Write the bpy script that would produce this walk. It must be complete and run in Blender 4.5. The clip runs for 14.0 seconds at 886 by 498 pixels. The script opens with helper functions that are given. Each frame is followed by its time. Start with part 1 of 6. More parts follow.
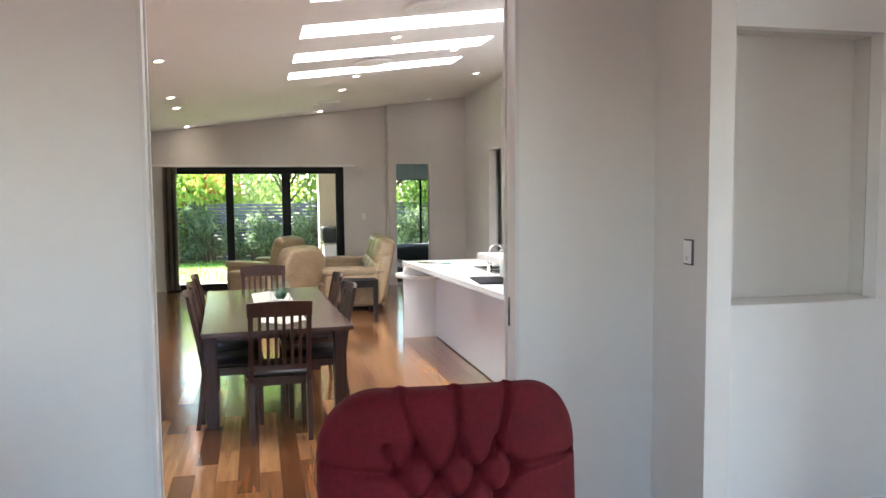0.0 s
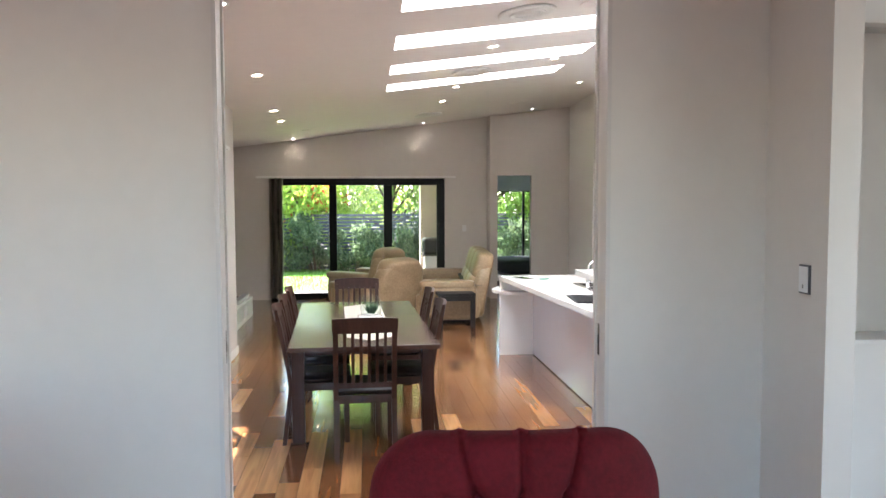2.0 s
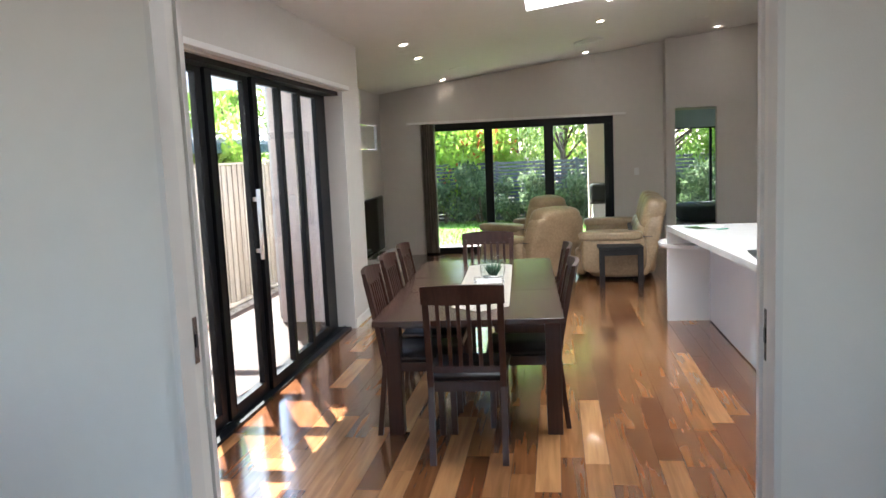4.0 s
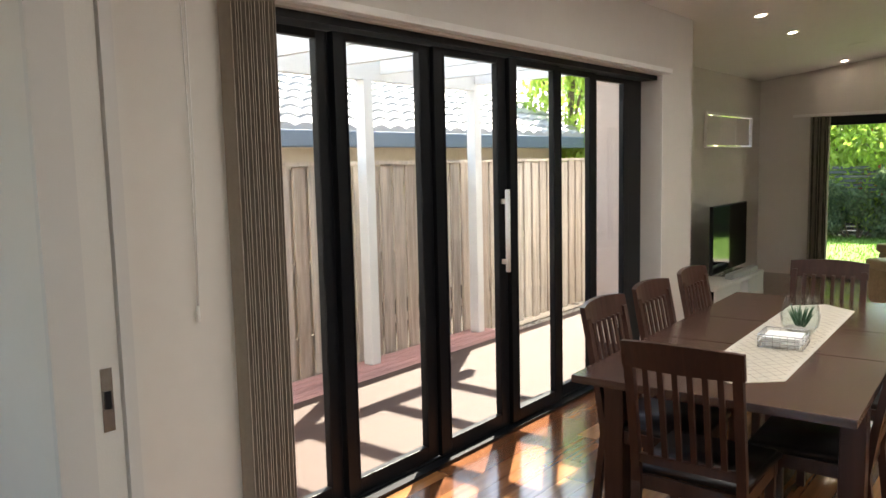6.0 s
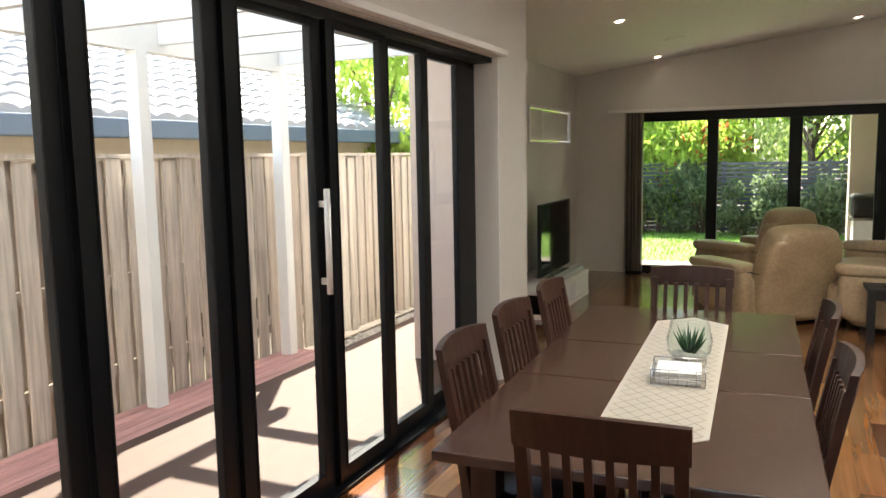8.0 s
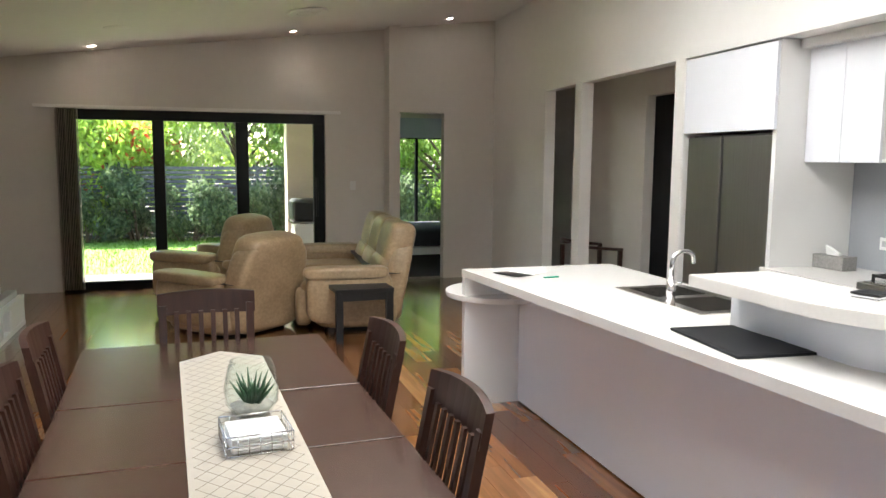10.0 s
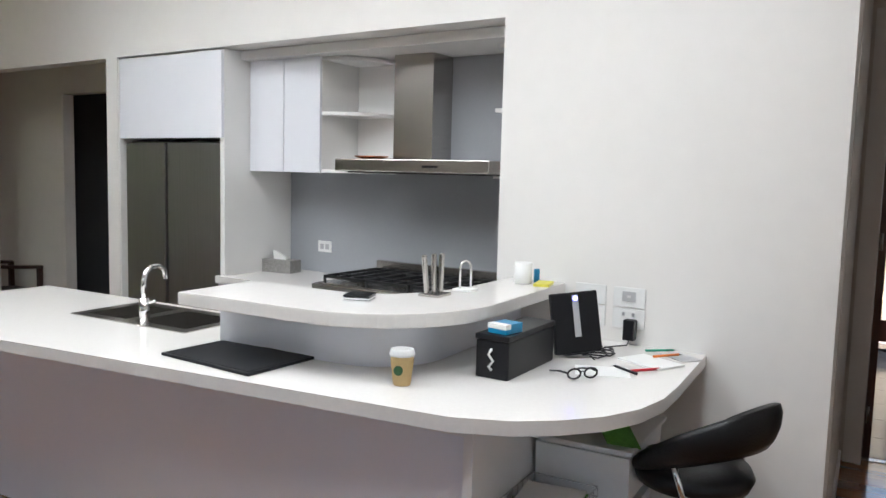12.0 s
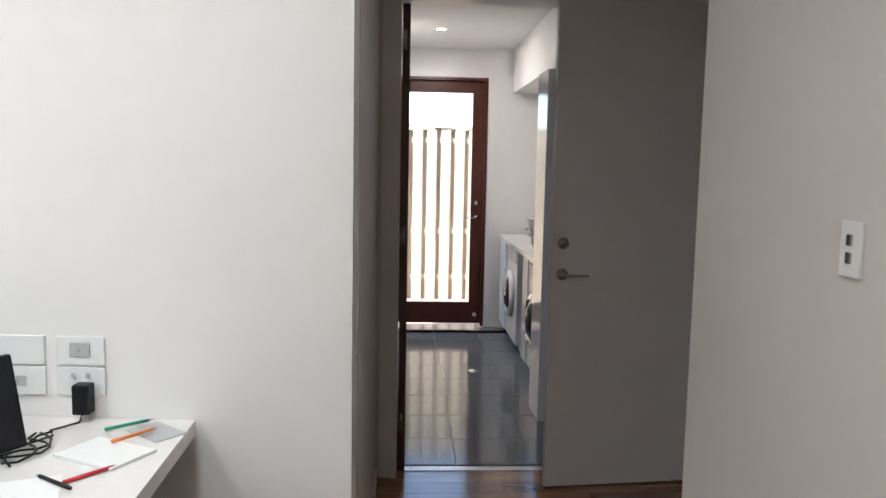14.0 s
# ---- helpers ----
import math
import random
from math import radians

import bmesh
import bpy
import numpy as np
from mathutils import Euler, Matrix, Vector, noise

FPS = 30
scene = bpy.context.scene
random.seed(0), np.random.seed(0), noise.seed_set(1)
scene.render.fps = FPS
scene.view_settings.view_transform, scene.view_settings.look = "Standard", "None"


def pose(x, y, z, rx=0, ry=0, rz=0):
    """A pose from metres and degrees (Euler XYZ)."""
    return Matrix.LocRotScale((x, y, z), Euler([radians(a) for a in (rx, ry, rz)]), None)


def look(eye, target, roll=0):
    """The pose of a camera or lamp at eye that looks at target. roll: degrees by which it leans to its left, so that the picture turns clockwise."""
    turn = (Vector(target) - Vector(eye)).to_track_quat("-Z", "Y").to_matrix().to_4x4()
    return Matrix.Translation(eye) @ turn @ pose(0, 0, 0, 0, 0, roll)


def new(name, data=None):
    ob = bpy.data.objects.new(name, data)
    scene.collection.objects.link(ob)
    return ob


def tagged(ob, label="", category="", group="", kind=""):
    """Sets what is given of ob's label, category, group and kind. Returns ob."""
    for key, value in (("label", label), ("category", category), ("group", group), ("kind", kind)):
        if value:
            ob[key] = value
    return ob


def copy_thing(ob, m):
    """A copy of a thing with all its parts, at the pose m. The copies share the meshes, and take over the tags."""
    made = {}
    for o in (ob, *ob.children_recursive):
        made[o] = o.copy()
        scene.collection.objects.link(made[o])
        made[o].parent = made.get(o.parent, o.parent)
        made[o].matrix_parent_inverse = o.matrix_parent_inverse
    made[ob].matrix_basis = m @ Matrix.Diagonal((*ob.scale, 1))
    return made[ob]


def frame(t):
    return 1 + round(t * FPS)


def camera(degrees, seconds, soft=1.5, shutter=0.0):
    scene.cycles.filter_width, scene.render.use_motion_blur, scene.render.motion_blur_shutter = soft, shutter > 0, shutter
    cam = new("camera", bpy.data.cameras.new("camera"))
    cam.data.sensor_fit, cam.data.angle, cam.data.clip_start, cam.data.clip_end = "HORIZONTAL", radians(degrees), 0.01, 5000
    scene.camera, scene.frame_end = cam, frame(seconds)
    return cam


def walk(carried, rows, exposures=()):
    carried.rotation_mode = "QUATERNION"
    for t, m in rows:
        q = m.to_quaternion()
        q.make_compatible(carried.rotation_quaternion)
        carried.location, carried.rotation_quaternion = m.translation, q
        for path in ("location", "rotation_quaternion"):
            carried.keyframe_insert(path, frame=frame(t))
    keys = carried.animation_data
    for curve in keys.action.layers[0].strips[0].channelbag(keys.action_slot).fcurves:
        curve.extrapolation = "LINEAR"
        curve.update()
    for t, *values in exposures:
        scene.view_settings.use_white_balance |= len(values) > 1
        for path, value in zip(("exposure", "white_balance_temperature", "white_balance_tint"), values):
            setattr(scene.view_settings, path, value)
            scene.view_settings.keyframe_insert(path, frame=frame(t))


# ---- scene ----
cam = camera(60.0, 14.0)

PATH = [
    (0, (-1.638, -8.723, 1.73), (-1.166, -6.785, 1.575), -0.5),
    (0.5, (-1.592, -8.61, 1.762), (-1.25, -6.641, 1.679), -0.2),
    (1, (-1.553, -8.522, 1.809), (-1.27, -6.543, 1.79), 0.2),
    (1.5, (-1.515, -8.539, 1.794), (-1.275, -6.554, 1.755), 0.3),
    (2, (-1.482, -8.52, 1.758), (-1.284, -6.534, 1.631), -0.2),
    (4.5, (-0.828, -6.959, 1.651), (-1.383, -5.055, 1.392), -2.4),
    (5, (-0.658, -6.633, 1.649), (-1.516, -4.845, 1.393), -1.9),
    (5.5, (-0.553, -6.322, 1.628), (-1.65, -4.666, 1.394), -1.8),
    (6, (-0.486, -6.028, 1.633), (-1.737, -4.483, 1.413), -1.3),
    (6.5, (-0.513, -5.764, 1.622), (-1.82, -4.266, 1.402), -1.2),
    (7, (-0.695, -5.564, 1.61), (-1.94, -4.015, 1.384), -1.3),
    (9.5, (-1.489, -4.785, 1.608), (-1.247, -2.814, 1.372), 0.1),
    (10, (-1.59, -4.615, 1.617), (-0.994, -2.72, 1.381), 0.5),
    (10.5, (-1.658, -4.486, 1.624), (-0.725, -2.732, 1.39), 0.8),
    (11, (-1.672, -4.347, 1.617), (-0.428, -2.797, 1.393), 1.0),
    (11.5, (-1.699, -4.244, 1.626), (-0.181, -2.96, 1.413), 1.1),
    (12, (-1.708, -4.212, 1.619), (0.027, -3.237, 1.426), 1.5),
    (12.5, (-1.638, -4.237, 1.65), (0.239, -3.574, 1.455), 1.6),
    (13, (-1.443, -4.264, 1.637), (0.517, -3.908, 1.462), 1.4),
    (13.5, (-1.105, -4.278, 1.679), (0.882, -4.187, 1.469), 1.7),
    (14, (-0.704, -4.256, 1.672), (1.282, -4.36, 1.458), 1.1),
]
EXPOSURES = [(0.0, 3.2, 6250, 13), (2.2, 3.12, 6250, 13), (4.5, 2.65, 6050, 9), (6.0, 2.36, 7000, 10), (7.2, 2.36, 7100, 10), (9.3, 2.64, 6800, 9), (10.5, 2.68, 6350, 10), (11.5, 2.22, 6150, 10), (12.5, 2.12, 6200, 10), (14.0, 2.18, 6250, 10)]
walk(cam, [(t, look(e, g, r)) for t, e, g, r in PATH], EXPOSURES)
SKY_W, LOUNGE_W = 8.1, 1.5      # watts of area lamps standing in for daylight: skylights, added front-room windows

# ---------------------------------------------------------------- world, sun, large lights
world = bpy.data.worlds.new("sky")
scene.world = world
world.use_nodes = True
wn = world.node_tree.nodes
sky = wn.new("ShaderNodeTexSky")
sky.sky_type = "NISHITA"
sky.sun_disc = False
sky.sun_elevation = radians(52)
sky.sun_rotation = radians(-29)
wn["Background"].inputs["Strength"].default_value = 0.15
world.node_tree.links.new(sky.outputs[0], wn["Background"].inputs[0])

SUN_WAY = Vector((0.30, -0.545, -0.79))
sun = new("sun", bpy.data.lights.new("sun", "SUN"))
sun.data.energy = 5.0
sun.data.angle = radians(0.6)
sun.data.color = (1.0, 0.95, 0.87)
sun.matrix_world = look((-20, 40, 50), Vector((-20, 40, 50)) + SUN_WAY)


def area(name, eye, way, w, h, watts, colour=(1, 1, 1)):
    la = bpy.data.lights.new(name, "AREA")
    la.shape, la.size, la.size_y, la.energy, la.color = "RECTANGLE", w, h, watts, colour
    ob = new(name, la)
    ob.matrix_world = look(eye, Vector(eye) + Vector(way))
    return ob


# ---------------------------------------------------------------- materials
def nodes_of(name):
    m = bpy.data.materials.new(name)
    m.use_nodes = True
    nt = m.node_tree
    return m, nt, nt.nodes, nt.links, nt.nodes["Principled BSDF"]


def mat(name, colour, rough=0.5, metal=0.0, var=0.06, scale=6.0, bump=0.0, bscale=60.0, spec=0.5, coat=0.0, stretch=(1, 1, 1), hue=None, rand=0.0):
    """Paint-like surface: two scales of noise in colour, one in relief."""
    m, nt, n, l, p = nodes_of(name)
    tc = n.new("ShaderNodeTexCoord")
    mp = n.new("ShaderNodeMapping")
    mp.inputs["Scale"].default_value = stretch
    l.new(tc.outputs["Object"], mp.inputs[0])
    n1 = n.new("ShaderNodeTexNoise"); n1.inputs["Scale"].default_value = scale; n1.inputs["Detail"].default_value = 6
    n2 = n.new("ShaderNodeTexNoise"); n2.inputs["Scale"].default_value = scale * 9; n2.inputs["Detail"].default_value = 3
    l.new(mp.outputs[0], n1.inputs[0]); l.new(mp.outputs[0], n2.inputs[0])
    add = n.new("ShaderNodeMath"); add.operation = "ADD"
    l.new(n1.outputs[0], add.inputs[0]); l.new(n2.outputs[0], add.inputs[1])
    ramp = n.new("ShaderNodeMapRange")
    ramp.inputs[1].default_value, ramp.inputs[2].default_value = 0.6, 1.4
    l.new(add.outputs[0], ramp.inputs[0])
    mix = n.new("ShaderNodeMix"); mix.data_type = "RGBA"
    dark = [c * (1 - var) for c in colour]
    lite = [min(1, c * (1 + var)) for c in (hue or colour)]
    mix.inputs[6].default_value, mix.inputs[7].default_value = (*dark, 1), (*lite, 1)
    l.new(ramp.outputs[0], mix.inputs[0])
    out = mix.outputs[2]
    if rand:
        oi = n.new("ShaderNodeObjectInfo"); ge = n.new("ShaderNodeNewGeometry")
        a = n.new("ShaderNodeMath"); a.operation = "ADD"
        l.new(oi.outputs["Random"], a.inputs[0]); l.new(ge.outputs["Random Per Island"], a.inputs[1])
        f = n.new("ShaderNodeMath"); f.operation = "FRACT"; l.new(a.outputs[0], f.inputs[0])
        r = n.new("ShaderNodeMapRange"); r.inputs[3].default_value, r.inputs[4].default_value = 1 - rand, 1 + rand
        l.new(f.outputs[0], r.inputs[0])
        hs = n.new("ShaderNodeHueSaturation"); l.new(r.outputs[0], hs.inputs["Value"]); l.new(out, hs.inputs["Color"])
        out = hs.outputs[0]
    l.new(out, p.inputs["Base Color"])
    p.inputs["Roughness"].default_value = rough
    p.inputs["Metallic"].default_value = metal
    p.inputs["Specular IOR Level"].default_value = spec
    p.inputs["Coat Weight"].default_value = coat
    if bump:
        n3 = n.new("ShaderNodeTexNoise"); n3.inputs["Scale"].default_value = bscale; n3.inputs["Detail"].default_value = 4
        l.new(mp.outputs[0], n3.inputs[0])
        b = n.new("ShaderNodeBump"); b.inputs["Strength"].default_value = bump; b.inputs["Distance"].default_value = 0.01
        l.new(n3.outputs[0], b.inputs["Height"]); l.new(b.outputs[0], p.inputs["Normal"])
    return m


def timber(name, tones, rough, along=1, grain=14, coat=0.0, bump=0.05, spec=0.5):
    """Boards: tone by object or island, grain along one axis."""
    m, nt, n, l, p = nodes_of(name)
    tc = n.new("ShaderNodeTexCoord"); oi = n.new("ShaderNodeObjectInfo"); ge = n.new("ShaderNodeNewGeometry")
    a = n.new("ShaderNodeMath"); a.operation = "ADD"
    l.new(oi.outputs["Random"], a.inputs[0]); l.new(ge.outputs["Random Per Island"], a.inputs[1])
    f = n.new("ShaderNodeMath"); f.operation = "FRACT"; l.new(a.outputs[0], f.inputs[0])
    ramp = n.new("ShaderNodeValToRGB")
    while len(ramp.color_ramp.elements) < len(tones):
        ramp.color_ramp.elements.new(0.5)
    for i, (e, c) in enumerate(zip(ramp.color_ramp.elements, tones)):
        e.position = i / (len(tones) - 1); e.color = (*c, 1)
    l.new(f.outputs[0], ramp.inputs[0])
    off = n.new("ShaderNodeVectorMath"); off.operation = "ADD"
    cmb = n.new("ShaderNodeCombineXYZ")
    k = n.new("ShaderNodeMath"); k.operation = "MULTIPLY"; k.inputs[1].default_value = 37.0
    l.new(f.outputs[0], k.inputs[0]); l.new(k.outputs[0], cmb.inputs[0]); l.new(k.outputs[0], cmb.inputs[2])
    l.new(tc.outputs["Object"], off.inputs[0]); l.new(cmb.outputs[0], off.inputs[1])
    mp = n.new("ShaderNodeMapping")
    s = [grain, grain, grain]; s[along] = grain * 0.06
    mp.inputs["Scale"].default_value = s
    l.new(off.outputs[0], mp.inputs[0])
    n1 = n.new("ShaderNodeTexNoise"); n1.inputs["Scale"].default_value = 2.2; n1.inputs["Detail"].default_value = 8; n1.inputs["Distortion"].default_value = 0.6
    l.new(mp.outputs[0], n1.inputs[0])
    mr = n.new("ShaderNodeMapRange"); mr.inputs[1].default_value, mr.inputs[2].default_value, mr.inputs[3].default_value, mr.inputs[4].default_value = 0.3, 0.7, 0.72, 1.22
    l.new(n1.outputs[0], mr.inputs[0])
    hs = n.new("ShaderNodeHueSaturation"); l.new(ramp.outputs[0], hs.inputs["Color"]); l.new(mr.outputs[0], hs.inputs["Value"])
    l.new(hs.outputs[0], p.inputs["Base Color"])
    p.inputs["Roughness"].default_value = rough
    p.inputs["Specular IOR Level"].default_value = spec
    p.inputs["Coat Weight"].default_value = coat
    p.inputs["Coat Roughness"].default_value = 0.12
    b = n.new("ShaderNodeBump"); b.inputs["Strength"].default_value = bump; b.inputs["Distance"].default_value = 0.004
    l.new(n1.outputs[0], b.inputs["Height"]); l.new(b.outputs[0], p.inputs["Normal"])
    return m


def glow(name, colour, strength):
    m, nt, n, l, p = nodes_of(name)
    p.inputs["Base Color"].default_value = (*colour, 1)
    p.inputs["Emission Color"].default_value = (*colour, 1)
    p.inputs["Emission Strength"].default_value = strength
    return m


def clear_glass(name, tint=(1, 1, 1), rough=0.0):
    m, nt, n, l, p = nodes_of(name)
    tr = n.new("ShaderNodeBsdfTransparent"); tr.inputs[0].default_value = (*tint, 1)
    gl = n.new("ShaderNodeBsdfGlossy"); gl.inputs["Roughness"].default_value = rough + 0.01
    lw = n.new("ShaderNodeLayerWeight")
    pw = n.new("ShaderNodeMath"); pw.operation = "POWER"; pw.inputs[1].default_value = 5.0; l.new(lw.outputs["Facing"], pw.inputs[0])
    fr = n.new("ShaderNodeMath"); fr.operation = "MULTIPLY_ADD"; fr.inputs[1].default_value, fr.inputs[2].default_value = 0.9, 0.025; l.new(pw.outputs[0], fr.inputs[0])
    ms = n.new("ShaderNodeMixShader")
    l.new(fr.outputs[0], ms.inputs[0]); l.new(tr.outputs[0], ms.inputs[1]); l.new(gl.outputs[0], ms.inputs[2])
    l.new(ms.outputs[0], n["Material Output"].inputs[0])
    return m


def leaf_mat(name, lo, hi):
    m, nt, n, l, p = nodes_of(name)
    ge = n.new("ShaderNodeNewGeometry")
    mix = n.new("ShaderNodeMix"); mix.data_type = "RGBA"
    mix.inputs[6].default_value, mix.inputs[7].default_value = (*lo, 1), (*hi, 1)
    l.new(ge.outputs["Random Per Island"], mix.inputs[0]); l.new(mix.outputs[2], p.inputs["Base Color"])
    p.inputs["Roughness"].default_value = 0.5
    tr = n.new("ShaderNodeBsdfTranslucent"); l.new(mix.outputs[2], tr.inputs[0])
    ms = n.new("ShaderNodeMixShader"); ms.inputs[0].default_value = 0.6
    l.new(p.outputs[0], ms.inputs[1]); l.new(tr.outputs[0], ms.inputs[2])
    l.new(ms.outputs[0], n["Material Output"].inputs[0])
    return m


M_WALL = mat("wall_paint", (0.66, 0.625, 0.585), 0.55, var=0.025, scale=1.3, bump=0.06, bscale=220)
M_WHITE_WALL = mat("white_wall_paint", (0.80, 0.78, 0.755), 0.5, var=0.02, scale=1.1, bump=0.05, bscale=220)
M_CEIL = mat("ceiling_paint", (0.80, 0.775, 0.76), 0.7, var=0.02, scale=1.0, bump=0.04, bscale=180)
M_TRIM = mat("gloss_white_trim", (0.80, 0.785, 0.765), 0.3, var=0.02, scale=4)
M_BLACK_ALU = mat("black_powder_coat", (0.005, 0.006, 0.008), 0.4, var=0.15, scale=9, bump=0.02, spec=0.22)
M_GLASS = clear_glass("window_glass", (0.98, 1.0, 0.99))
M_TUMBLER = clear_glass("tumbler_glass", (0.97, 1, 0.99))
M_FLOOR = timber("floor_boards", [(0.10, 0.034, 0.013), (0.20, 0.078, 0.028), (0.31, 0.135, 0.048), (0.145, 0.05, 0.018), (0.47, 0.235, 0.095), (0.22, 0.086, 0.031)], 0.17, along=1, grain=12, coat=0.6)
M_GAP = mat("board_gap", (0.05, 0.02, 0.01), 0.7)
M_DARKWOOD = timber("dark_stained_wood", [(0.038, 0.015, 0.011), (0.05, 0.02, 0.014), (0.043, 0.017, 0.012)], 0.36, along=2, grain=18, coat=0.05, spec=0.35)
M_TABLEWOOD = timber("dark_table_wood", [(0.06, 0.028, 0.02), (0.072, 0.034, 0.024), (0.064, 0.03, 0.021)], 0.27, along=0, grain=16, coat=0.25)
M_SEAT = mat("dark_seat_vinyl", (0.018, 0.014, 0.014), 0.45, var=0.2, scale=20, bump=0.2, bscale=150)
M_LEATHER = mat("beige_leather", (0.37, 0.265, 0.155), 0.34, var=0.14, scale=4, bump=0.22, bscale=14, hue=(0.46, 0.34, 0.21))
M_RED = mat("red_velvet", (0.10, 0.005, 0.009), 0.8, var=0.3, scale=7, bump=0.2, bscale=120, spec=0.2)
M_CAB = mat("gloss_white_laminate", (0.80, 0.81, 0.86), 0.12, var=0.012, scale=1.0)
M_CABIN = mat("satin_white_laminate", (0.80, 0.79, 0.775), 0.35, var=0.012, scale=1.0)
M_STONE = mat("white_engineered_stone", (0.80, 0.775, 0.745), 0.14, var=0.035, scale=60)
M_STEEL = mat("brushed_steel", (0.50, 0.48, 0.46), 0.27, metal=1.0, var=0.12, scale=3, stretch=(1, 1, 40), bump=0.03)
M_SATIN = mat("satin_aluminium", (0.80, 0.80, 0.79), 0.45, metal=0.0, var=0.04)
M_CHROME = mat("chrome", (0.75, 0.75, 0.75), 0.08, metal=1.0, var=0.02)
M_FRIDGE = mat("dark_steel_fridge", (0.27, 0.26, 0.262), 0.5, metal=1.0, var=0.1, scale=2, stretch=(1, 40, 1), bump=0.02)
M_SPLASH = mat("grey_glass_splashback", (0.36, 0.375, 0.40), 0.1, var=0.02)
M_IRON = mat("cast_iron", (0.012, 0.012, 0.013), 0.5, var=0.3, scale=30, bump=0.1)
M_BLACK = mat("black_plastic", (0.012, 0.012, 0.014), 0.36, var=0.2, scale=15, spec=0.25)
M_BLACKMAT = mat("black_board", (0.012, 0.013, 0.016), 0.45, var=0.2, scale=40, bump=0.1, bscale=300, spec=0.25)
M_BLACKLEATHER = mat("black_leatherette", (0.007, 0.007, 0.008), 0.36, var=0.2, scale=9, bump=0.15, bscale=120, spec=0.3)
M_SCREEN = mat("screen_glass", (0.006, 0.006, 0.007), 0.06, var=0.1)
M_WHITEPLASTIC = mat("white_plastic", (0.78, 0.78, 0.77), 0.35, var=0.02)
M_GREYPLASTIC = mat("grey_plastic", (0.45, 0.45, 0.46), 0.4, var=0.05)
M_BLIND = mat("taupe_blind_fabric", (0.33, 0.285, 0.24), 0.8, var=0.08, scale=30, bump=0.15, bscale=300)
M_DOORGREY = mat("door_paint", (0.60, 0.57, 0.545), 0.42, var=0.02, scale=1.4, bump=0.02)
M_REDWOOD = timber("red_brown_stained_door", [(0.07, 0.017, 0.010), (0.085, 0.022, 0.012)], 0.28, along=2, grain=16)
M_TILE = mat("grey_floor_tile", (0.17, 0.18, 0.20), 0.12, var=0.1, scale=5, rand=0.05)
M_GROUT = mat("grout", (0.30, 0.30, 0.30), 0.8)
M_DECK = timber("painted_red_decking", [(0.50, 0.26, 0.23), (0.55, 0.29, 0.26), (0.47, 0.235, 0.21)], 0.6, along=1, grain=10)
M_PALING = timber("weathered_fence_paling", [(0.47, 0.39, 0.32), (0.54, 0.47, 0.40), (0.43, 0.345, 0.28), (0.58, 0.52, 0.45)], 0.75, along=2, grain=12, bump=0.2)
M_PALE = timber("pale_pine_paling", [(0.56, 0.45, 0.33), (0.64, 0.53, 0.41), (0.52, 0.41, 0.30)], 0.75, along=2, grain=12, bump=0.2)
M_PERGOLA = mat("white_exterior_paint", (0.80, 0.80, 0.78), 0.5, var=0.04, scale=5)
M_RENDER = mat("pinkish_cement_render", (0.66, 0.55, 0.48), 0.8, var=0.05, scale=3, bump=0.3, bscale=150)
M_ROOFTILE = mat("light_grey_roof_tile", (0.36, 0.35, 0.34), 0.6, var=0.15, scale=4, bump=0.1, rand=0.08)
M_GUTTER = mat("slate_blue_gutter", (0.10, 0.14, 0.19), 0.4, var=0.05)
M_BRICKCREAM = mat("cream_brick_wall", (0.55, 0.49, 0.40), 0.8, var=0.1, scale=8, bump=0.2)
M_GRASS = mat("lawn", (0.10, 0.21, 0.02), 0.8, var=0.35, scale=9, bump=0.6, bscale=60, hue=(0.15, 0.27, 0.035))
M_SOIL = mat("garden_soil", (0.07, 0.05, 0.035), 0.9, var=0.3, scale=5, bump=0.4)
M_PAVE = mat("concrete_paving", (0.25, 0.20, 0.19), 0.75, var=0.08, scale=5, bump=0.2)
M_GRAVEL = mat("river_gravel", (0.42, 0.38, 0.33), 0.8, var=0.3, scale=40, bump=0.8, bscale=60, rand=0.3)
M_SLATFENCE = mat("dark_slat_fence", (0.10, 0.105, 0.115), 0.6, var=0.2, scale=6)
M_BARK = mat("bark", (0.12, 0.085, 0.06), 0.9, var=0.3, scale=9, bump=0.6, bscale=30)
M_LEAF = leaf_mat("leaf_green", (0.17, 0.30, 0.05), (0.40, 0.56, 0.13))
M_LEAFDARK = leaf_mat("leaf_dark", (0.06, 0.10, 0.045), (0.25, 0.32, 0.17))
M_LEAFLIME = leaf_mat("leaf_lime", (0.30, 0.46, 0.06), (0.55, 0.68, 0.15))
M_LEAFRED = leaf_mat("flower_red", (0.45, 0.06, 0.03), (0.6, 0.16, 0.05))
M_TURF = leaf_mat("turf_blade", (0.09, 0.20, 0.02), (0.17, 0.30, 0.04))
M_SUCC = mat("succulent_green", (0.03, 0.09, 0.035), 0.45, var=0.3, scale=30)
M_RUNNER = mat("cream_woven_cloth", (0.54, 0.485, 0.40), 0.9, var=0.06, scale=30, bump=0.3, bscale=400)
M_RUNLINE = mat("taupe_stitching", (0.27, 0.23, 0.18), 0.9, var=0.1, scale=60)
M_CARD = mat("kraft_card", (0.55, 0.40, 0.19), 0.7, var=0.08, scale=30)
M_PAPER = mat("white_paper", (0.82, 0.82, 0.80), 0.8, var=0.02)
M_BLUE = mat("blue_packet", (0.01, 0.22, 0.42), 0.35, var=0.15, scale=20)
M_GREENPEN = mat("green_plastic", (0.01, 0.25, 0.15), 0.35)
M_ORANGE = mat("orange_plastic", (0.75, 0.20, 0.03), 0.35)
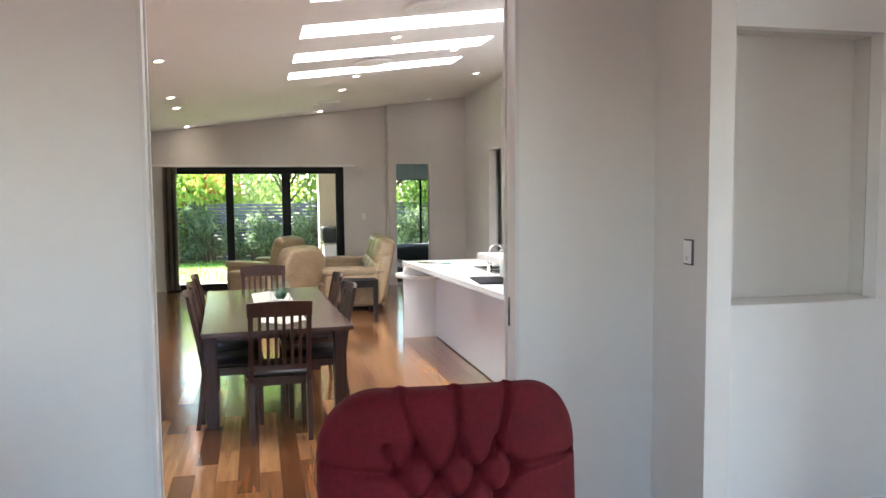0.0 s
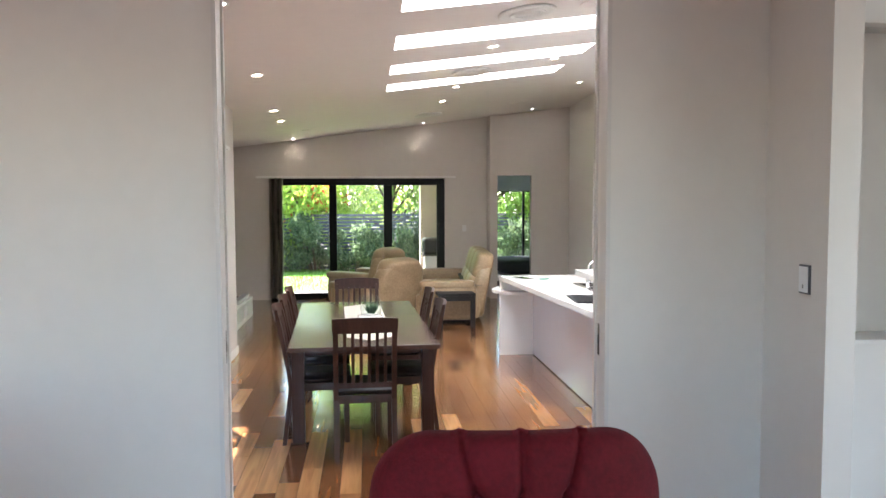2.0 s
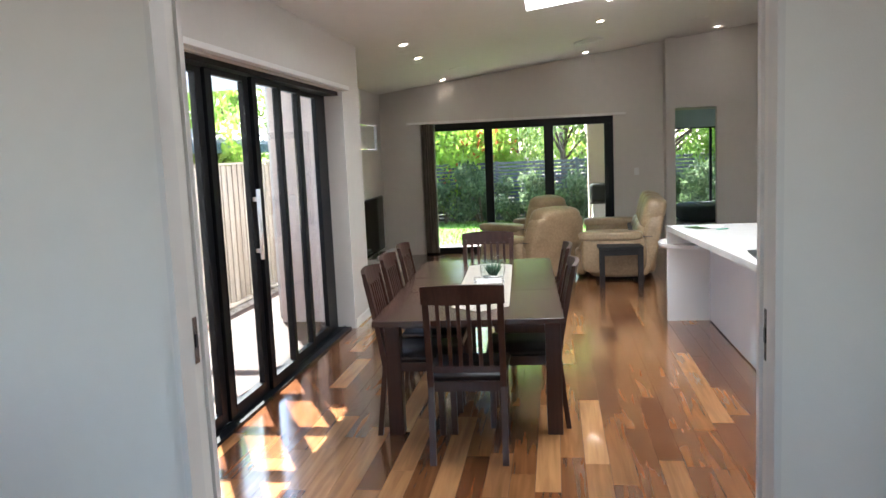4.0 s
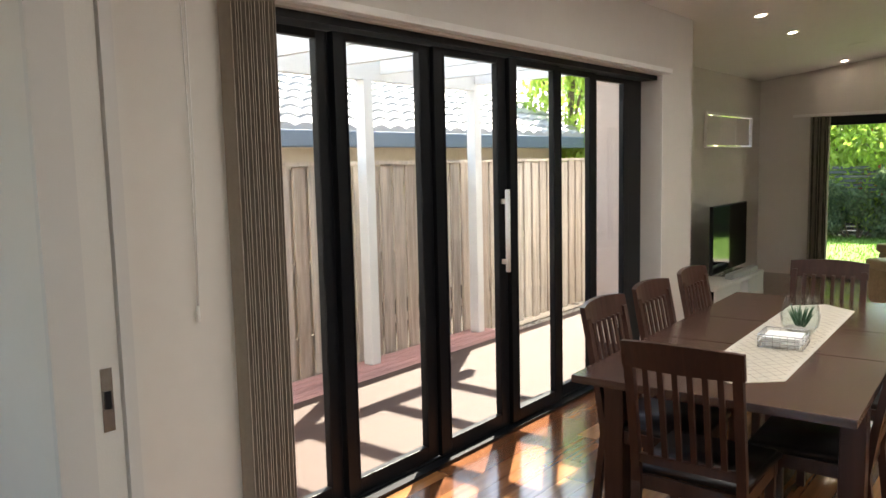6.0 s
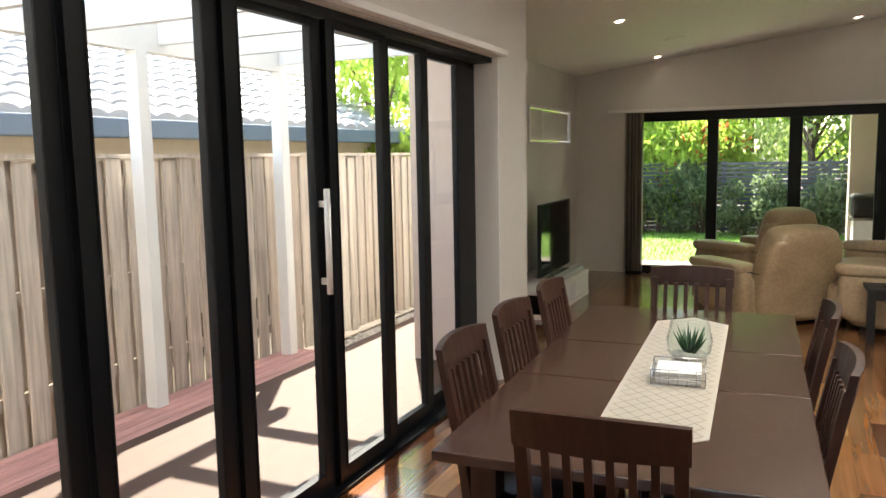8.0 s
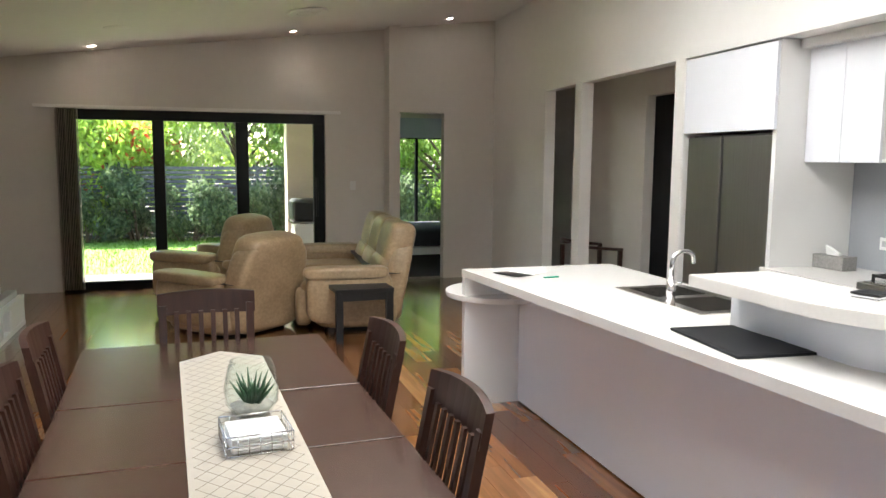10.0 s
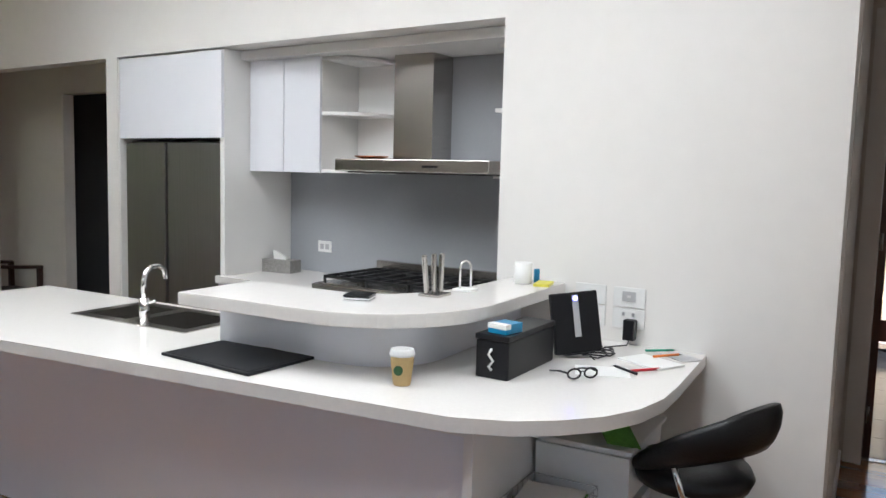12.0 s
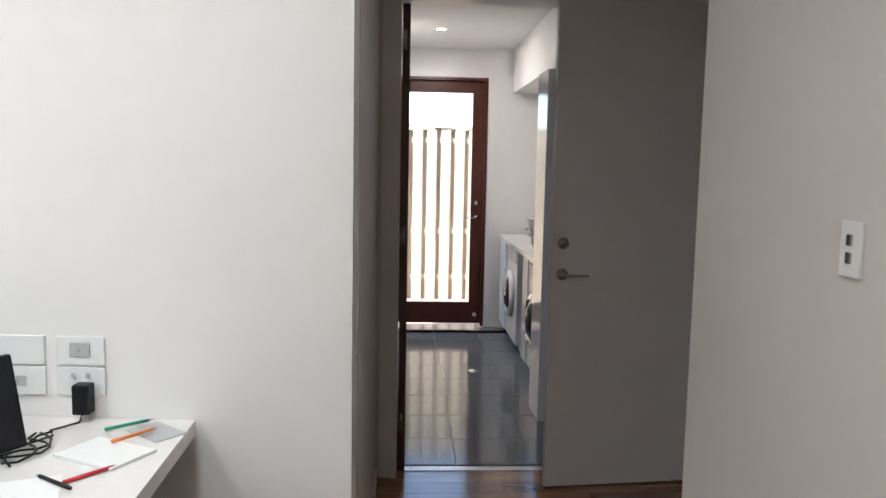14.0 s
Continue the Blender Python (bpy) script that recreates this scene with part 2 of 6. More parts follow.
M_REDPEN = mat("red_plastic", (0.55, 0.02, 0.03), 0.35)
M_YELLOW = mat("yellow_packet", (0.65, 0.60, 0.08), 0.5)
M_LEAFLET = mat("leaflet_green", (0.12, 0.35, 0.05), 0.5, var=0.3, scale=20)
M_COPPER = mat("copper", (0.55, 0.20, 0.09), 0.25, metal=1.0)
M_BEDDING = mat("charcoal_bedding", (0.045, 0.05, 0.06), 0.85, var=0.2, scale=6, bump=0.3, bscale=20)
M_CARPET = mat("dark_carpet", (0.05, 0.045, 0.045), 0.95, var=0.2, scale=60, bump=0.4, bscale=300)
# gloom of the unlit further room as a colour; also a switch rim
M_DARKROOM = mat("dark_grey_room_and_rim", (0.075, 0.075, 0.08), 0.5, var=0.05)
M_LAMP = glow("downlight_glow", (1.0, 0.93, 0.82), 8.0)
M_BLUELED = glow("blue_led", (0.1, 0.1, 1.0), 6.0)
M_WEAVE = mat("grey_woven_box", (0.28, 0.27, 0.26), 0.8, var=0.35, scale=90, bump=0.4, bscale=200)


# ---------------------------------------------------------------- mesh helpers
def box(bm, x0, x1, y0, y1, z0, z1, bevel=0.0, m=None, seg=2):
    vs = [bm.verts.new((x, y, z)) for x in (x0, x1) for y in (y0, y1) for z in (z0, z1)]
    fs = [bm.faces.new([vs[i] for i in q]) for q in ((0, 1, 3, 2), (4, 6, 7, 5), (0, 4, 5, 1), (2, 3, 7, 6), (0, 2, 6, 4), (1, 5, 7, 3))]
    if bevel:
        es = list({e for f in fs for e in f.edges})
        got = bmesh.ops.bevel(bm, geom=es, offset=bevel, segments=seg, affect="EDGES", profile=0.6)
        vs = list({v for f in got["faces"] for v in f.verts} | {v for v in vs if v.is_valid})
    if m is not None:
        for v in vs:
            v.co = m @ v.co
    return vs


def rod(bm, a, b, r0, r1=None, n=12, caps=True):
    r1 = r0 if r1 is None else r1
    a, b = Vector(a), Vector(b)
    q = (b - a).to_track_quat("Z", "Y").to_matrix()
    ring = [[bm.verts.new(p + q @ Vector((r * math.cos(2 * math.pi * i / n), r * math.sin(2 * math.pi * i / n), 0))) for i in range(n)] for p, r in ((a, r0), (b, r1))]
    for i in range(n):
        f = bm.faces.new((ring[0][i], ring[0][(i + 1) % n], ring[1][(i + 1) % n], ring[1][i])); f.smooth = True
    if caps:
        bm.faces.new(ring[0][::-1]); bm.faces.new(ring[1])


def pipe(bm, pts, r, n=8):
    """A tube along points, with radius r or a list of radii."""
    pts = [Vector(p) for p in pts]
    rs = r if isinstance(r, (list, tuple)) else [r] * len(pts)
    rings = []
    for i, p in enumerate(pts):
        d = (pts[min(i + 1, len(pts) - 1)] - pts[max(i - 1, 0)]).normalized()
        q = d.to_track_quat("Z", "Y").to_matrix()
        rings.append([bm.verts.new(p + q @ Vector((rs[i] * math.cos(2 * math.pi * k / n), rs[i] * math.sin(2 * math.pi * k / n), 0))) for k in range(n)])
    for a, b in zip(rings, rings[1:]):
        off = min(range(n), key=lambda s: sum((a[k].co - b[(k + s) % n].co).length for k in range(n)))
        for k in range(n):
            f = bm.faces.new((a[k], a[(k + 1) % n], b[(k + 1 + off) % n], b[(k + off) % n])); f.smooth = True
    bm.faces.new(rings[0][::-1]); bm.faces.new(rings[-1])


def lathe(bm, prof, n=24, at=(0, 0, 0)):
    """Turn a profile of (radius, height) about the upright axis."""
    x, y, z = at
    rings = [[bm.verts.new((x + r * math.cos(2 * math.pi * k / n), y + r * math.sin(2 * math.pi * k / n), z + h)) for k in range(n)] for r, h in prof]
    for a, b in zip(rings, rings[1:]):
        for k in range(n):
            f = bm.faces.new((a[k], a[(k + 1) % n], b[(k + 1) % n], b[k])); f.smooth = True
    if prof[0][0] > 1e-4: bm.faces.new(rings[0][::-1])
    if prof[-1][0] > 1e-4: bm.faces.new(rings[-1])


def soften(bm):
    """Round the side faces of a slab, keep its top and bottom edges crisp."""
    bm.normal_update()
    for e in bm.edges: e.smooth = len(e.link_faces) == 2 and e.calc_face_angle(0) < 0.45
    for f in bm.faces: f.smooth = abs(f.normal.z) < 0.5


def prism(bm, pts, z0, z1, bevel=0.0):
    lo = [bm.verts.new((x, y, z0)) for x, y in pts]
    hi = [bm.verts.new((x, y, z1)) for x, y in pts]
    n = len(pts)
    fs = [bm.faces.new(lo[::-1]), bm.faces.new(hi)]
    for i in range(n):
        fs.append(bm.faces.new((lo[i], lo[(i + 1) % n], hi[(i + 1) % n], hi[i])))
    bmesh.ops.recalc_face_normals(bm, faces=fs)
    if bevel:
        es = [e for f in fs[:2] for e in f.edges]
        bmesh.ops.bevel(bm, geom=list(set(es)), offset=bevel, segments=2, affect="EDGES")


def mesh_of(name, bm, material, smooth=False):
    me = bpy.data.meshes.new(name)
    bmesh.ops.recalc_face_normals(bm, faces=bm.faces)
    if smooth:
        for f in bm.faces:
            f.smooth = True
    bm.to_mesh(me); bm.free()
    me.materials.append(material)
    return me


def part(name, bm, material, parent, label="", smooth=False):
    ob = new(name, mesh_of(name, bm, material, smooth) if isinstance(bm, bmesh.types.BMesh) else bm)
    ob.parent = parent
    if label: tagged(ob, label)
    return ob


def thing(name, m, label, category, group="", kind=""):
    ob = new(name)
    ob.empty_display_size = 0.1
    ob.matrix_world = m
    return tagged(ob, label, category, group, kind)


def solid(name, bm, material, label, category, kind="", group="", smooth=False, m=None):
    ob = new(name, mesh_of(name, bm, material, smooth))
    if m is not None: ob.matrix_world = m
    return tagged(ob, label, category, group, kind)


def boxes(*bs, bevel=0.0):
    bm = bmesh.new()
    for b in bs:
        box(bm, *b, bevel=bevel)
    return bm


def cells(a0, a1, b0, b1, holes):
    """Rectangles that fill a0..a1, b0..b1 except the holes (a, a, b, b)."""
    xs = sorted({a0, a1, *[v for h in holes for v in h[:2] if a0 < v < a1]})
    out = []
    for p, q in zip(xs, xs[1:]):
        mid = (p + q) / 2
        cuts = sorted((h[2], h[3]) for h in holes if h[0] < mid < h[1])
        z = b0
        for c, d in cuts:
            if c > z: out.append((p, q, z, c))
            z = max(z, d)
        if z < b1: out.append((p, q, z, b1))
    return out


def wall_y(name, y0, y1, x0, x1, z0, z1, holes=(), material=None, label="", m=None):
    """A wall that runs along x, between y0 and y1 thick."""
    bm = bmesh.new()
    for a, b, c, d in cells(x0, x1, z0, z1, holes): box(bm, a, b, y0, y1, c, d)
    return solid(name, bm, material or M_WALL, label or "plain painted plaster wall", "wall", "structure", m=m)


def wall_x(name, x0, x1, y0, y1, z0, z1, holes=(), material=None, label="", m=None):
    bm = bmesh.new()
    for a, b, c, d in cells(y0, y1, z0, z1, holes): box(bm, x0, x1, a, b, c, d)
    return solid(name, bm, material or M_WALL, label or "plain painted plaster wall", "wall", "structure", m=m)


def ceil_z(x):
    return 3.16 + 0.125 * x


KM = pose(1.829, 0, 0, 0, 0, -4.1)          # the kitchen wall's own frame: x into the wall, y along it

# ---------------------------------------------------------------- the large structure
FX0, FX1 = -3.85, 1.95
# dining and living floor: dark bed under the boards, boards come last in the file
solid("floor", boxes((-4.6, 3.4, -10.2, 5.4, -0.14, -0.012)), M_GAP, "sub-floor under glossy timber boards", "floor", "structure")

# sloping ceiling with four skylight shafts
SKY_Y = [(-3.84, -3.33), (-2.57, -2.04), (-1.29, -0.76), (-0.10, 0.43)]
SKY_X = (-1.24, 0.72)
bm = bmesh.new()
for a, b, c, d in cells(-3.2, 3.7, -5.3, 5.6, [(*SKY_X, *s) for s in SKY_Y]) + [(-4.1, -3.2, 0.3, 5.6)]:
    for v in box(bm, a, b, c, d, 0, 0.22):
        v.co.z += ceil_z(v.co.x)
# unseen slab, added to keep sun from leaking past the ceiling edges
solid("roof_sun_blocker", boxes((-3.25, 3.9, -10.4, 5.55, 3.95, 4.1), (-4.1, -3.25, 0.3, 5.55, 3.95, 4.1)), M_PERGOLA, "unseen slab over the house that blocks sun leaks", "roof", "structure")
# unseen walls, added to close the sun gaps between ceiling and slab
wall_y("wall_hall_end", 5.35, 5.45, 1.7, 3.9, 2.0, 3.95, label="unseen wall blocking sun leaks above the hall")
wall_x("wall_roof_side", 3.75, 3.85, -4.0, 5.45, 0, 3.95, label="unseen wall blocking sun leaks beside the hall")
wall_y("wall_gable", 5.40, 5.51, -4.1, 1.7, 2.86, 3.95, label="unseen wall blocking sun leaks above the garden doors")
wall_x("wall_gable_west", -4.1, -4.0, 0.3, 5.4, 2.86, 3.95, label="unseen wall blocking sun leaks above the slot window")
solid("ceiling", bm, M_CEIL, "sloping white plasterboard ceiling with skylight openings", "ceiling", "structure")
for i, s in enumerate(SKY_Y):
    mid = ((SKY_X[0] + SKY_X[1]) / 2, (s[0] + s[1]) / 2)
    sl = thing("skylight", pose(*mid, ceil_z(mid[0]) + 0.2, 0, -math.degrees(math.atan(0.125)), 0), "long narrow white skylight in the sloping ceiling", "skylight", "row of skylights", "structure")
    w, h = (SKY_X[1] - SKY_X[0]) / 2, (s[1] - s[0]) / 2
    part("skylight_frame", boxes((-w - 0.04, w + 0.04, -h - 0.04, -h, 0.02, 0.1), (-w - 0.04, w + 0.04, h, h + 0.04, 0.02, 0.1), (-w - 0.04, -w, -h, h, 0.02, 0.1), (w, w + 0.04, -h, h, 0.02, 0.1)), M_TRIM, sl)
    # opaque sheet added above the lamp to shut out direct sun
    part("opaque_lid", boxes((-w, w, -h, h, 0.03, 0.045)), M_WHITEPLASTIC, sl)
    # area lamp stands in for sky light and shows as the white pane
    la = area("skylight_daylight", (mid[0], mid[1], ceil_z(mid[0]) + 0.2), (0.124, 0, -0.992), 2 * h, 2 * w, SKY_W, (0.97, 1.0, 1.0))
    la.matrix_world = pose(*mid, ceil_z(mid[0]) + 0.21, 0, -math.degrees(math.atan(0.125)), 0) @ Matrix.Diagonal((1, 1, 1, 1))
    la.data.size, la.data.size_y = 2 * w, 2 * h

# left wall with the wide stacking doors, then the step out to the living recess
SD0, SD1, SDH = -4.22, -0.165, 2.285
wall_x("wall_west_dining", -3.23, -2.98, -5.2, 0.46, -0.1, 2.95, [(SD0, SD1, -0.2, SDH)], label="warm grey plaster wall round the stacking doors")
wall_y("wall_west_return", 0.21, 0.46, -3.86, -3.23, -0.1, 2.9, material=M_RENDER, label="rendered outside return of the living room")
wall_x("wall_west_living", -3.98, -3.85, 0.46, 5.51, -0.1, 2.85, [(3.12, 4.85, 1.755, 2.185)], label="warm grey plaster wall with a slot window")
wall_y("wall_north", 5.26, 5.51, -3.85, 0.70, -0.1, 3.5, [(-3.18, -0.07, -0.2, 2.15)], label="warm grey plaster end wall round the garden doors")
wall_y("wall_north_bedroom", 5.2, 5.33, 0.84, 2.6, 0, 3.7, [(0.84, 1.5, -0.1, 2.2)], label="warm grey plaster wall over the bedroom doorway")
wall_x("wall_nib", 0.70, 0.84, 4.98, 5.51, 0, 3.6, label="narrow plaster nib beside the bedroom doorway")

# kitchen wall: two hall openings, refrigerator bay and cooking recess
wall_x("wall_kitchen", 0.0, 0.12, -4.12, 5.35, 0, 3.75, [(2.45, 3.28, -0.1, 2.36), (0.53, 2.28, -0.1, 2.36), (-2.64, 0.40, -0.1, 2.362)], M_WHITE_WALL, "white plaster kitchen wall with openings and a cooking recess", m=KM)
wall_x("wall_kitchen_back", 0.62, 0.72, -2.72, 0.60, 0, 2.7, material=M_WHITE_WALL, label="plain back wall of the cooking recess", m=KM)
wall_y("wall_recess_south", -2.72, -2.62, 0.12, 0.62, 0, 2.7, material=M_WHITE_WALL, label="white side of the cooking recess", m=KM)
wall_y("wall_recess_hall", 0.405, 0.525, 0.12, 0.62, 0, 2.7, material=M_WHITE_WALL, label="white wall between the refrigerator and the hall", m=KM)
wall_x("bulkhead_lid", 0.12, 0.62, -2.62, 0.405, 2.362, 2.46, material=M_WHITE_WALL, label="flat soffit over the cooking recess", m=KM)
wall_x("wall_hall_back", 0.62, 0.72, 0.605, 5.2, 0, 2.7, [(0.9, 2.14, -0.1, 2.235)], label="warm grey hall wall with a dark doorway", m=KM)
wall_x("hall_soffit", 0.12, 0.62, 0.575, 5.2, 2.5, 2.6, material=M_CEIL, label="flat hall ceiling", m=KM)
# walls and lid coloured dark to stand in for the missing light
wall_x("dark_room_back", 1.95, 2.05, 0.55, 2.6, 0, 2.7, material=M_DARKROOM, label="further room wall, unlit gloom put into its dark grey", m=KM)
wall_y("dark_room_side", 0.45, 0.55, 0.75, 2.0, 0, 2.7, material=M_DARKROOM, label="further room wall, unlit gloom put into its dark grey", m=KM)
wall_y("dark_room_side_far", 2.6, 2.7, 0.75, 2.0, 0, 2.7, material=M_DARKROOM, label="further room wall, unlit gloom put into its dark grey", m=KM)
wall_x("dark_room_lid", 0.72, 2.0, 0.55, 2.6, 2.6, 2.7, material=M_DARKROOM, label="further room ceiling, unlit gloom put into its dark grey", m=KM)
solid("floor_hall", boxes((0.62, 1.95, 0.5, 2.6, -0.1, -0.002)), M_CARPET, "dark carpet in the hall and further room", "floor", "structure", m=KM)

# passage to the laundry
wall_y("wall_passage_north", -4.12, -4.02, 1.66, 3.36, 0, 3.7, material=M_WALL, label="warm grey side of the laundry passage")
wall_x("wall_laundry", 3.3, 3.42, -6.3, -4.12, 0, 3.7, [(-5.1, -4.235, -0.1, 2.545)], M_WALL, "warm grey wall with the laundry doorway")
wall_y("wall_passage_south", -6.3, -6.2, 1.62, 3.3, 0, 3.7, label="warm grey end of the laundry passage")
wall_x("wall_passage_west", 1.62, 1.72, -6.2, -5.33, 0, 3.7, label="warm grey return of the laundry passage")

# partition with the cavity sliding door
wall_y("wall_partition", -5.33, -5.2, -2.98, 1.72, 0, 3.7, [(-2.08, -0.46, -0.1, 2.78), (0.60, 1.47, 1.13, 2.5)], material=M_WALL, label="grey plaster partition with a wide cavity-door opening")

# front room
wall_x("wall_lounge_west", -4.75, -4.6, -10.2, -5.2, 0, 3.3, [(-9.6, -7.2, 0.3, 2.5)], label="grey plaster wall of the front room")
wall_y("wall_lounge_south", -10.3, -10.2, -4.75, 3.4, 0, 3.3, [(-3.6, -0.6, 0.4, 2.5)], label="grey plaster wall with an added, unseen front window")
wall_y("wall_lounge_corner", -5.33, -5.2, -4.6, -2.98, 0, 3.3, label="grey plaster wall of the front room")
wall_x("wall_lounge_east", 0.25, 0.37, -10.2, -5.33, 0, 3.3, [(-8.4, -5.79, -0.1, 2.55)], label="grey plaster wall with the opening to the entry")
solid("ceiling_lounge", boxes((-4.75, 3.5, -10.3, -5.3, 3.02, 3.2)), M_CEIL, "flat white front-room ceiling", "ceiling", "structure")
wall_x("wall_entry_east", 3.4, 3.5, -10.2, -6.3, 0, 3.3, [(-9.5, -7.0, 0.2, 2.6)], M_WHITE_WALL, "white entry wall with an added, unseen tall side window")
# entry wall with niche
bm = bmesh.new()
for a, b, c, d in cells(0.37, 1.62, 0, 3.02, [(0.60, 1.47, 1.13, 2.5)]): box(bm, a, b, -5.42, -5.335, c, d)
solid("wall_entry", bm, M_WHITE_WALL, "white entry wall with a recessed display niche", "wall", "structure")
bm = bmesh.new()
prism(bm, [(0.602, -5.23), (1.468, -5.23), (1.468, -5.422), (1.49, -5.422), (1.49, -5.43), (1.27, -5.46), (1.03, -5.47), (0.80, -5.46), (0.58, -5.43), (0.58, -5.422), (0.602, -5.422)], 1.132, 1.15, 0.004)
solid("niche_sill", bm, M_TRIM, "bowed white sill of the display niche", "sill", "structure")

# niche back in the wall grey, darker than the white entry wall
solid("niche_back", boxes((0.60, 1.47, -5.225, -5.2, 1.13, 2.5)), M_WALL, "grey back of the display niche", "wall", "structure")

# bedroom beyond the doorway
wall_x("wall_bedroom_west", 0.70, 0.80, 5.51, 8.6, 0, 2.7, label="grey bedroom wall")
wall_x("wall_bedroom_east", 4.2, 4.3, 5.33, 8.6, 0, 2.7, label="grey bedroom wall")
wall_y("wall_bedroom_north", 8.5, 8.62, 0.8, 4.2, 0, 2.7, [(1.2, 2.95, 0.0, 2.0)], label="grey bedroom wall round a tall window")
solid("ceiling_bedroom", boxes((0.7, 4.3, 5.33, 8.62, 2.56, 2.7)), M_CEIL, "flat white bedroom ceiling", "ceiling", "structure")
solid("floor_bedroom", boxes((0.7, 4.3, 5.2, 8.5, -0.1, -0.003)), M_CARPET, "dark bedroom carpet", "floor", "structure")

# laundry
wall_y("wall_laundry_north", -4.13, -4.03, 3.42, 7.35, 0, 3.0, material=M_WHITE_WALL, label="white laundry wall")
wall_y("wall_laundry_south", -6.0, -5.9, 3.42, 7.35, 0, 3.0, material=M_WHITE_WALL, label="white laundry wall")
wall_x("wall_laundry_east", 7.2, 7.35, -5.9, -4.15, 0, 3.0, [(-5.10, -4.15, -0.1, 2.57)], M_WHITE_WALL, "white laundry wall round the outside door")
solid("ceiling_laundry", boxes((3.42, 7.35, -6.0, -4.05, 2.86, 3.0)), M_CEIL, "flat white laundry ceiling", "ceiling", "structure")
solid("floor_laundry", boxes((3.4, 7.35, -5.95, -4.1, -0.12, -0.012)), M_GROUT, "grout bed of the laundry tiles", "floor", "structure")

# ---------------------------------------------------------------- doors, windows, trims
def glazed_frame(name, m, w, h, panes, fr, depth, label, material=M_BLACK_ALU, glass=True, kind="structure", cat="window"):
    """Frame in local x (width) and z, panes as (x0, x1) openings between stiles."""
    t = thing(name, m, label, cat, kind=kind)
    part("head_frame", boxes((0, w, -depth / 2, depth / 2, h - fr, h)), material, t)
    part("sill_frame", boxes((0, w, -depth / 2, depth / 2, 0, fr * 0.8)), material, t)
    xs = [0] + [v for p in panes for v in p] + [w]
    for a, b in zip(xs[::2], xs[1::2]):
        part("stile", boxes((a, b, -depth / 2, depth / 2, fr * 0.8, h - fr), bevel=0.004), material, t)
    if glass:
        for a, b in panes:
            g = part("pane", boxes((a - 0.005, b + 0.005, -0.004, 0.004, fr * 0.8 - 0.005, h - fr + 0.005)), M_GLASS, t)
            g.visible_shadow = False
    return t


# garden doors
gd = glazed_frame("door_garden", pose(-3.18, 5.38, 0), 3.11, 2.15, [(0.20, 1.04), (1.17, 2.01), (2.16, 2.97)], 0.12, 0.10, "black aluminium sliding garden doors with three tall panes", cat="door")
bm = bmesh.new(); box(bm, 2.99, 3.02, -0.10, -0.075, 0.85, 1.35, 0.006); box(bm, 2.995, 3.015, -0.08, -0.05, 0.9, 0.93); box(bm, 2.995, 3.015, -0.08, -0.05, 1.27, 1.3)
part("door_handle", bm, M_BLACK, gd)
# stacking doors to the deck
sd = thing("door_stacking", pose(-3.12, 0, 0), "black aluminium stacking doors standing on a floor track", "door", kind="structure")
part("head_frame", boxes((-0.14, 0.10, SD0, SD1 - 0.005, SDH - 0.035, SDH)), M_BLACK_ALU, sd)
part("floor_track", boxes((-0.14, 0.10, SD0, SD1, -0.012, 0.02), (-0.09, -0.08, SD0, SD1, 0.02, 0.03), (-0.04, -0.03, SD0, SD1, 0.02, 0.03), (0.03, 0.04, SD0, SD1, 0.02, 0.03)), M_BLACK_ALU, sd)
part("jamb", boxes((-0.14, 0.10, SD0, SD0 + 0.06, 0.03, SDH - 0.035)), M_BLACK_ALU, sd)
part("jamb", boxes((-0.065, -0.035, SD1 - 0.27, SD1 - 0.006, 0.03, SDH - 0.035)), M_BLACK_ALU, sd)
# each sash: outer edges, glass edges and its track's offset
for y0, g0, g1, y1, dx in ((-4.16, -4.07, -3.641, -3.565, -0.03), (-3.56, -3.479, -2.965, -2.875, 0.0), (-2.87, -2.78, -2.291, -2.205, 0.02), (-2.20, -2.126, -1.696, -1.625, 0.045), (-1.62, -1.543, -1.151, -1.065, 0.01), (-1.06, -0.976, -0.536, -0.44, -0.03)):
    bm = bmesh.new()
    for q in ((y0, g0, 0.03, SDH - 0.04), (g1, y1, 0.03, SDH - 0.04), (g0, g1, 0.03, 0.108), (g0, g1, SDH - 0.078, SDH - 0.04)):
        box(bm, dx - 0.02, dx + 0.02, *q, bevel=0.003)
    sash = part("sash", bm, M_BLACK_ALU, sd)
    g = part("pane", boxes((dx - 0.004, dx + 0.004, g0 - 0.005, g1 + 0.005, 0.104, SDH - 0.074)), M_GLASS, sash)
    g.visible_shadow = False
    part("glazing_bead", boxes((dx + 0.0205, dx + 0.0235, g0 - 0.012, g0 - 0.002, 0.1, SDH - 0.07), (dx + 0.0205, dx + 0.0235, g1 + 0.002, g1 + 0.012, 0.1, SDH - 0.07)), M_BLACK_ALU, sash)
bm = bmesh.new(); rod(bm, (0.08, -2.258, 0.985), (0.08, -2.258, 1.475), 0.015, n=14); box(bm, 0.04, 0.075, -2.268, -2.248, 1.03, 1.06); box(bm, 0.04, 0.075, -2.268, -2.248, 1.39, 1.42)
part("door_handle", bm, M_SATIN, sd, "long brushed steel pull handle")
# white reveal and blind rail
solid("door_reveal", boxes((-3.17, -2.976, SD1 - 0.004, SD1 + 0.008, 0, SDH), bevel=0.002), M_TRIM, "white reveal lining", "trim", "structure")
solid("blind_rail", boxes((-2.976, -2.92, SD0 - 0.12, SD1 + 0.06, SDH + 0.012, SDH + 0.05), bevel=0.004), M_TRIM, "white head rail of the vertical blind", "blind", "structure")
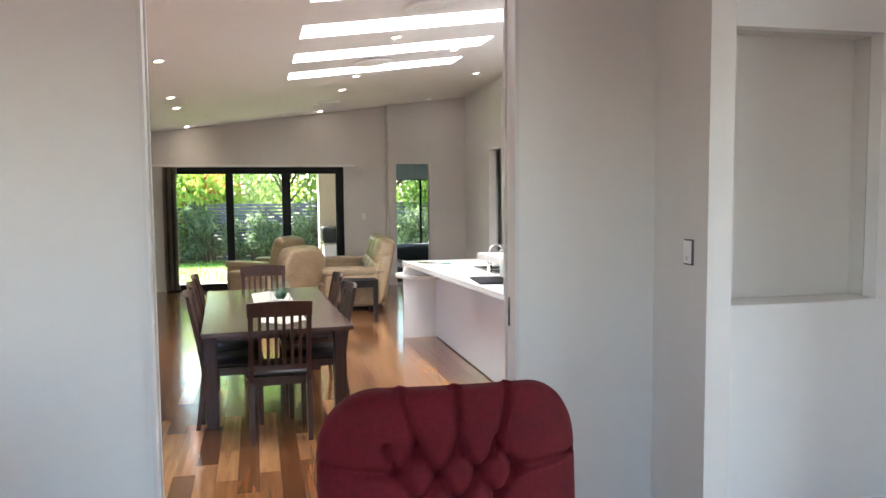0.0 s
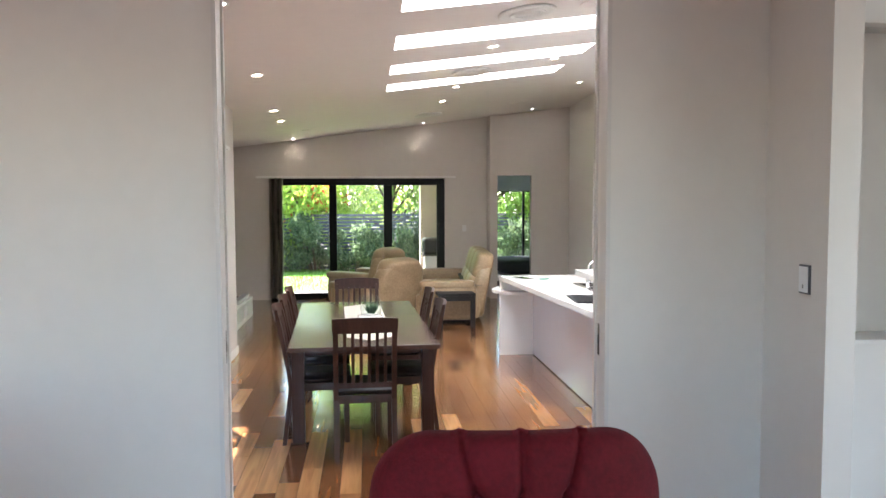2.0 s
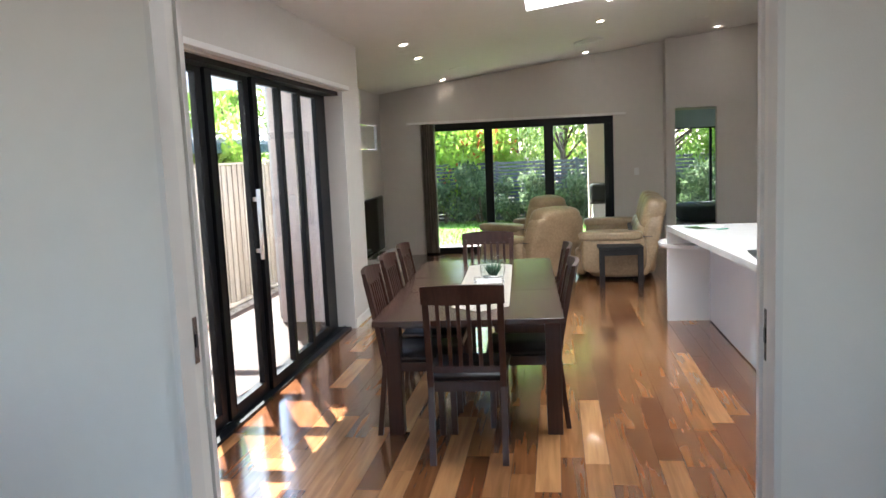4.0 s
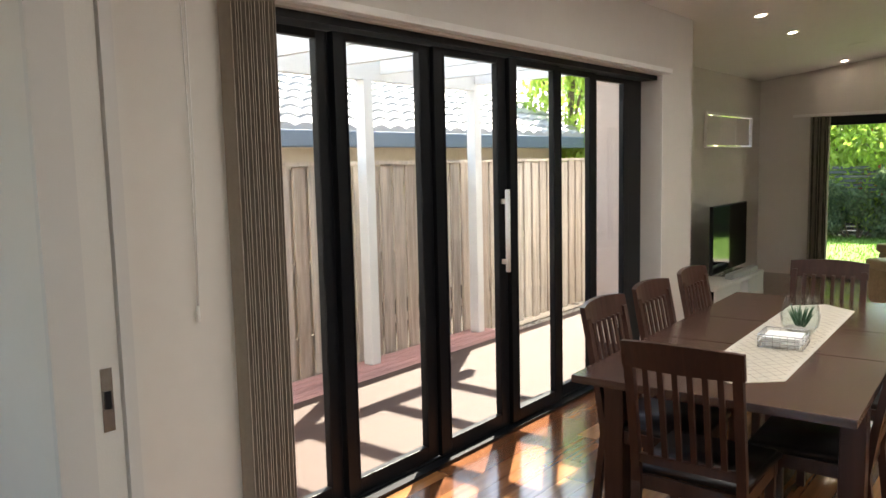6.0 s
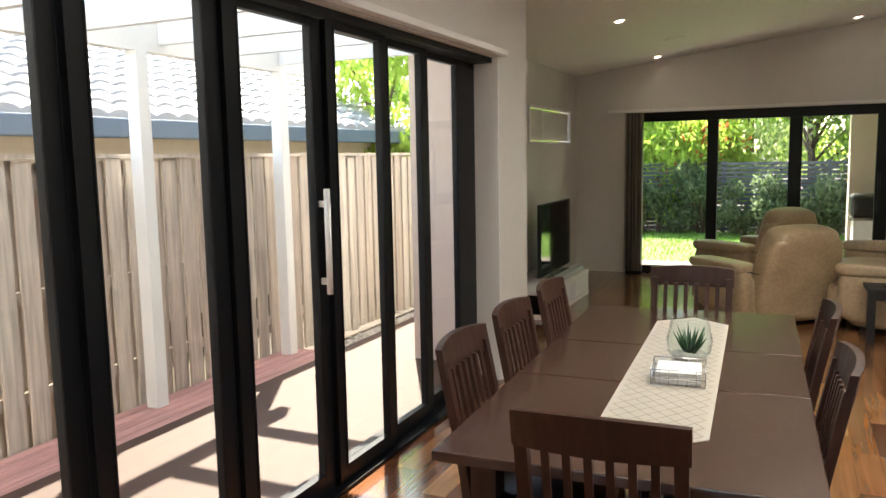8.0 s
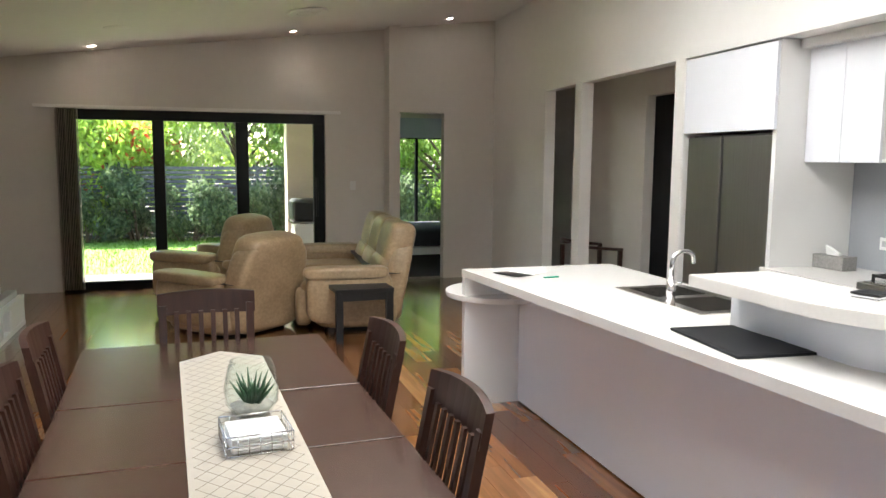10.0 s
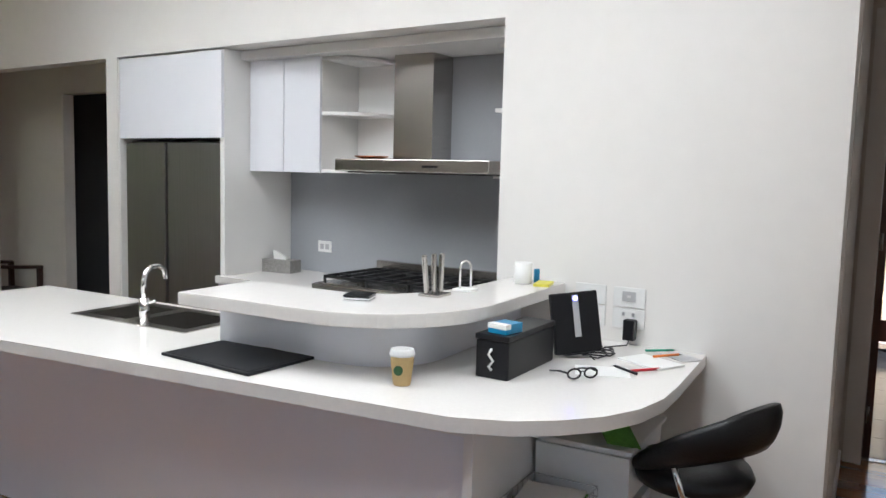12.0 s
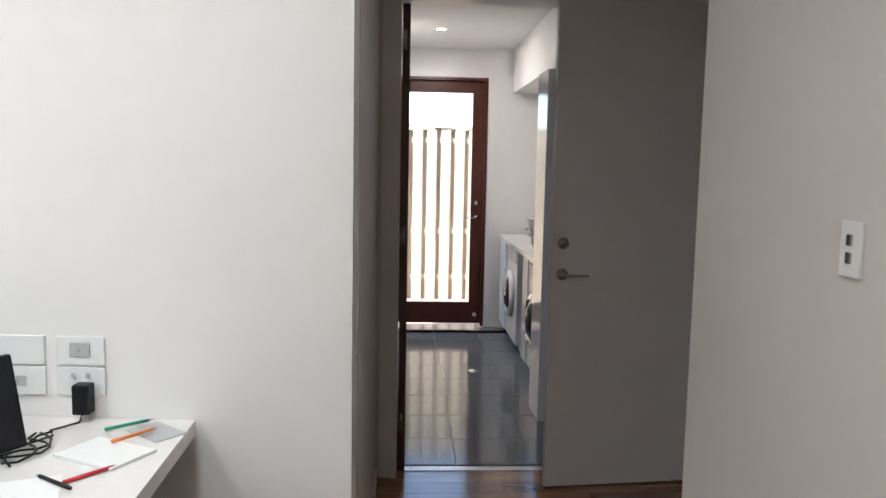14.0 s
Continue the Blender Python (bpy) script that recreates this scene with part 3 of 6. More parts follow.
vb = thing("vertical_blind", pose(-2.945, SD0 - 0.025, 0), "stacked taupe vertical blind slats drawn aside", "blind")
me = mesh_of("slat", boxes((-0.03, 0.045, -0.0015, 0.0015, 0.02, 2.295)), M_BLIND)
for i in range(14):
    s = part("slat", me, None, vb)
    s.matrix_local = pose(0.0, i * 0.0158 - 0.01, 0, 0, 0, 4 + 5 * math.sin(i * 1.7))
cord = solid("blind_cord", bmesh.new(), M_TRIM, "thin white blind cord with a weight", "cord")
bm = bmesh.new()
pipe(bm, [(0, 0, 2.31), (0.004, 0.005, 1.7), (0, 0.0, 1.12)], 0.0025, 6); pipe(bm, [(0.0, 0.02, 2.31), (0.0, 0.02, 1.7), (0, 0.004, 1.12)], 0.0025, 6)
rod(bm, (0, 0, 1.13), (0, 0, 1.07), 0.006, 0.009, 10)
cord.data = mesh_of("blind_cord", bm, M_TRIM); cord.matrix_world = pose(-2.965, -4.42, 0)
# garden-door blind and pelmet
solid("garden_blind_rail", boxes((-3.40, 0.12, 5.2, 5.258, 2.155, 2.19), bevel=0.004), M_TRIM, "slim white blind rail over the garden doors", "blind", "structure")
gb = thing("vertical_blind", pose(-3.155, 5.215, 0), "stacked taupe vertical blind slats beside the garden doors", "blind")
me = mesh_of("slat", boxes((-0.0015, 0.0015, -0.04, 0.04, 0.03, 2.152)), M_BLIND)
for i in range(14):
    s = part("slat", me, None, gb)
    s.matrix_local = pose(i * 0.018 - 0.02, 0, 0, 0, 0, 10 + 8 * math.sin(i * 1.3))
# slot window with white frame and closed pale blind
sw = thing("window_slot", pose(-3.84, 3.12, 1.755), "slot window with a white frame and lowered blind", "window", kind="structure")
part("window_frame", boxes((-0.03, 0.02, 0, 1.73, 0.0, 0.02), (-0.03, 0.02, 0, 1.73, 0.40, 0.43), (-0.03, 0.02, 0, 0.02, 0.02, 0.4), (-0.03, 0.02, 1.71, 1.73, 0.02, 0.4)), M_TRIM, sw)
for k in range(3):
    part("blind_panel", boxes((-0.028, -0.016, 0.034 + k * 0.556, 0.584 + k * 0.556, 0.032, 0.388)), M_WALL, sw)
# bedroom window
glazed_frame("window_bedroom", pose(1.2, 8.56, 0), 1.75, 2.0, [(0.05, 0.82), (0.87, 1.7)], 0.06, 0.07, "black aluminium bedroom window")
solid("bedroom_blind", boxes((1.15, 3.0, 8.44, 8.47, 1.96, 2.3)), mat("pale_blue_blind", (0.45, 0.52, 0.60), 0.7), "rolled pale blue bedroom blind", "blind")
# doorway lining of the bedroom
solid("trim_bedroom_door", boxes((1.495, 1.53, 5.185, 5.2, 0, 2.23), (0.842, 1.53, 5.185, 5.2, 2.2, 2.24)), M_WALL, "painted architrave of the bedroom doorway", "trim", "structure")
# front-room opening: jamb linings and cavity door edge
oj = thing("door_cavity", pose(0, 0, 0), "grey cavity sliding door parked inside the partition", "door", kind="structure")
part("leaf_edge", boxes((-2.2, -2.085, -5.25, -5.21, 0.01, 2.77)), M_DOORGREY, oj)
part("leaf_edge", boxes((-0.455, -0.40, -5.25, -5.21, 0.01, 2.77)), M_DOORGREY, oj)
for x in (-2.0835, -0.4565):
    s = 1 if x < -1 else -1
    part("jamb_lining", boxes((x - 0.006, x + 0.012 * s + 0.0, -5.345, -5.266, 0, 2.78)) if s > 0 else boxes((x - 0.012, x + 0.006, -5.345, -5.266, 0, 2.78)), M_DOORGREY, oj)
    part("jamb_lining", boxes((x - 0.006, x + 0.012, -5.194, -5.165, 0, 2.78)) if s > 0 else boxes((x - 0.012, x + 0.006, -5.194, -5.165, 0, 2.78)), M_DOORGREY, oj)
    lk = part("door_lock", boxes((x - 0.004, x + 0.006, -5.243, -5.217, 1.07, 1.21)) if s > 0 else boxes((x - 0.006, x + 0.004, -5.243, -5.217, 1.07, 1.21)), M_STEEL, oj, "recessed steel lock plate")
    part("lock_latch", boxes((x + 0.0055 * s, x + 0.009 * s, -5.237, -5.223, 1.12, 1.16)) if s > 0 else boxes((x - 0.009, x - 0.0055, -5.237, -5.223, 1.12, 1.16)), M_BLACK, lk)
part("head_lining", boxes((-2.08, -0.46, -5.345, -5.29, 2.768, 2.784), (-2.08, -0.46, -5.24, -5.185, 2.768, 2.784)), M_DOORGREY, oj)

# switches and power points
def wall_plate(m, w, h, label, rockers, material=M_WHITEPLASTIC):
    t = thing("switch_plate", m, label, "wall switch")
    bm = bmesh.new(); box(bm, -w / 2, w / 2, -0.009, 0, -h / 2, h / 2, 0.003)
    part("plate", bm, material, t)
    for (x, z, rw, rh, rm) in rockers:
        bm = bmesh.new(); box(bm, x - rw / 2, x + rw / 2, -0.014, -0.0085, z - rh / 2, z + rh / 2, 0.002)
        part("rocker", bm, rm, t)
    return t


wall_plate(pose(0.25, -5.65, 1.44, 0, 0, -90), 0.072, 0.116, "white light switch with a dark rim on grey wall", [(0, 0, 0.058, 0.102, M_WHITEPLASTIC), (0, -0.028, 0.014, 0.02, M_STEEL)], M_DARKROOM)
wall_plate(pose(0.85, -5.2, 1.515, 0, 0, 180), 0.075, 0.118, "white two-button light switch on grey wall", [(0, 0.02, 0.018, 0.024, M_STEEL), (0, -0.018, 0.018, 0.024, M_STEEL)])
for (y, z, lab, rk) in ((-3.31, 1.105, "white data socket plate above the desk", [(0, 0.005, 0.06, 0.045, M_GREYPLASTIC), (0, 0.005, 0.022, 0.014, M_WHITEPLASTIC)]),
                        (-3.31, 1.012, "white double power point above the desk", [(-0.022, 0.02, 0.012, 0.016, M_GREYPLASTIC), (0.022, 0.02, 0.012, 0.016, M_GREYPLASTIC), (0.022, -0.012, 0.022, 0.022, M_GREYPLASTIC)]),
                        (-3.13, 1.105, "white blank socket plate above the desk", []), (-3.13, 1.012, "white power point behind the modem", [(0, 0, 0.03, 0.03, M_GREYPLASTIC)])):
    lx = -0.0
    wall_plate(KM @ pose(lx, y, z, 0, 0, -90), 0.145, 0.088, lab, rk)
wall_plate(KM @ pose(0.606, -0.98, 1.12, 0, 0, -90), 0.115, 0.075, "white power point on the grey splashback", [(-0.02, 0.0, 0.03, 0.035, M_GREYPLASTIC), (0.025, 0.0, 0.03, 0.035, M_GREYPLASTIC)])
wall_plate(pose(0.28, 5.26, 1.25), 0.075, 0.115, "white light switch near the garden doors", [(0, 0, 0.02, 0.03, M_WHITEPLASTIC)])

# ceiling fittings
TILT = math.degrees(math.atan(0.125))
dl = thing("downlight", pose(0, 0, 0), "small round white recessed ceiling downlight", "downlight", "ceiling downlights")
bm = bmesh.new(); lathe(bm, [(0.038, -0.001), (0.04, -0.006), (0.056, -0.005), (0.058, 0.0)], 24); part("trim_ring", bm, M_WHITEPLASTIC, dl)
bm = bmesh.new(); lathe(bm, [(0.0001, -0.002), (0.039, -0.002)], 24); part("lens", bm, M_LAMP, dl)
spots = [(-0.32, -4.06), (-2.3, -3.99), (-2.42, -1.59), (-2.58, 0.95), (-2.62, 2.1), (-2.72, 4.9), (-0.5, 4.85), (-0.44, 1.98), (-0.41, 0.68), (-0.35, -1.71), (0.47, -0.59 - 0.05), (0.9, -1.81), (1.38, 1.66), (1.40, 4.7)]
for i, (x, y) in enumerate(spots):
    m = pose(x, y, ceil_z(x), 0, -TILT, 0)
    if i: copy_thing(dl, m)
    else: dl.matrix_world = m
vt = thing("ceiling_vent", pose(0, 0, 0), "round white air-conditioning ceiling diffuser", "air vent", "ceiling vents")
bm = bmesh.new(); lathe(bm, [(0.20, 0.0), (0.215, -0.012), (0.19, -0.03), (0.17, -0.02)], 36); part("outer_ring", bm, M_WHITEPLASTIC, vt)
bm = bmesh.new(); lathe(bm, [(0.142, -0.004), (0.135, -0.03), (0.11, -0.026), (0.10, -0.004)], 36); part("inner_ring", bm, M_WHITEPLASTIC, vt)
bm = bmesh.new(); lathe(bm, [(0.0001, -0.028), (0.092, -0.028), (0.097, -0.004)], 36); part("core", bm, M_WHITEPLASTIC, vt)
# flat black disc stands in for the shade inside the duct
bm = bmesh.new(); lathe(bm, [(0.0001, -0.002), (0.2, -0.002)], 36); part("throat_shade", bm, M_BLACK, vt)
for i, (x, y) in enumerate(((-0.31, -2.96), (-0.37, -0.41), (-0.51, 3.5))):
    m = pose(x, y, ceil_z(x), 0, -TILT, 0)
    if i: copy_thing(vt, m)
    else: vt.matrix_world = m
sp = thing("ceiling_speaker", pose(0, 0, 0), "flush round white ceiling speaker grille", "speaker", "ceiling speakers")
bm = bmesh.new(); lathe(bm, [(0.0001, -0.006), (0.115, -0.006), (0.125, 0)], 32); part("grille", bm, M_CEIL, sp)
for i, (x, y) in enumerate(((0.3, -0.56), (0.9, 3.39), (-2.35, 3.75), (0.2, -3.0))):
    m = pose(x, y, ceil_z(x), 0, -TILT, 0)
    if i: copy_thing(sp, m)
    else: sp.matrix_world = m

# skirting
for nm, b in (("baseboard_west", (-2.98, -2.966, SD1 + 0.01, 0.46, 0, 0.09)), ("baseboard_living", (-3.85, -3.836, 0.46, 5.26, 0, 0.09)), ("baseboard_north", (-0.06, 0.70, 5.246, 5.26, 0, 0.09)), ("baseboard_south", (-0.44, 1.72, -5.2, -5.186, 0, 0.09)), ("baseboard_entry", (0.37, 1.62, -5.434, -5.42, 0, 0.09)), ("baseboard_passage", (1.68, 3.2, -4.134, -4.12, 0, 0.09))):
    solid(nm, boxes(b, bevel=0.003), M_TRIM, "low white painted skirting board", "skirting", "structure")

# ---------------------------------------------------------------- dining
TB = pose(-1.545, -2.12, 0, 0, 0, 2.2)
dt = thing("dining_table", TB, "long dark-stained timber dining table with overhanging ends", "table")
for a, b in ((-1.17, -0.30), (-0.295, 0.295), (0.30, 1.17)):
    bm = bmesh.new(); box(bm, -0.525, 0.525, a, b, 0.728, 0.76, 0.004); part("tabletop_leaf", bm, M_TABLEWOOD, dt)
for b in ((-0.46, -0.44, -0.76, 0.76), (0.44, 0.46, -0.76, 0.76), (-0.44, 0.44, -0.78, -0.76), (-0.44, 0.44, 0.76, 0.78)): part("apron", boxes((*b, 0.63, 0.728)), M_DARKWOOD, dt)
for sx in (-1, 1):
    for sy in (-1, 1):
        bm = bmesh.new(); box(bm, sx * 0.47 - 0.045, sx * 0.47 + 0.045, sy * 0.83 - 0.045, sy * 0.83 + 0.045, 0, 0.728, 0.006); part("leg", bm, M_DARKWOOD, dt)

ch = thing("dining_chair", pose(0, 0, 0), "dark-stained slat-back dining chair with a dark padded seat", "chair", "chairs round the table")
# chair: faces +y, back at y = 0
bm = bmesh.new(); prism(bm, [(-0.2, 0.03), (0.2, 0.03), (0.225, 0.45), (-0.225, 0.45)], 0.445, 0.49, 0.014); part("seat", bm, M_SEAT, ch, "dark padded vinyl seat", True)
part("seat_frame", boxes((-0.19, 0.19, 0.02, 0.04, 0.39, 0.445), (-0.21, 0.21, 0.42, 0.44, 0.39, 0.445), (-0.205, -0.185, 0.04, 0.42, 0.39, 0.445), (0.185, 0.205, 0.04, 0.42, 0.39, 0.445)), M_DARKWOOD, ch)
def back_y(z): return 0.02 - 0.10 * max(0, (z - 0.42) / 0.56) ** 1.2 - 0.05 * max(0, (0.42 - z) / 0.42)
def strip(bm, x, w, t, zs):
    rows = [[bm.verts.new((x + dx, back_y(z) + dy, z)) for dx, dy in ((-w, -t), (w, -t), (w, t), (-w, t))] for z in zs]
    for a, b in zip(rows, rows[1:]):
        for k in range(4):
            bm.faces.new((a[k], a[(k + 1) % 4], b[(k + 1) % 4], b[k]))
    bm.faces.new(rows[0][::-1]); bm.faces.new(rows[-1])
for sx in (-1, 1):
    bm = bmesh.new(); strip(bm, sx * 0.195, 0.017, 0.015, [0, 0.2, 0.42, 0.55, 0.7, 0.85, 0.93]); part("back_leg", bm, M_DARKWOOD, ch)
    bm = bmesh.new(); box(bm, sx * 0.19 - 0.018, sx * 0.19 + 0.018, 0.40, 0.436, 0, 0.445, 0.003); part("front_leg", bm, M_DARKWOOD, ch)
for k in range(6):
    bm = bmesh.new(); strip(bm, -0.135 + k * 0.054, 0.0105, 0.006, [0.52, 0.62, 0.72, 0.82, 0.9]); part("back_slat", bm, M_DARKWOOD, ch)
bm = bmesh.new()   # top rail, bowed
n = 8; rail = []
for i in range(n + 1):
    x = -0.218 + 0.436 * i / n; bow = -0.03 * (1 - (x / 0.218) ** 2)
    rail.append([bm.verts.new((x, back_y(z) + bow + dy, z + (0.008 if dz else 0))) for z, dy, dz in ((0.885, -0.012, 0), (0.885, 0.012, 0), (0.985 - 0.012 * (x / 0.218) ** 2, 0.012, 1), (0.985 - 0.012 * (x / 0.218) ** 2, -0.012, 1))])
for a, b in zip(rail, rail[1:]):
    for k in range(4): bm.faces.new((a[k], a[(k + 1) % 4], b[(k + 1) % 4], b[k]))
bm.faces.new(rail[0][::-1]); bm.faces.new(rail[-1])
part("top_rail", bm, M_DARKWOOD, ch)
part("lower_rail", boxes((-0.18, 0.18, back_y(0.52) - 0.01, back_y(0.52) + 0.01, 0.5, 0.535)), M_DARKWOOD, ch)
seats = [(-1.50, -3.40, 2), (-2.06, -2.80, -88), (-2.08, -2.22, -89), (-2.09, -1.62, -88), (-1.0, -2.66, 92), (-1.02, -1.86, 92), (-1.58, -0.98, 182)]
for i, (x, y, r) in enumerate(seats):
    if i: copy_thing(ch, pose(x, y, 0, 0, 0, r))
    else: ch.matrix_world = pose(x, y, 0, 0, 0, r)

# table runner with diamond stitching, bowl, basket
rn = thing("table_runner", TB @ pose(0.05, 0.055, 0.76, 0, 0, 0.2), "cream cloth table runner with a diamond lattice pattern", "table runner")
bm = bmesh.new(); prism(bm, [(0, -1.02), (0.17, -0.88), (0.17, 0.75), (0, 0.89), (-0.17, 0.75), (-0.17, -0.88)], 0.0005, 0.004); part("cloth", bm, M_RUNNER, rn)
bm = bmesh.new()
def inside(x, y): return abs(x) <= 0.168 and -1.02 + abs(x) * 0.8 + 0.01 < y < 0.89 - abs(x) * 0.8 - 0.01
for s in (1, -1):
    for k in range(-18, 19):
        run = [(x, k * 0.075 + s * x * 1.25) for x in [i * 0.017 - 0.17 for i in range(21)]]
        run = [p for p in run if inside(*p)]
        for a, b in zip(run, run[1:]):
            d = 0.0022
            vs = [bm.verts.new((p[0], p[1] + o, 0.0052)) for p, o in ((a, -d), (b, -d), (b, d), (a, d))]
            bm.faces.new(vs)
part("lattice_stitching", bm, M_RUNLINE, rn)
gb_m = TB @ pose(0.095, 0.03, 0.765)
bw = thing("glass_terrarium", gb_m, "clear glass bowl planted with a small succulent", "vase")
bm = bmesh.new(); lathe(bm, [(0.0001, 0.002), (0.05, 0.0), (0.085, 0.05), (0.09, 0.10), (0.075, 0.17), (0.066, 0.19), (0.063, 0.19), (0.072, 0.168), (0.086, 0.10), (0.081, 0.053), (0.048, 0.006), (0.0001, 0.008)], 28); part("bowl", bm, M_TUMBLER, bw)
bm = bmesh.new(); lathe(bm, [(0.0001, 0.009), (0.046, 0.009), (0.07, 0.04), (0.0001, 0.048)], 20); part("pebbles", bm, M_GRAVEL, bw)
bm = bmesh.new(); rng = random.Random(4)
for k in range(30):
    a = rng.uniform(0, 6.28); t = rng.uniform(0.15, 0.9); hgt = rng.uniform(0.06, 0.12); o = rng.uniform(0, 0.02)
    b0 = Vector((o * math.cos(a), o * math.sin(a), 0.04)); d = Vector((math.cos(a) * t, math.sin(a) * t, 1)).normalized()
    pipe(bm, [b0, b0 + d * hgt * 0.5, b0 + d * hgt], [0.007, 0.006, 0.001], 5)
part("succulent", bm, M_SUCC, bw)
bk = thing("wire_basket", TB @ pose(0.08, -0.225, 0.765, 0, 0, 3), "small chrome wire basket holding white napkins", "basket")
bm = bmesh.new()
for z in (0.003, 0.03, 0.06):
    q = [(-0.095, -0.095, z), (0.095, -0.095, z), (0.095, 0.095, z), (-0.095, 0.095, z), (-0.095, -0.095, z)]
    for a, b in zip(q, q[1:]): rod(bm, a, b, 0.002, n=6)
for k in range(7):
    u = -0.095 + 0.19 * k / 6
    for p in ((u, -0.095), (u, 0.095), (-0.095, u), (0.095, u)): rod(bm, (*p, 0.003), (*p, 0.06), 0.0015, n=5)
part("wire_frame", bm, M_CHROME, bk)
for k in range(5):
    bm = bmesh.new(); box(bm, -0.08, 0.08, -0.085, 0.085, 0.006 + 0.009 * k, 0.0135 + 0.009 * k, 0.003); part("napkin", bm, M_PAPER, bk)

# ---------------------------------------------------------------- kitchen island
def island_front(y): return 0.012 - 0.076 * y if y < 0 else 0.012
isl = thing("kitchen_island", pose(0, 0, 0), "white gloss kitchen island bench with a waterfall end", "kitchen island")
bm = bmesh.new(); box(bm, 0.012, 1.05, -0.0, 0.05, 0, 0.852); part("waterfall_end", bm, M_CABIN, isl)
part("front_panel", boxes((0.392, 0.412, -3.15, -0.002, 0.012, 0.852)), M_CAB, isl)
part("back_panel", boxes((1.03, 1.05, -1.75, -0.002, 0.0, 0.80)), M_CAB, isl)
part("near_end_panel", boxes((0.34, 0.40, -3.185, -3.152, 0, 0.852), (0.40, 1.1, -3.185, -3.165, 0, 0.852)), M_CABIN, isl)
part("shadow_rail", boxes((0.372, 0.390, -3.15, -0.002, 0.80, 0.852)), M_CABIN, isl)
wt = thing("stone_worktop", pose(0, 0, 0), "white engineered stone worktop with a rounded desk end", "worktop")
pts = [(island_front(-y), -y) for y in [0.0, 0.4, 0.8, 1.2, 1.6, 2.0, 2.4, 2.8, 3.15]]
pts = [(0.008, 0.055)] + pts + [(0.32, -3.32), (0.40, -3.43), (0.52, -3.54), (0.66, -3.61), (0.82, -3.645), (1.0, -3.65), (1.566, -3.64), (1.62, -2.9), (1.2, -2.62), (1.10, -2.3), (1.09, -1.70)]
sx0, sx1, sy0, sy1 = 0.62, 1.02, -1.62, -0.86      # sink cut-out
# worktop in pieces round the sink
def clip(poly, axis, v, keep_low):
    out = []
    for p, q in zip(poly, poly[1:] + poly[:1]):
        ip, iq = (p[axis] <= v) == keep_low, (q[axis] <= v) == keep_low
        if ip: out.append(p)
        if ip != iq:
            f = (v - p[axis]) / (q[axis] - p[axis]); out.append((p[0] + f * (q[0] - p[0]), p[1] + f * (q[1] - p[1])))
    return out
whole = pts + [(1.09, 0.055)]
for nm, poly in (("slab_far", clip(whole, 1, sy1, False)), ("slab_near", clip(whole, 1, sy0, True)),
                 ("slab_front", clip(clip(clip(whole, 1, sy1, True), 1, sy0, False), 0, sx0, True)), ("slab_back", clip(clip(clip(whole, 1, sy1, True), 1, sy0, False), 0, sx1, False))):
    bm = bmesh.new(); prism(bm, poly, 0.853, 0.90); soften(bm); part("slab", bm, M_STONE, wt)
# half-round lower table at the far end
lt = thing("round_bench_end", pose(0.32, 0.16, 0), "low white half-round bench top on a post", "bench")
bm = bmesh.new(); prism(bm, [(0.37 * math.cos(a), 0.37 * math.sin(a)) for a in [math.pi * 2 * i / 40 for i in range(40)]], 0.70, 0.735, 0.004); part("top", bm, M_STONE, lt)
bm = bmesh.new(); rod(bm, (0.0, 0.1, 0), (0.0, 0.1, 0.70), 0.035, n=16); part("post", bm, M_CHROME, lt)
# sink and tap
sk = thing("kitchen_sink", pose(0, 0, 0), "one-and-a-half bowl stainless steel sink set in the worktop", "sink")
def bowl(x0, x1, y0, y1):
    bm = bmesh.new()
    box(bm, x0, x1, y0, y1, 0.72, 0.725)
    for b in ((x0 - 0.004, x0, y0, y1), (x1, x1 + 0.004, y0, y1), (x0, x1, y0 - 0.004, y0), (x0, x1, y1, y1 + 0.004)): box(bm, *b, 0.72, 0.902)
    return bm
part("bowl", bowl(0.66, 0.98, -1.18, -0.90), M_STEEL, sk); part("bowl", bowl(0.66, 0.98, -1.58, -1.24), M_STEEL, sk)
bm = bmesh.new()
for a, b, c, d in cells(sx0 - 0.012, sx1 + 0.012, sy0 - 0.012, sy1 + 0.012, [(0.664, 0.976, -1.176, -0.904), (0.664, 0.976, -1.576, -1.244)]): box(bm, a, b, c, d, 0.9005, 0.905)
part("rim", bm, M_STEEL, sk)
tp = thing("mixer_tap", pose(0.645, -1.33, 0.905), "chrome gooseneck mixer tap beside the sink", "tap")
bm = bmesh.new(); rod(bm, (0, 0, 0), (0, 0, 0.12), 0.024, 0.022, 16); part("body", bm, M_CHROME, tp)
bm = bmesh.new(); pipe(bm, [(0, 0, 0.1), (0, 0, 0.2), (0.012, 0.0, 0.235), (0.05, 0.01, 0.255), (0.10, 0.02, 0.255), (0.14, 0.03, 0.235), (0.15, 0.032, 0.19)], 0.012, 12); part("spout", bm, M_CHROME, tp)
bm = bmesh.new(); rod(bm, (0, -0.015, 0.09), (0.01, -0.07, 0.11), 0.008, 0.006, 10); part("lever", bm, M_CHROME, tp)

# raised breakfast bar, curved to meet the wall
def bar_line(o):
    """The bar's front line moved inwards by o."""
    c = (0.86, -2.49); r = 0.505 - o
    return [(0.355 + o, -1.88), (0.355 + o, -2.2)] + [(c[0] - r * math.cos(a), c[1] - r * math.sin(a)) for a in [math.pi / 2 * i / 14 for i in range(15)]] + [(1.3, -2.995 + o), (1.62, -2.995 + o)]
bar = thing("breakfast_bar", pose(0, 0, 0), "raised white stone breakfast bar curving into the wall", "breakfast bar")
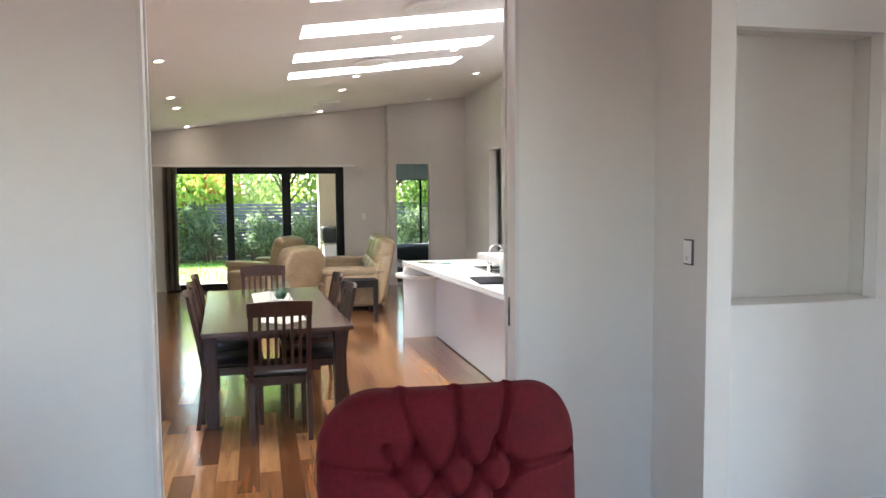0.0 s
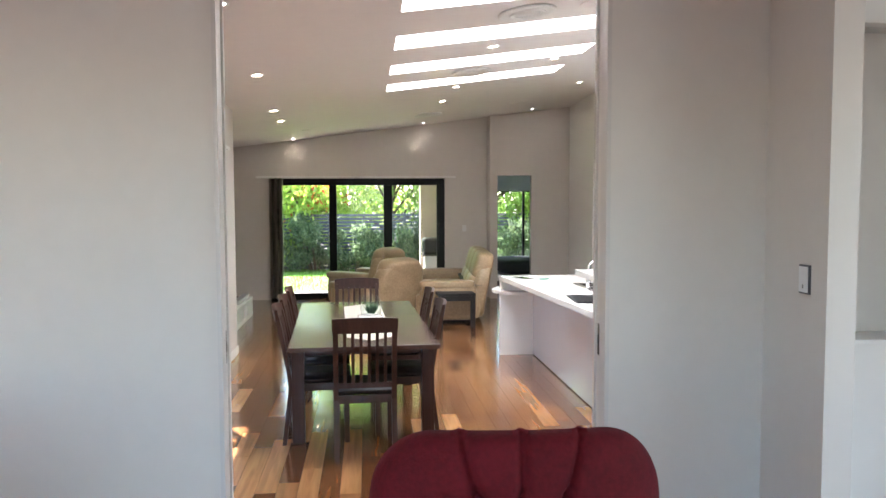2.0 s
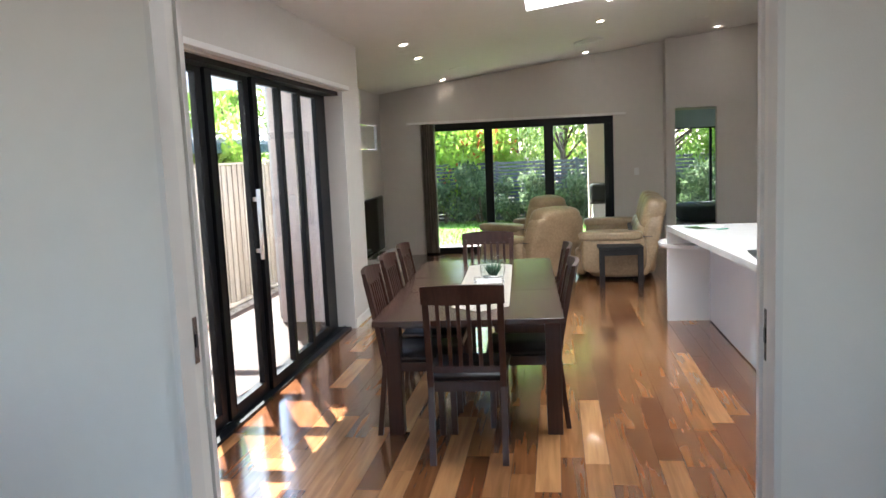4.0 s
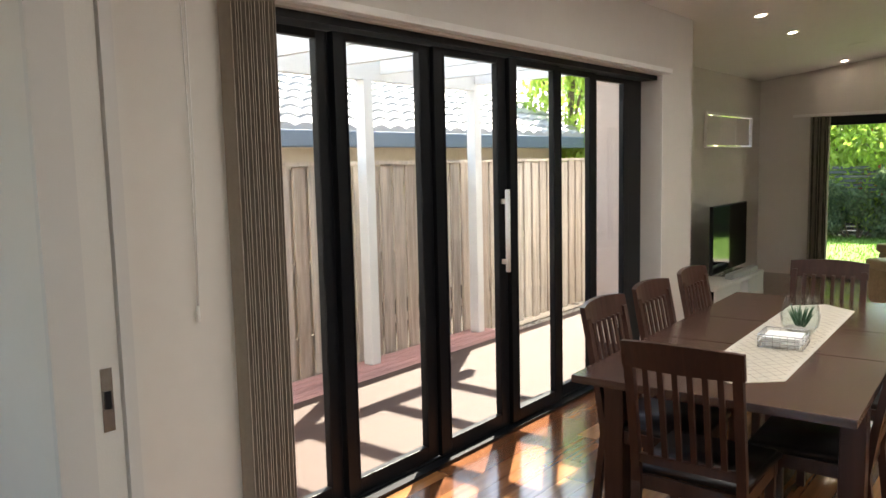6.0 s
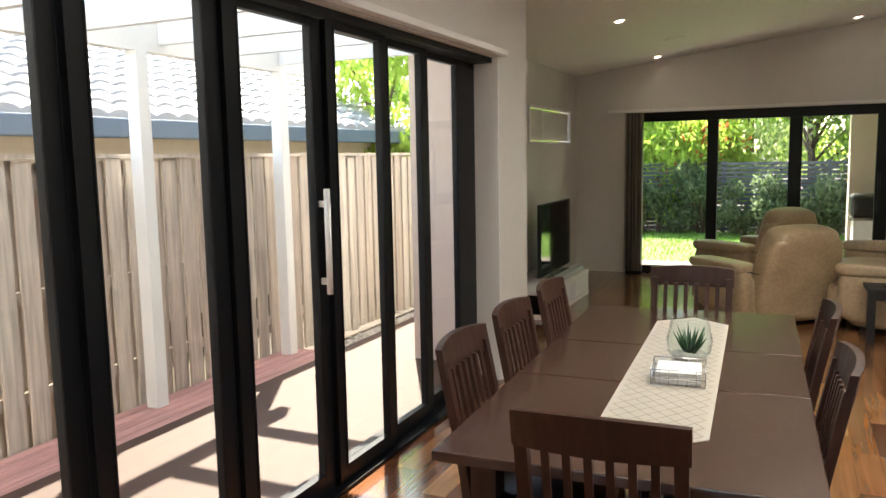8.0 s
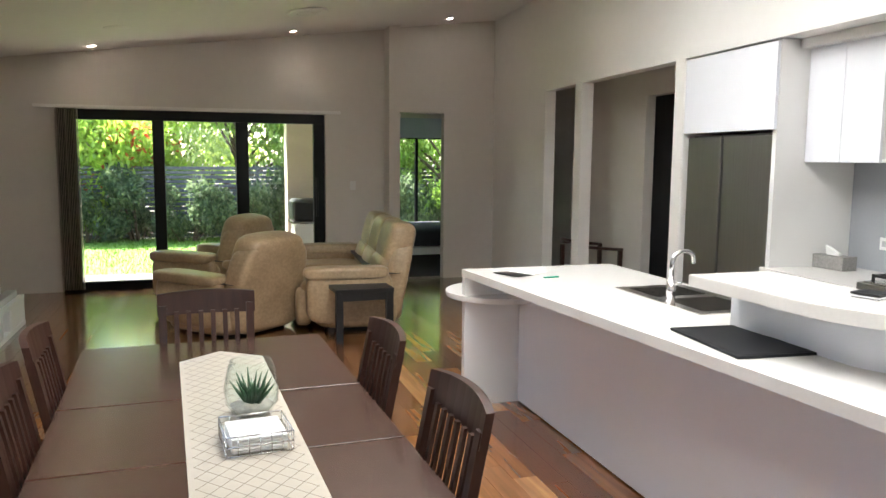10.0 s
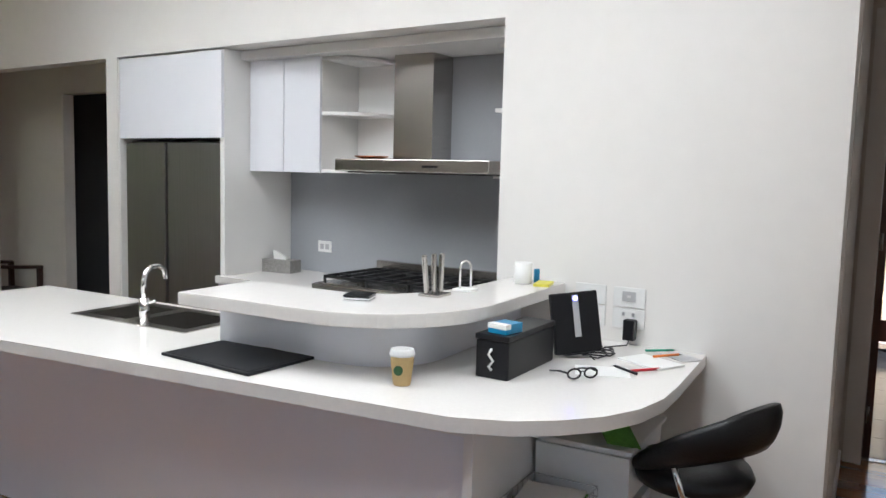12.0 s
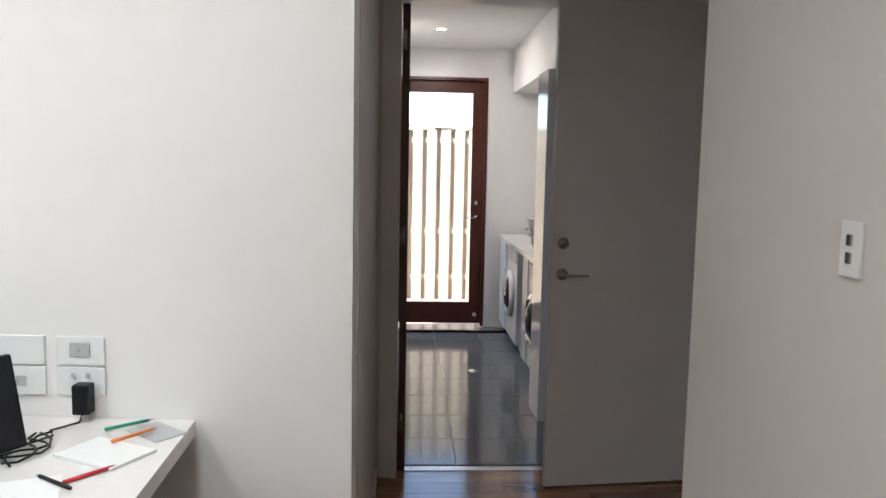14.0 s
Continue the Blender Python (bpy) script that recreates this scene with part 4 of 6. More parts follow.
bm = bmesh.new(); prism(bm, bar_line(0) + [(1.625, -2.72), (1.2, -2.70), (1.0, -2.66), (0.84, -2.56), (0.76, -2.42), (0.76, -2.2), (0.76, -1.88)], 1.09, 1.14, 0.003); part("bar_top", bm, M_STONE, bar)
inner = [(p[0], p[1]) for p in bar_line(0.25)]
outer = [(p[0], p[1]) for p in bar_line(0.22)]
bm = bmesh.new(); prism(bm, outer + inner[::-1], 0.901, 1.09); soften(bm)
part("curved_upstand", bm, M_CAB, bar)

# cooking recess, in the wall's frame
kc = thing("pantry_cabinet", KM, "tall white gloss cabinet over the refrigerator", "cabinet")
part("body", boxes((0.03, 0.60, -0.61, 0.385, 1.83, 2.355)), M_CABIN, kc)
part("door", boxes((0.006, 0.027, -0.655, 0.385, 1.81, 2.345), bevel=0.002), M_CAB, kc)
part("side_panel", boxes((0.03, 0.615, -0.655, -0.615, 0, 2.357)), M_CABIN, kc)
part("side_panel", boxes((0.004, 0.615, 0.388, 0.398, 0, 2.357)), M_CABIN, kc)
fr = thing("refrigerator", KM @ pose(0.03, -0.135, 0) @ Matrix.Diagonal((1, 1.08, 0.995, 1)), "dark steel double-door refrigerator in its bay", "refrigerator")
part("cabinet_body", boxes((0.05, 0.53, -0.46, 0.46, 0.02, 1.80)), M_IRON, fr)
bm = bmesh.new(); box(bm, 0.0, 0.05, -0.455, 0.040, 0.06, 1.79, 0.008); part("door", bm, M_FRIDGE, fr)
bm = bmesh.new(); box(bm, 0.0, 0.05, 0.066, 0.455, 0.06, 1.79, 0.008); part("door", bm, M_FRIDGE, fr)
part("door_grip", boxes((0.030, 0.048, 0.040, 0.066, 0.1, 1.77)), M_BLACK, fr, "dark recessed grip channel")
part("plinth", boxes((0.06, 0.5, -0.44, 0.44, 0, 0.02)), M_BLACK, fr)
solid("splashback", boxes((0.606, 0.619, -2.615, -0.66, 0.93, 2.303)), M_SPLASH, "grey back-painted glass splashback", "splashback", "structure", m=KM)
uc = thing("wall_cabinet", KM @ pose(0, 0, 0), "white gloss wall cabinet with a curved open shelf end", "cabinet")
part("body", boxes((0.255, 0.604, -1.26, -0.66, 1.612, 2.30)), M_CABIN, uc)
for a, b in ((-0.957, -0.66), (-1.26, -0.961)): part("door", boxes((0.235, 0.253, a, b, 1.61, 2.302), bevel=0.002), M_CAB, uc)
q = [(0.604, -1.262), (0.604, -1.56)] + [(0.604 - 0.35 * math.sin(a), -1.262 - 0.298 * math.cos(a)) for a in [math.pi / 2 * i / 10 for i in range(1, 11)]]
for z in (1.612, 1.955, 2.28):
    bm = bmesh.new(); prism(bm, q, z, z + 0.02); part("curved_shelf", bm, M_CABIN, uc)
part("shelf_back", boxes((0.59, 0.604, -1.56, -1.262, 1.632, 2.28)), M_CABIN, uc)
rs = thing("corner_shelf", KM, "small white open shelves beside the range hood", "shelf")
for z in (1.605, 1.95, 2.28): part("shelf", boxes((0.30, 0.604, -2.612, -2.43, z, z + 0.02)), M_CABIN, rs)
solid("pelmet", boxes((0.16, 0.604, -2.612, -0.66, 2.304, 2.358)), M_CABIN, "white filler above the wall cabinets", "trim", "structure", m=KM)
hd = thing("range_hood", KM @ pose(0, 0, 0), "stainless steel chimney range hood over the cooktop", "range hood")
bm = bmesh.new(); box(bm, 0.40, 0.602, -1.965, -1.69, 1.70, 2.303, 0.003); part("chimney", bm, M_STEEL, hd)
bm = bmesh.new(); box(bm, 0.08, 0.602, -2.53, -1.52, 1.625, 1.695, 0.006); part("canopy", bm, M_STEEL, hd)
bm = bmesh.new()
for k in range(5): box(bm, 0.075, 0.081, -2.22 + k * 0.02, -2.207 + k * 0.02, 1.652, 1.662)
part("button", bm, M_BLACK, hd)
part("filter", boxes((0.10, 0.56, -2.5, -1.6, 1.617, 1.625)), M_IRON, hd)
bt = thing("back_bench", KM, "white stone back bench over white drawers", "worktop")
part("slab", boxes((0.0, 0.604, -1.42, -0.602, 0.90, 0.945)), M_STONE, bt); part("slab", boxes((0.0, 0.604, -2.612, -2.39, 0.90, 0.945)), M_STONE, bt)
for a, b in ((0.10, 0.36), (0.364, 0.62), (0.624, 0.895)): part("drawer", boxes((0.02, 0.04, -1.415, -0.606, a, b), bevel=0.002), M_CAB, bt)
part("carcass", boxes((0.042, 0.60, -1.41, -0.606, 0.0, 0.898)), M_CABIN, bt); part("carcass", boxes((0.042, 0.60, -2.61, -2.395, 0.0, 0.898)), M_CABIN, bt)
ck = thing("range_cooker", KM @ pose(0, -0.03, 0.04), "freestanding stainless steel gas range cooker with black trivets", "cooker")
part("body", boxes((0.02, 0.60, -2.385, -1.425, 0.1, 0.945)), M_STEEL, ck)
for fx in (0.05, 0.52):
    for fy in (-2.34, -1.48): part("foot", boxes((fx, fx + 0.04, fy, fy + 0.04, -0.04, 0.1)), M_IRON, ck)
part("oven_door", boxes((-0.005, 0.018, -2.37, -1.44, 0.2, 0.78), bevel=0.003), M_STEEL, ck)
bm = bmesh.new(); box(bm, -0.03, 0.02, -2.385, -1.425, 0.835, 0.948, 0.006); part("control_panel", bm, M_STEEL, ck)
for k in range(7):
    bm = bmesh.new(); rod(bm, (-0.03, -1.53 - 0.125 * k, 0.89), (-0.06, -1.53 - 0.125 * k, 0.89), 0.02, 0.017, 14); part("knob", bm, M_CHROME, ck)
part("splash_rail", boxes((0.56, 0.603, -2.385, -1.425, 0.945, 1.03)), M_STEEL, ck)
part("hob_top", boxes((0.0, 0.555, -2.37, -1.44, 0.946, 0.953)), M_STEEL, ck)
for k in range(3):
    y0 = -2.36 + k * 0.307; bm = bmesh.new()
    for x in (0.04, 0.52): box(bm, x, x + 0.012, y0, y0 + 0.295, 0.975, 0.99)
    for y in (y0, y0 + 0.095, y0 + 0.19, y0 + 0.283): box(bm, 0.04, 0.532, y, y + 0.012, 0.975, 0.99)
    for x in (0.16, 0.4): box(bm, x, x + 0.01, y0, y0 + 0.295, 0.978, 0.99)
    for x in (0.04, 0.52):
        for y in (y0, y0 + 0.283): box(bm, x, x + 0.012, y, y + 0.012, 0.953, 0.975)
    part("trivet", bm, M_IRON, ck)
    for x in (0.16, 0.4):
        bm = bmesh.new(); lathe(bm, [(0.045, 0.953), (0.045, 0.963), (0.03, 0.972), (0.0001, 0.973)], 16, (x, y0 + 0.147, 0)); part("burner", bm, M_IRON, ck)

# things on the benches
cm = thing("cutting_board", pose(0.43, -2.12, 0.9005, 0, 0, -5), "black rectangular cutting board lying on the worktop", "cutting board")
bm = bmesh.new(); box(bm, -0.165, 0.165, -0.245, 0.245, 0, 0.012, 0.004); part("board", bm, M_BLACKMAT, cm)
part("juice_groove", boxes((-0.15, 0.15, -0.228, -0.222, 0.012, 0.0135), (-0.15, 0.15, 0.222, 0.228, 0.012, 0.0135), (-0.15, -0.144, -0.222, 0.222, 0.012, 0.0135), (0.144, 0.15, -0.222, 0.222, 0.012, 0.0135)), M_IRON, cm)
cp = thing("coffee_cup", pose(0.47, -2.84, 0.9005) @ Matrix.Diagonal((1.02, 1.02, 1.03, 1)), "paper takeaway coffee cup with a white lid", "cup")
bm = bmesh.new(); lathe(bm, [(0.028, 0), (0.029, 0.003), (0.039, 0.098), (0.041, 0.102)], 28); part("cup_body", bm, M_CARD, cp)
bm = bmesh.new()
for k in range(28):
    a = 6.283 * k / 28; rod(bm, (0.0295 * math.cos(a), 0.0295 * math.sin(a), 0.012), (0.0385 * math.cos(a), 0.0385 * math.sin(a), 0.088), 0.0013, n=4)
part("ribbed_sleeve", bm, M_CARD, cp)
bm = bmesh.new(); lathe(bm, [(0.043, 0.099), (0.044, 0.106), (0.041, 0.110), (0.039, 0.120), (0.034, 0.121), (0.032, 0.116), (0.0001, 0.116)], 28); part("lid", bm, M_WHITEPLASTIC, cp)
bm = bmesh.new(); lathe(bm, [(0.011, 0), (0.0165, 0.0), (0.0165, 0.0012), (0.011, 0.0012)], 20)
bmesh.ops.transform(bm, matrix=pose(-0.0365, -0.008, 0.055, 0, -84, 12), verts=bm.verts); part("round_mark", bm, M_SUCC, cp)
tbx = thing("cable_box", pose(0.91, -3.07, 0.9005, 0, 0, -2) @ Matrix.Diagonal((1, 1, 1.1, 1)), "black plastic cable box with a slotted end", "storage box")
bm = bmesh.new(); box(bm, -0.20, 0.20, -0.065, 0.065, 0, 0.125, 0.006); part("body", bm, M_BLACK, tbx)
bm = bmesh.new(); box(bm, -0.204, 0.204, -0.068, 0.068, 0.126, 0.145, 0.005); part("lid", bm, M_BLACK, tbx)
bm = bmesh.new(); pipe(bm, [(-0.203, 0.0, 0.1), (-0.207, 0.01, 0.08), (-0.206, -0.008, 0.06), (-0.207, 0.008, 0.04), (-0.206, -0.004, 0.03)], 0.005, 6); part("white_cable", bm, M_WHITEPLASTIC, tbx)
bp = thing("blue_packet", pose(0.78, -3.08, 1.0605, 0, 0, -12), "small bright blue cardboard packet lying on the box", "packet")
bm = bmesh.new(); box(bm, -0.05, 0.05, -0.04, 0.04, 0, 0.035, 0.002); part("carton", bm, M_BLUE, bp)
part("label_band", boxes((-0.0505, -0.02, -0.0405, 0.0405, 0.018, 0.0355)), M_PAPER, bp)
md = thing("modem", pose(1.225, -3.205, 0.912, -9, -5, -48) @ Matrix.Diagonal((1.0, 1, 1.0, 1)), "black upright modem with a silver strip and blue light", "modem")
bm = bmesh.new(); box(bm, -0.10, 0.10, -0.016, 0.016, 0.004, 0.25, 0.008); part("case", bm, M_BLACK, md)
bm = bmesh.new(); box(bm, -0.012, 0.014, -0.0205, -0.0155, 0.07, 0.238, 0.001); part("silver_strip", bm, M_GREYPLASTIC, md)
bm = bmesh.new(); rod(bm, (0.001, -0.0205, 0.225), (0.001, -0.0225, 0.225), 0.009, n=14); part("power_light", bm, M_BLUELED, md)
part("foot", boxes((-0.06, 0.06, -0.03, 0.03, 0, 0.006)), M_BLACK, md)
ad = thing("power_adapter", KM @ pose(-0.016, -3.33, 0.975), "black plug-in power adapter in the socket", "adapter")
bm = bmesh.new(); box(bm, -0.045, 0.0, -0.025, 0.025, -0.05, 0.04, 0.006); part("body", bm, M_BLACK, ad)
bm = bmesh.new(); pipe(bm, [(-0.03, 0.0, -0.05), (-0.05, 0.0, -0.068), (-0.12, 0.05, -0.069), (-0.16, 0.02, -0.069), (-0.22, 0.05, -0.069), (-0.27, 0.09, -0.066)], 0.003, 6); part("cable", bm, M_BLACK, ad)
ld2 = thing("modem_leads", pose(1.30, -3.28, 0.9005), "tangle of thin black leads behind the modem", "cable")
for ay, ph in ((0.035, 0.0), (0.05, 1.3), (0.03, 2.4)):
    bm = bmesh.new(); pipe(bm, [(-0.10 + 0.028 * i, ay * math.sin(i * 0.9 + ph), 0.0035 + 0.012 * abs(math.sin(i * 0.7 + ph))) for i in range(9)], 0.0032, 6); part("lead", bm, M_BLACK, ld2)
gl = thing("eyeglasses", pose(0.885, -3.34, 0.9015, 0, 0, -40), "pair of black-framed eyeglasses lying folded open", "glasses")
for sx in (-1, 1):
    bm = bmesh.new(); c = [(sx * 0.034 + 0.026 * math.cos(a), 0.0, 0.024 + 0.018 * math.sin(a)) for a in [6.2832 * i / 16 for i in range(17)]]
    pipe(bm, c, 0.0038, 6); part("rim", bm, M_BLACK, gl)
    bm = bmesh.new(); pipe(bm, [(sx * 0.06, 0, 0.028), (sx * 0.066, 0.05, 0.025), (sx * 0.06, 0.13, 0.006)], 0.0038, 6); part("temple", bm, M_BLACK, gl)
bm = bmesh.new(); pipe(bm, [(-0.01, 0, 0.028), (0, 0, 0.032), (0.01, 0, 0.028)], 0.002, 6); part("bridge", bm, M_BLACK, gl)
def flat(name, m, w, d, h, material, label, cat):
    bm = bmesh.new(); box(bm, -w / 2, w / 2, -d / 2, d / 2, 0, h, min(h, 0.004) * 0.3); return solid(name, bm, material, label, cat, m=m)
flat("notepad", pose(1.29, -3.48, 0.9005, 0, 0, -28), 0.15, 0.21, 0.008, M_PAPER, "white paper notepad on the desk end", "notepad")
flat("paper_sheet", pose(1.05, -3.36, 0.9003, 0, 0, 20), 0.15, 0.2, 0.0012, M_PAPER, "loose sheet of white paper under the glasses", "paper")
flat("printed_card", pose(1.46, -3.56, 0.9005, 0, 0, -40), 0.1, 0.15, 0.003, M_GREYPLASTIC, "grey printed card lying on the desk end", "card")
def pen(m, material, label):
    t = thing("pen", m, label, "pen")
    bm = bmesh.new(); rod(bm, (-0.07, 0, 0.006), (0.055, 0, 0.006), 0.005, n=10); part("barrel", bm, material, t)
    bm = bmesh.new(); rod(bm, (0.055, 0, 0.006), (0.072, 0, 0.006), 0.005, 0.001, 10); part("tip", bm, M_GREYPLASTIC, t)
pen(pose(1.50, -3.47, 0.9045, 0, 0, -50), M_GREENPEN, "green plastic pen on the desk")
pen(pose(1.40, -3.52, 0.9095, 0, 0, -38), M_ORANGE, "orange plastic pen on the notepad")
pen(pose(1.15, -3.50, 0.9005, 0, 0, -40), M_REDPEN, "red plastic pen beside the notepad")
pen(pose(1.10, -3.43, 0.9018, 0, 0, 55), M_BLACK, "black plastic pen beside the glasses")
mg = thing("white_mug", pose(1.46, -2.85, 1.1405), "plain white cylindrical mug on the bar", "mug")
bm = bmesh.new(); lathe(bm, [(0.036, 0), (0.04, 0.004), (0.04, 0.095), (0.037, 0.095), (0.036, 0.008), (0.0001, 0.008)], 24); part("body", bm, M_WHITEPLASTIC, mg)
bm = bmesh.new(); pipe(bm, [(0.038, 0, 0.075), (0.062, 0, 0.072), (0.066, 0, 0.05), (0.058, 0, 0.028), (0.038, 0, 0.022)], 0.005, 8); part("handle", bm, M_WHITEPLASTIC, mg)
bm = bmesh.new(); rod(bm, (0, 0, 0), (0, 0, 0.06), 0.014, n=14); solid("blue_lighter", bm, M_BLUE, "small blue canister standing on the bar", "canister", m=pose(1.545, -2.88, 1.1405))
flat("yellow_packet", pose(1.47, -2.945, 1.1405, 0, 0, 12), 0.13, 0.07, 0.012, M_YELLOW, "yellow foil packet on the bar end", "packet")
cs = thing("glass_coasters", pose(0.63, -2.545, 1.1405, 0, 0, 18), "stack of dark square glass coasters", "coaster")
for k in range(3):
    bm = bmesh.new(); box(bm, -0.05, 0.05, -0.05, 0.05, k * 0.009, k * 0.009 + 0.007, 0.001); part("coaster", bm, M_SCREEN if k == 2 else M_CHROME, cs)
kn = thing("knife_block", pose(0.895, -2.70, 1.1405, 0, 0, 0), "steel knife stand with three steel-handled knives", "knife block")
bm = bmesh.new(); box(bm, -0.05, 0.06, -0.06, 0.03, 0, 0.012, 0.003); part("base", bm, M_STEEL, kn)
for k, (x, y, t) in enumerate(((-0.03, 0.0, -10), (0.0, -0.015, -3), (0.02, -0.03, 3))):
    bm = bmesh.new(); box(bm, -0.011, 0.011, -0.008, 0.008, 0.012, 0.17, 0.006, m=pose(x, y, 0, 0, t, 0)); part("knife_handle", bm, M_STEEL, kn)
ph = thing("paper_towel_loop", pose(1.10, -2.745, 1.1405), "chrome wire loop stand on a white base", "stand")
bm = bmesh.new(); box(bm, -0.04, 0.04, -0.04, 0.04, 0, 0.01, 0.003); part("base", bm, M_WHITEPLASTIC, ph)
bm = bmesh.new(); pipe(bm, [(-0.02, 0.015, 0.01), (-0.02, 0.015, 0.1), (-0.014, 0.01, 0.118), (0, 0, 0.125), (0.014, -0.01, 0.118), (0.02, -0.015, 0.1), (0.02, -0.015, 0.01)], 0.005, 8); part("wire_loop", bm, M_CHROME, ph)
tx = thing("tissue_box", KM @ pose(0.42, -0.76, 0.946, 0, 0, 8), "grey woven tissue box with a white tissue", "tissue box")
bm = bmesh.new(); box(bm, -0.06, 0.06, -0.115, 0.115, 0, 0.085, 0.004); part("cover", bm, M_WEAVE, tx)
bm = bmesh.new(); prism(bm, [(-0.02, -0.05), (0.02, -0.04), (0.025, 0.03), (-0.015, 0.05)], 0.085, 0.1)
for v in bm.verts:
    if v.co.z > 0.09: v.co = Vector((v.co.x * 0.7, v.co.y * 1.1 + 0.01, 0.12 + v.co.y * 0.5))
part("tissue", bm, M_PAPER, tx)
cb = thing("copper_bowl", KM @ pose(0.26, -1.64, 1.6965), "shallow copper dish on the range hood", "bowl")
bm = bmesh.new(); lathe(bm, [(0.05, 0), (0.1, 0.014), (0.098, 0.018), (0.048, 0.005), (0.0001, 0.005)], 26); part("dish", bm, M_COPPER, cb)
cg = thing("copper_mug", KM @ pose(0.40, -2.52, 1.6255), "small polished copper mug on the shelf", "mug")
bm = bmesh.new(); lathe(bm, [(0.03, 0), (0.036, 0.09), (0.033, 0.09), (0.028, 0.005), (0.0001, 0.005)], 22); part("body", bm, M_COPPER, cg)
mg2 = thing("magazine", pose(0.30, -0.22, 0.9005, 0, 0, 25), "open glossy magazine lying on the worktop", "magazine")
bm = bmesh.new(); box(bm, -0.14, 0.0, -0.1, 0.1, 0, 0.004, m=pose(0, 0, 0, 0, 2, 0)); part("page", bm, M_SCREEN, mg2)
bm = bmesh.new(); box(bm, 0.002, 0.14, -0.1, 0.1, 0, 0.004, m=pose(0, 0, 0, 0, -2, 4)); part("page", bm, M_PAPER, mg2)
flat("pen_green", pose(0.42, -0.42, 0.9005, 0, 0, 10), 0.1, 0.02, 0.008, M_GREENPEN, "small green plastic clip on the worktop", "clip")

# under the desk end: storage tub, leaflets, wire tray; bar stool
tub = thing("storage_tub", pose(1.0, -3.37, 0.501), "translucent white storage tub on a shelf full of leaflets", "storage box")
bm = bmesh.new(); prism(bm, [(-0.20, -0.175), (0.25, -0.175), (0.25, 0.165), (-0.20, 0.165)], 0, 0.19, 0.015)
for v in bm.verts: v.co.x *= 0.92 + 0.08 * v.co.z / 0.19
part("tub", bm, M_WHITEPLASTIC, tub)
bm = bmesh.new(); box(bm, -0.215, 0.265, -0.19, 0.178, 0.19, 0.205, 0.005); part("rim", bm, M_WHITEPLASTIC, tub)
for k, (x, y, r, rx, ry, mm) in enumerate(((-0.06, 0.06, 8, 4, 6, M_PAPER), (-0.12, -0.10, 38, 14, -22, M_LEAFLET), (0.02, -0.06, 20, -10, 8, M_PAPER), (0.04, 0.13, -35, 12, -12, M_LEAFLET), (0.06, -0.02, 55, 6, 10, M_YELLOW), (-0.16, 0.13, 15, 10, -28, M_LEAFLET))):
    bm = bmesh.new(); box(bm, -0.09, 0.09, -0.065, 0.065, 0, 0.004, m=pose(x, y, 0.235 + 0.011 * k, rx, ry, r)); part("leaflet", bm, mm, tub)
sh = solid("desk_shelf", boxes((0.42, 1.55, -3.56, -3.19, 0.47, 0.50)), M_CABIN, "white shelf fixed under the desk end", "shelf")
bm = boxes((1.0, 1.04, -3.55, -3.2, 0, 0.47)); solid("shelf_support", bm, M_CABIN, "white panel holding the desk shelf", "panel")
tr = thing("wire_tray", pose(0.60, -3.33, 0.501), "chrome wire tray holding magazines", "tray")
bm = bmesh.new()
for z in (0.004, 0.035, 0.07):
    q = [(-0.17, -0.12, z), (0.17, -0.12, z), (0.17, 0.12, z), (-0.17, 0.12, z), (-0.17, -0.12, z)]
    for a, b in zip(q, q[1:]): rod(bm, a, b, 0.003, n=6)
for k in range(9):
    u = -0.17 + 0.0425 * k
    for y in (-0.12, 0.12): rod(bm, (u, y, 0.004), (u, y, 0.07), 0.002, n=5)
    rod(bm, (u, -0.12, 0.004), (u, 0.12, 0.004), 0.002, n=5)
part("wire_frame", bm, M_CHROME, tr)
for k, mm in enumerate((M_PAPER, M_CARD, M_PAPER, M_LEAFLET, M_PAPER)):
    bm = bmesh.new(); box(bm, -0.15, 0.15, -0.105, 0.105, 0.007 + k * 0.009, 0.014 + k * 0.009, 0.001, m=pose(0, 0, 0, 0, 0, 3 * k - 5)); part("magazine", bm, mm, tr)

st = thing("bar_stool", pose(0.98, -3.72, 0, 0, 0, -20), "black padded swivel bar stool on a chrome post", "stool")
bm = bmesh.new(); lathe(bm, [(0.0001, 0.56), (0.12, 0.56), (0.19, 0.585), (0.205, 0.62), (0.19, 0.65), (0.10, 0.662), (0.0001, 0.664)], 32); part("seat", bm, M_BLACKLEATHER, st)
bm = bmesh.new()   # wrap-around back pad
segs = 20; rings = []
for i in range(segs + 1):
    a = math.radians(-120 + 240 * i / segs); f = (math.cos(a) + 0.5) / 1.5; z0, z1 = 0.63 + 0.12 * f, 0.69 + 0.225 * f; r = 0.20 + 0.03 * f
    pr = []
    for k in range(10):
        b = 2 * math.pi * k / 10; rr = r + 0.028 * math.cos(b) + 0.03 * f * (math.sin(b) * 0.5 + 0.5); z = (z0 + z1) / 2 + (z1 - z0) / 2 * math.sin(b)
        pr.append(bm.verts.new((rr * math.sin(a), -rr * math.cos(a), z)))
    rings.append(pr)
for a, b in zip(rings, rings[1:]):
    for k in range(10): bm.faces.new((a[k], a[(k + 1) % 10], b[(k + 1) % 10], b[k]))
bm.faces.new(rings[0][::-1]); bm.faces.new(rings[-1]); part("backrest", bm, M_BLACKLEATHER, st, smooth=True)
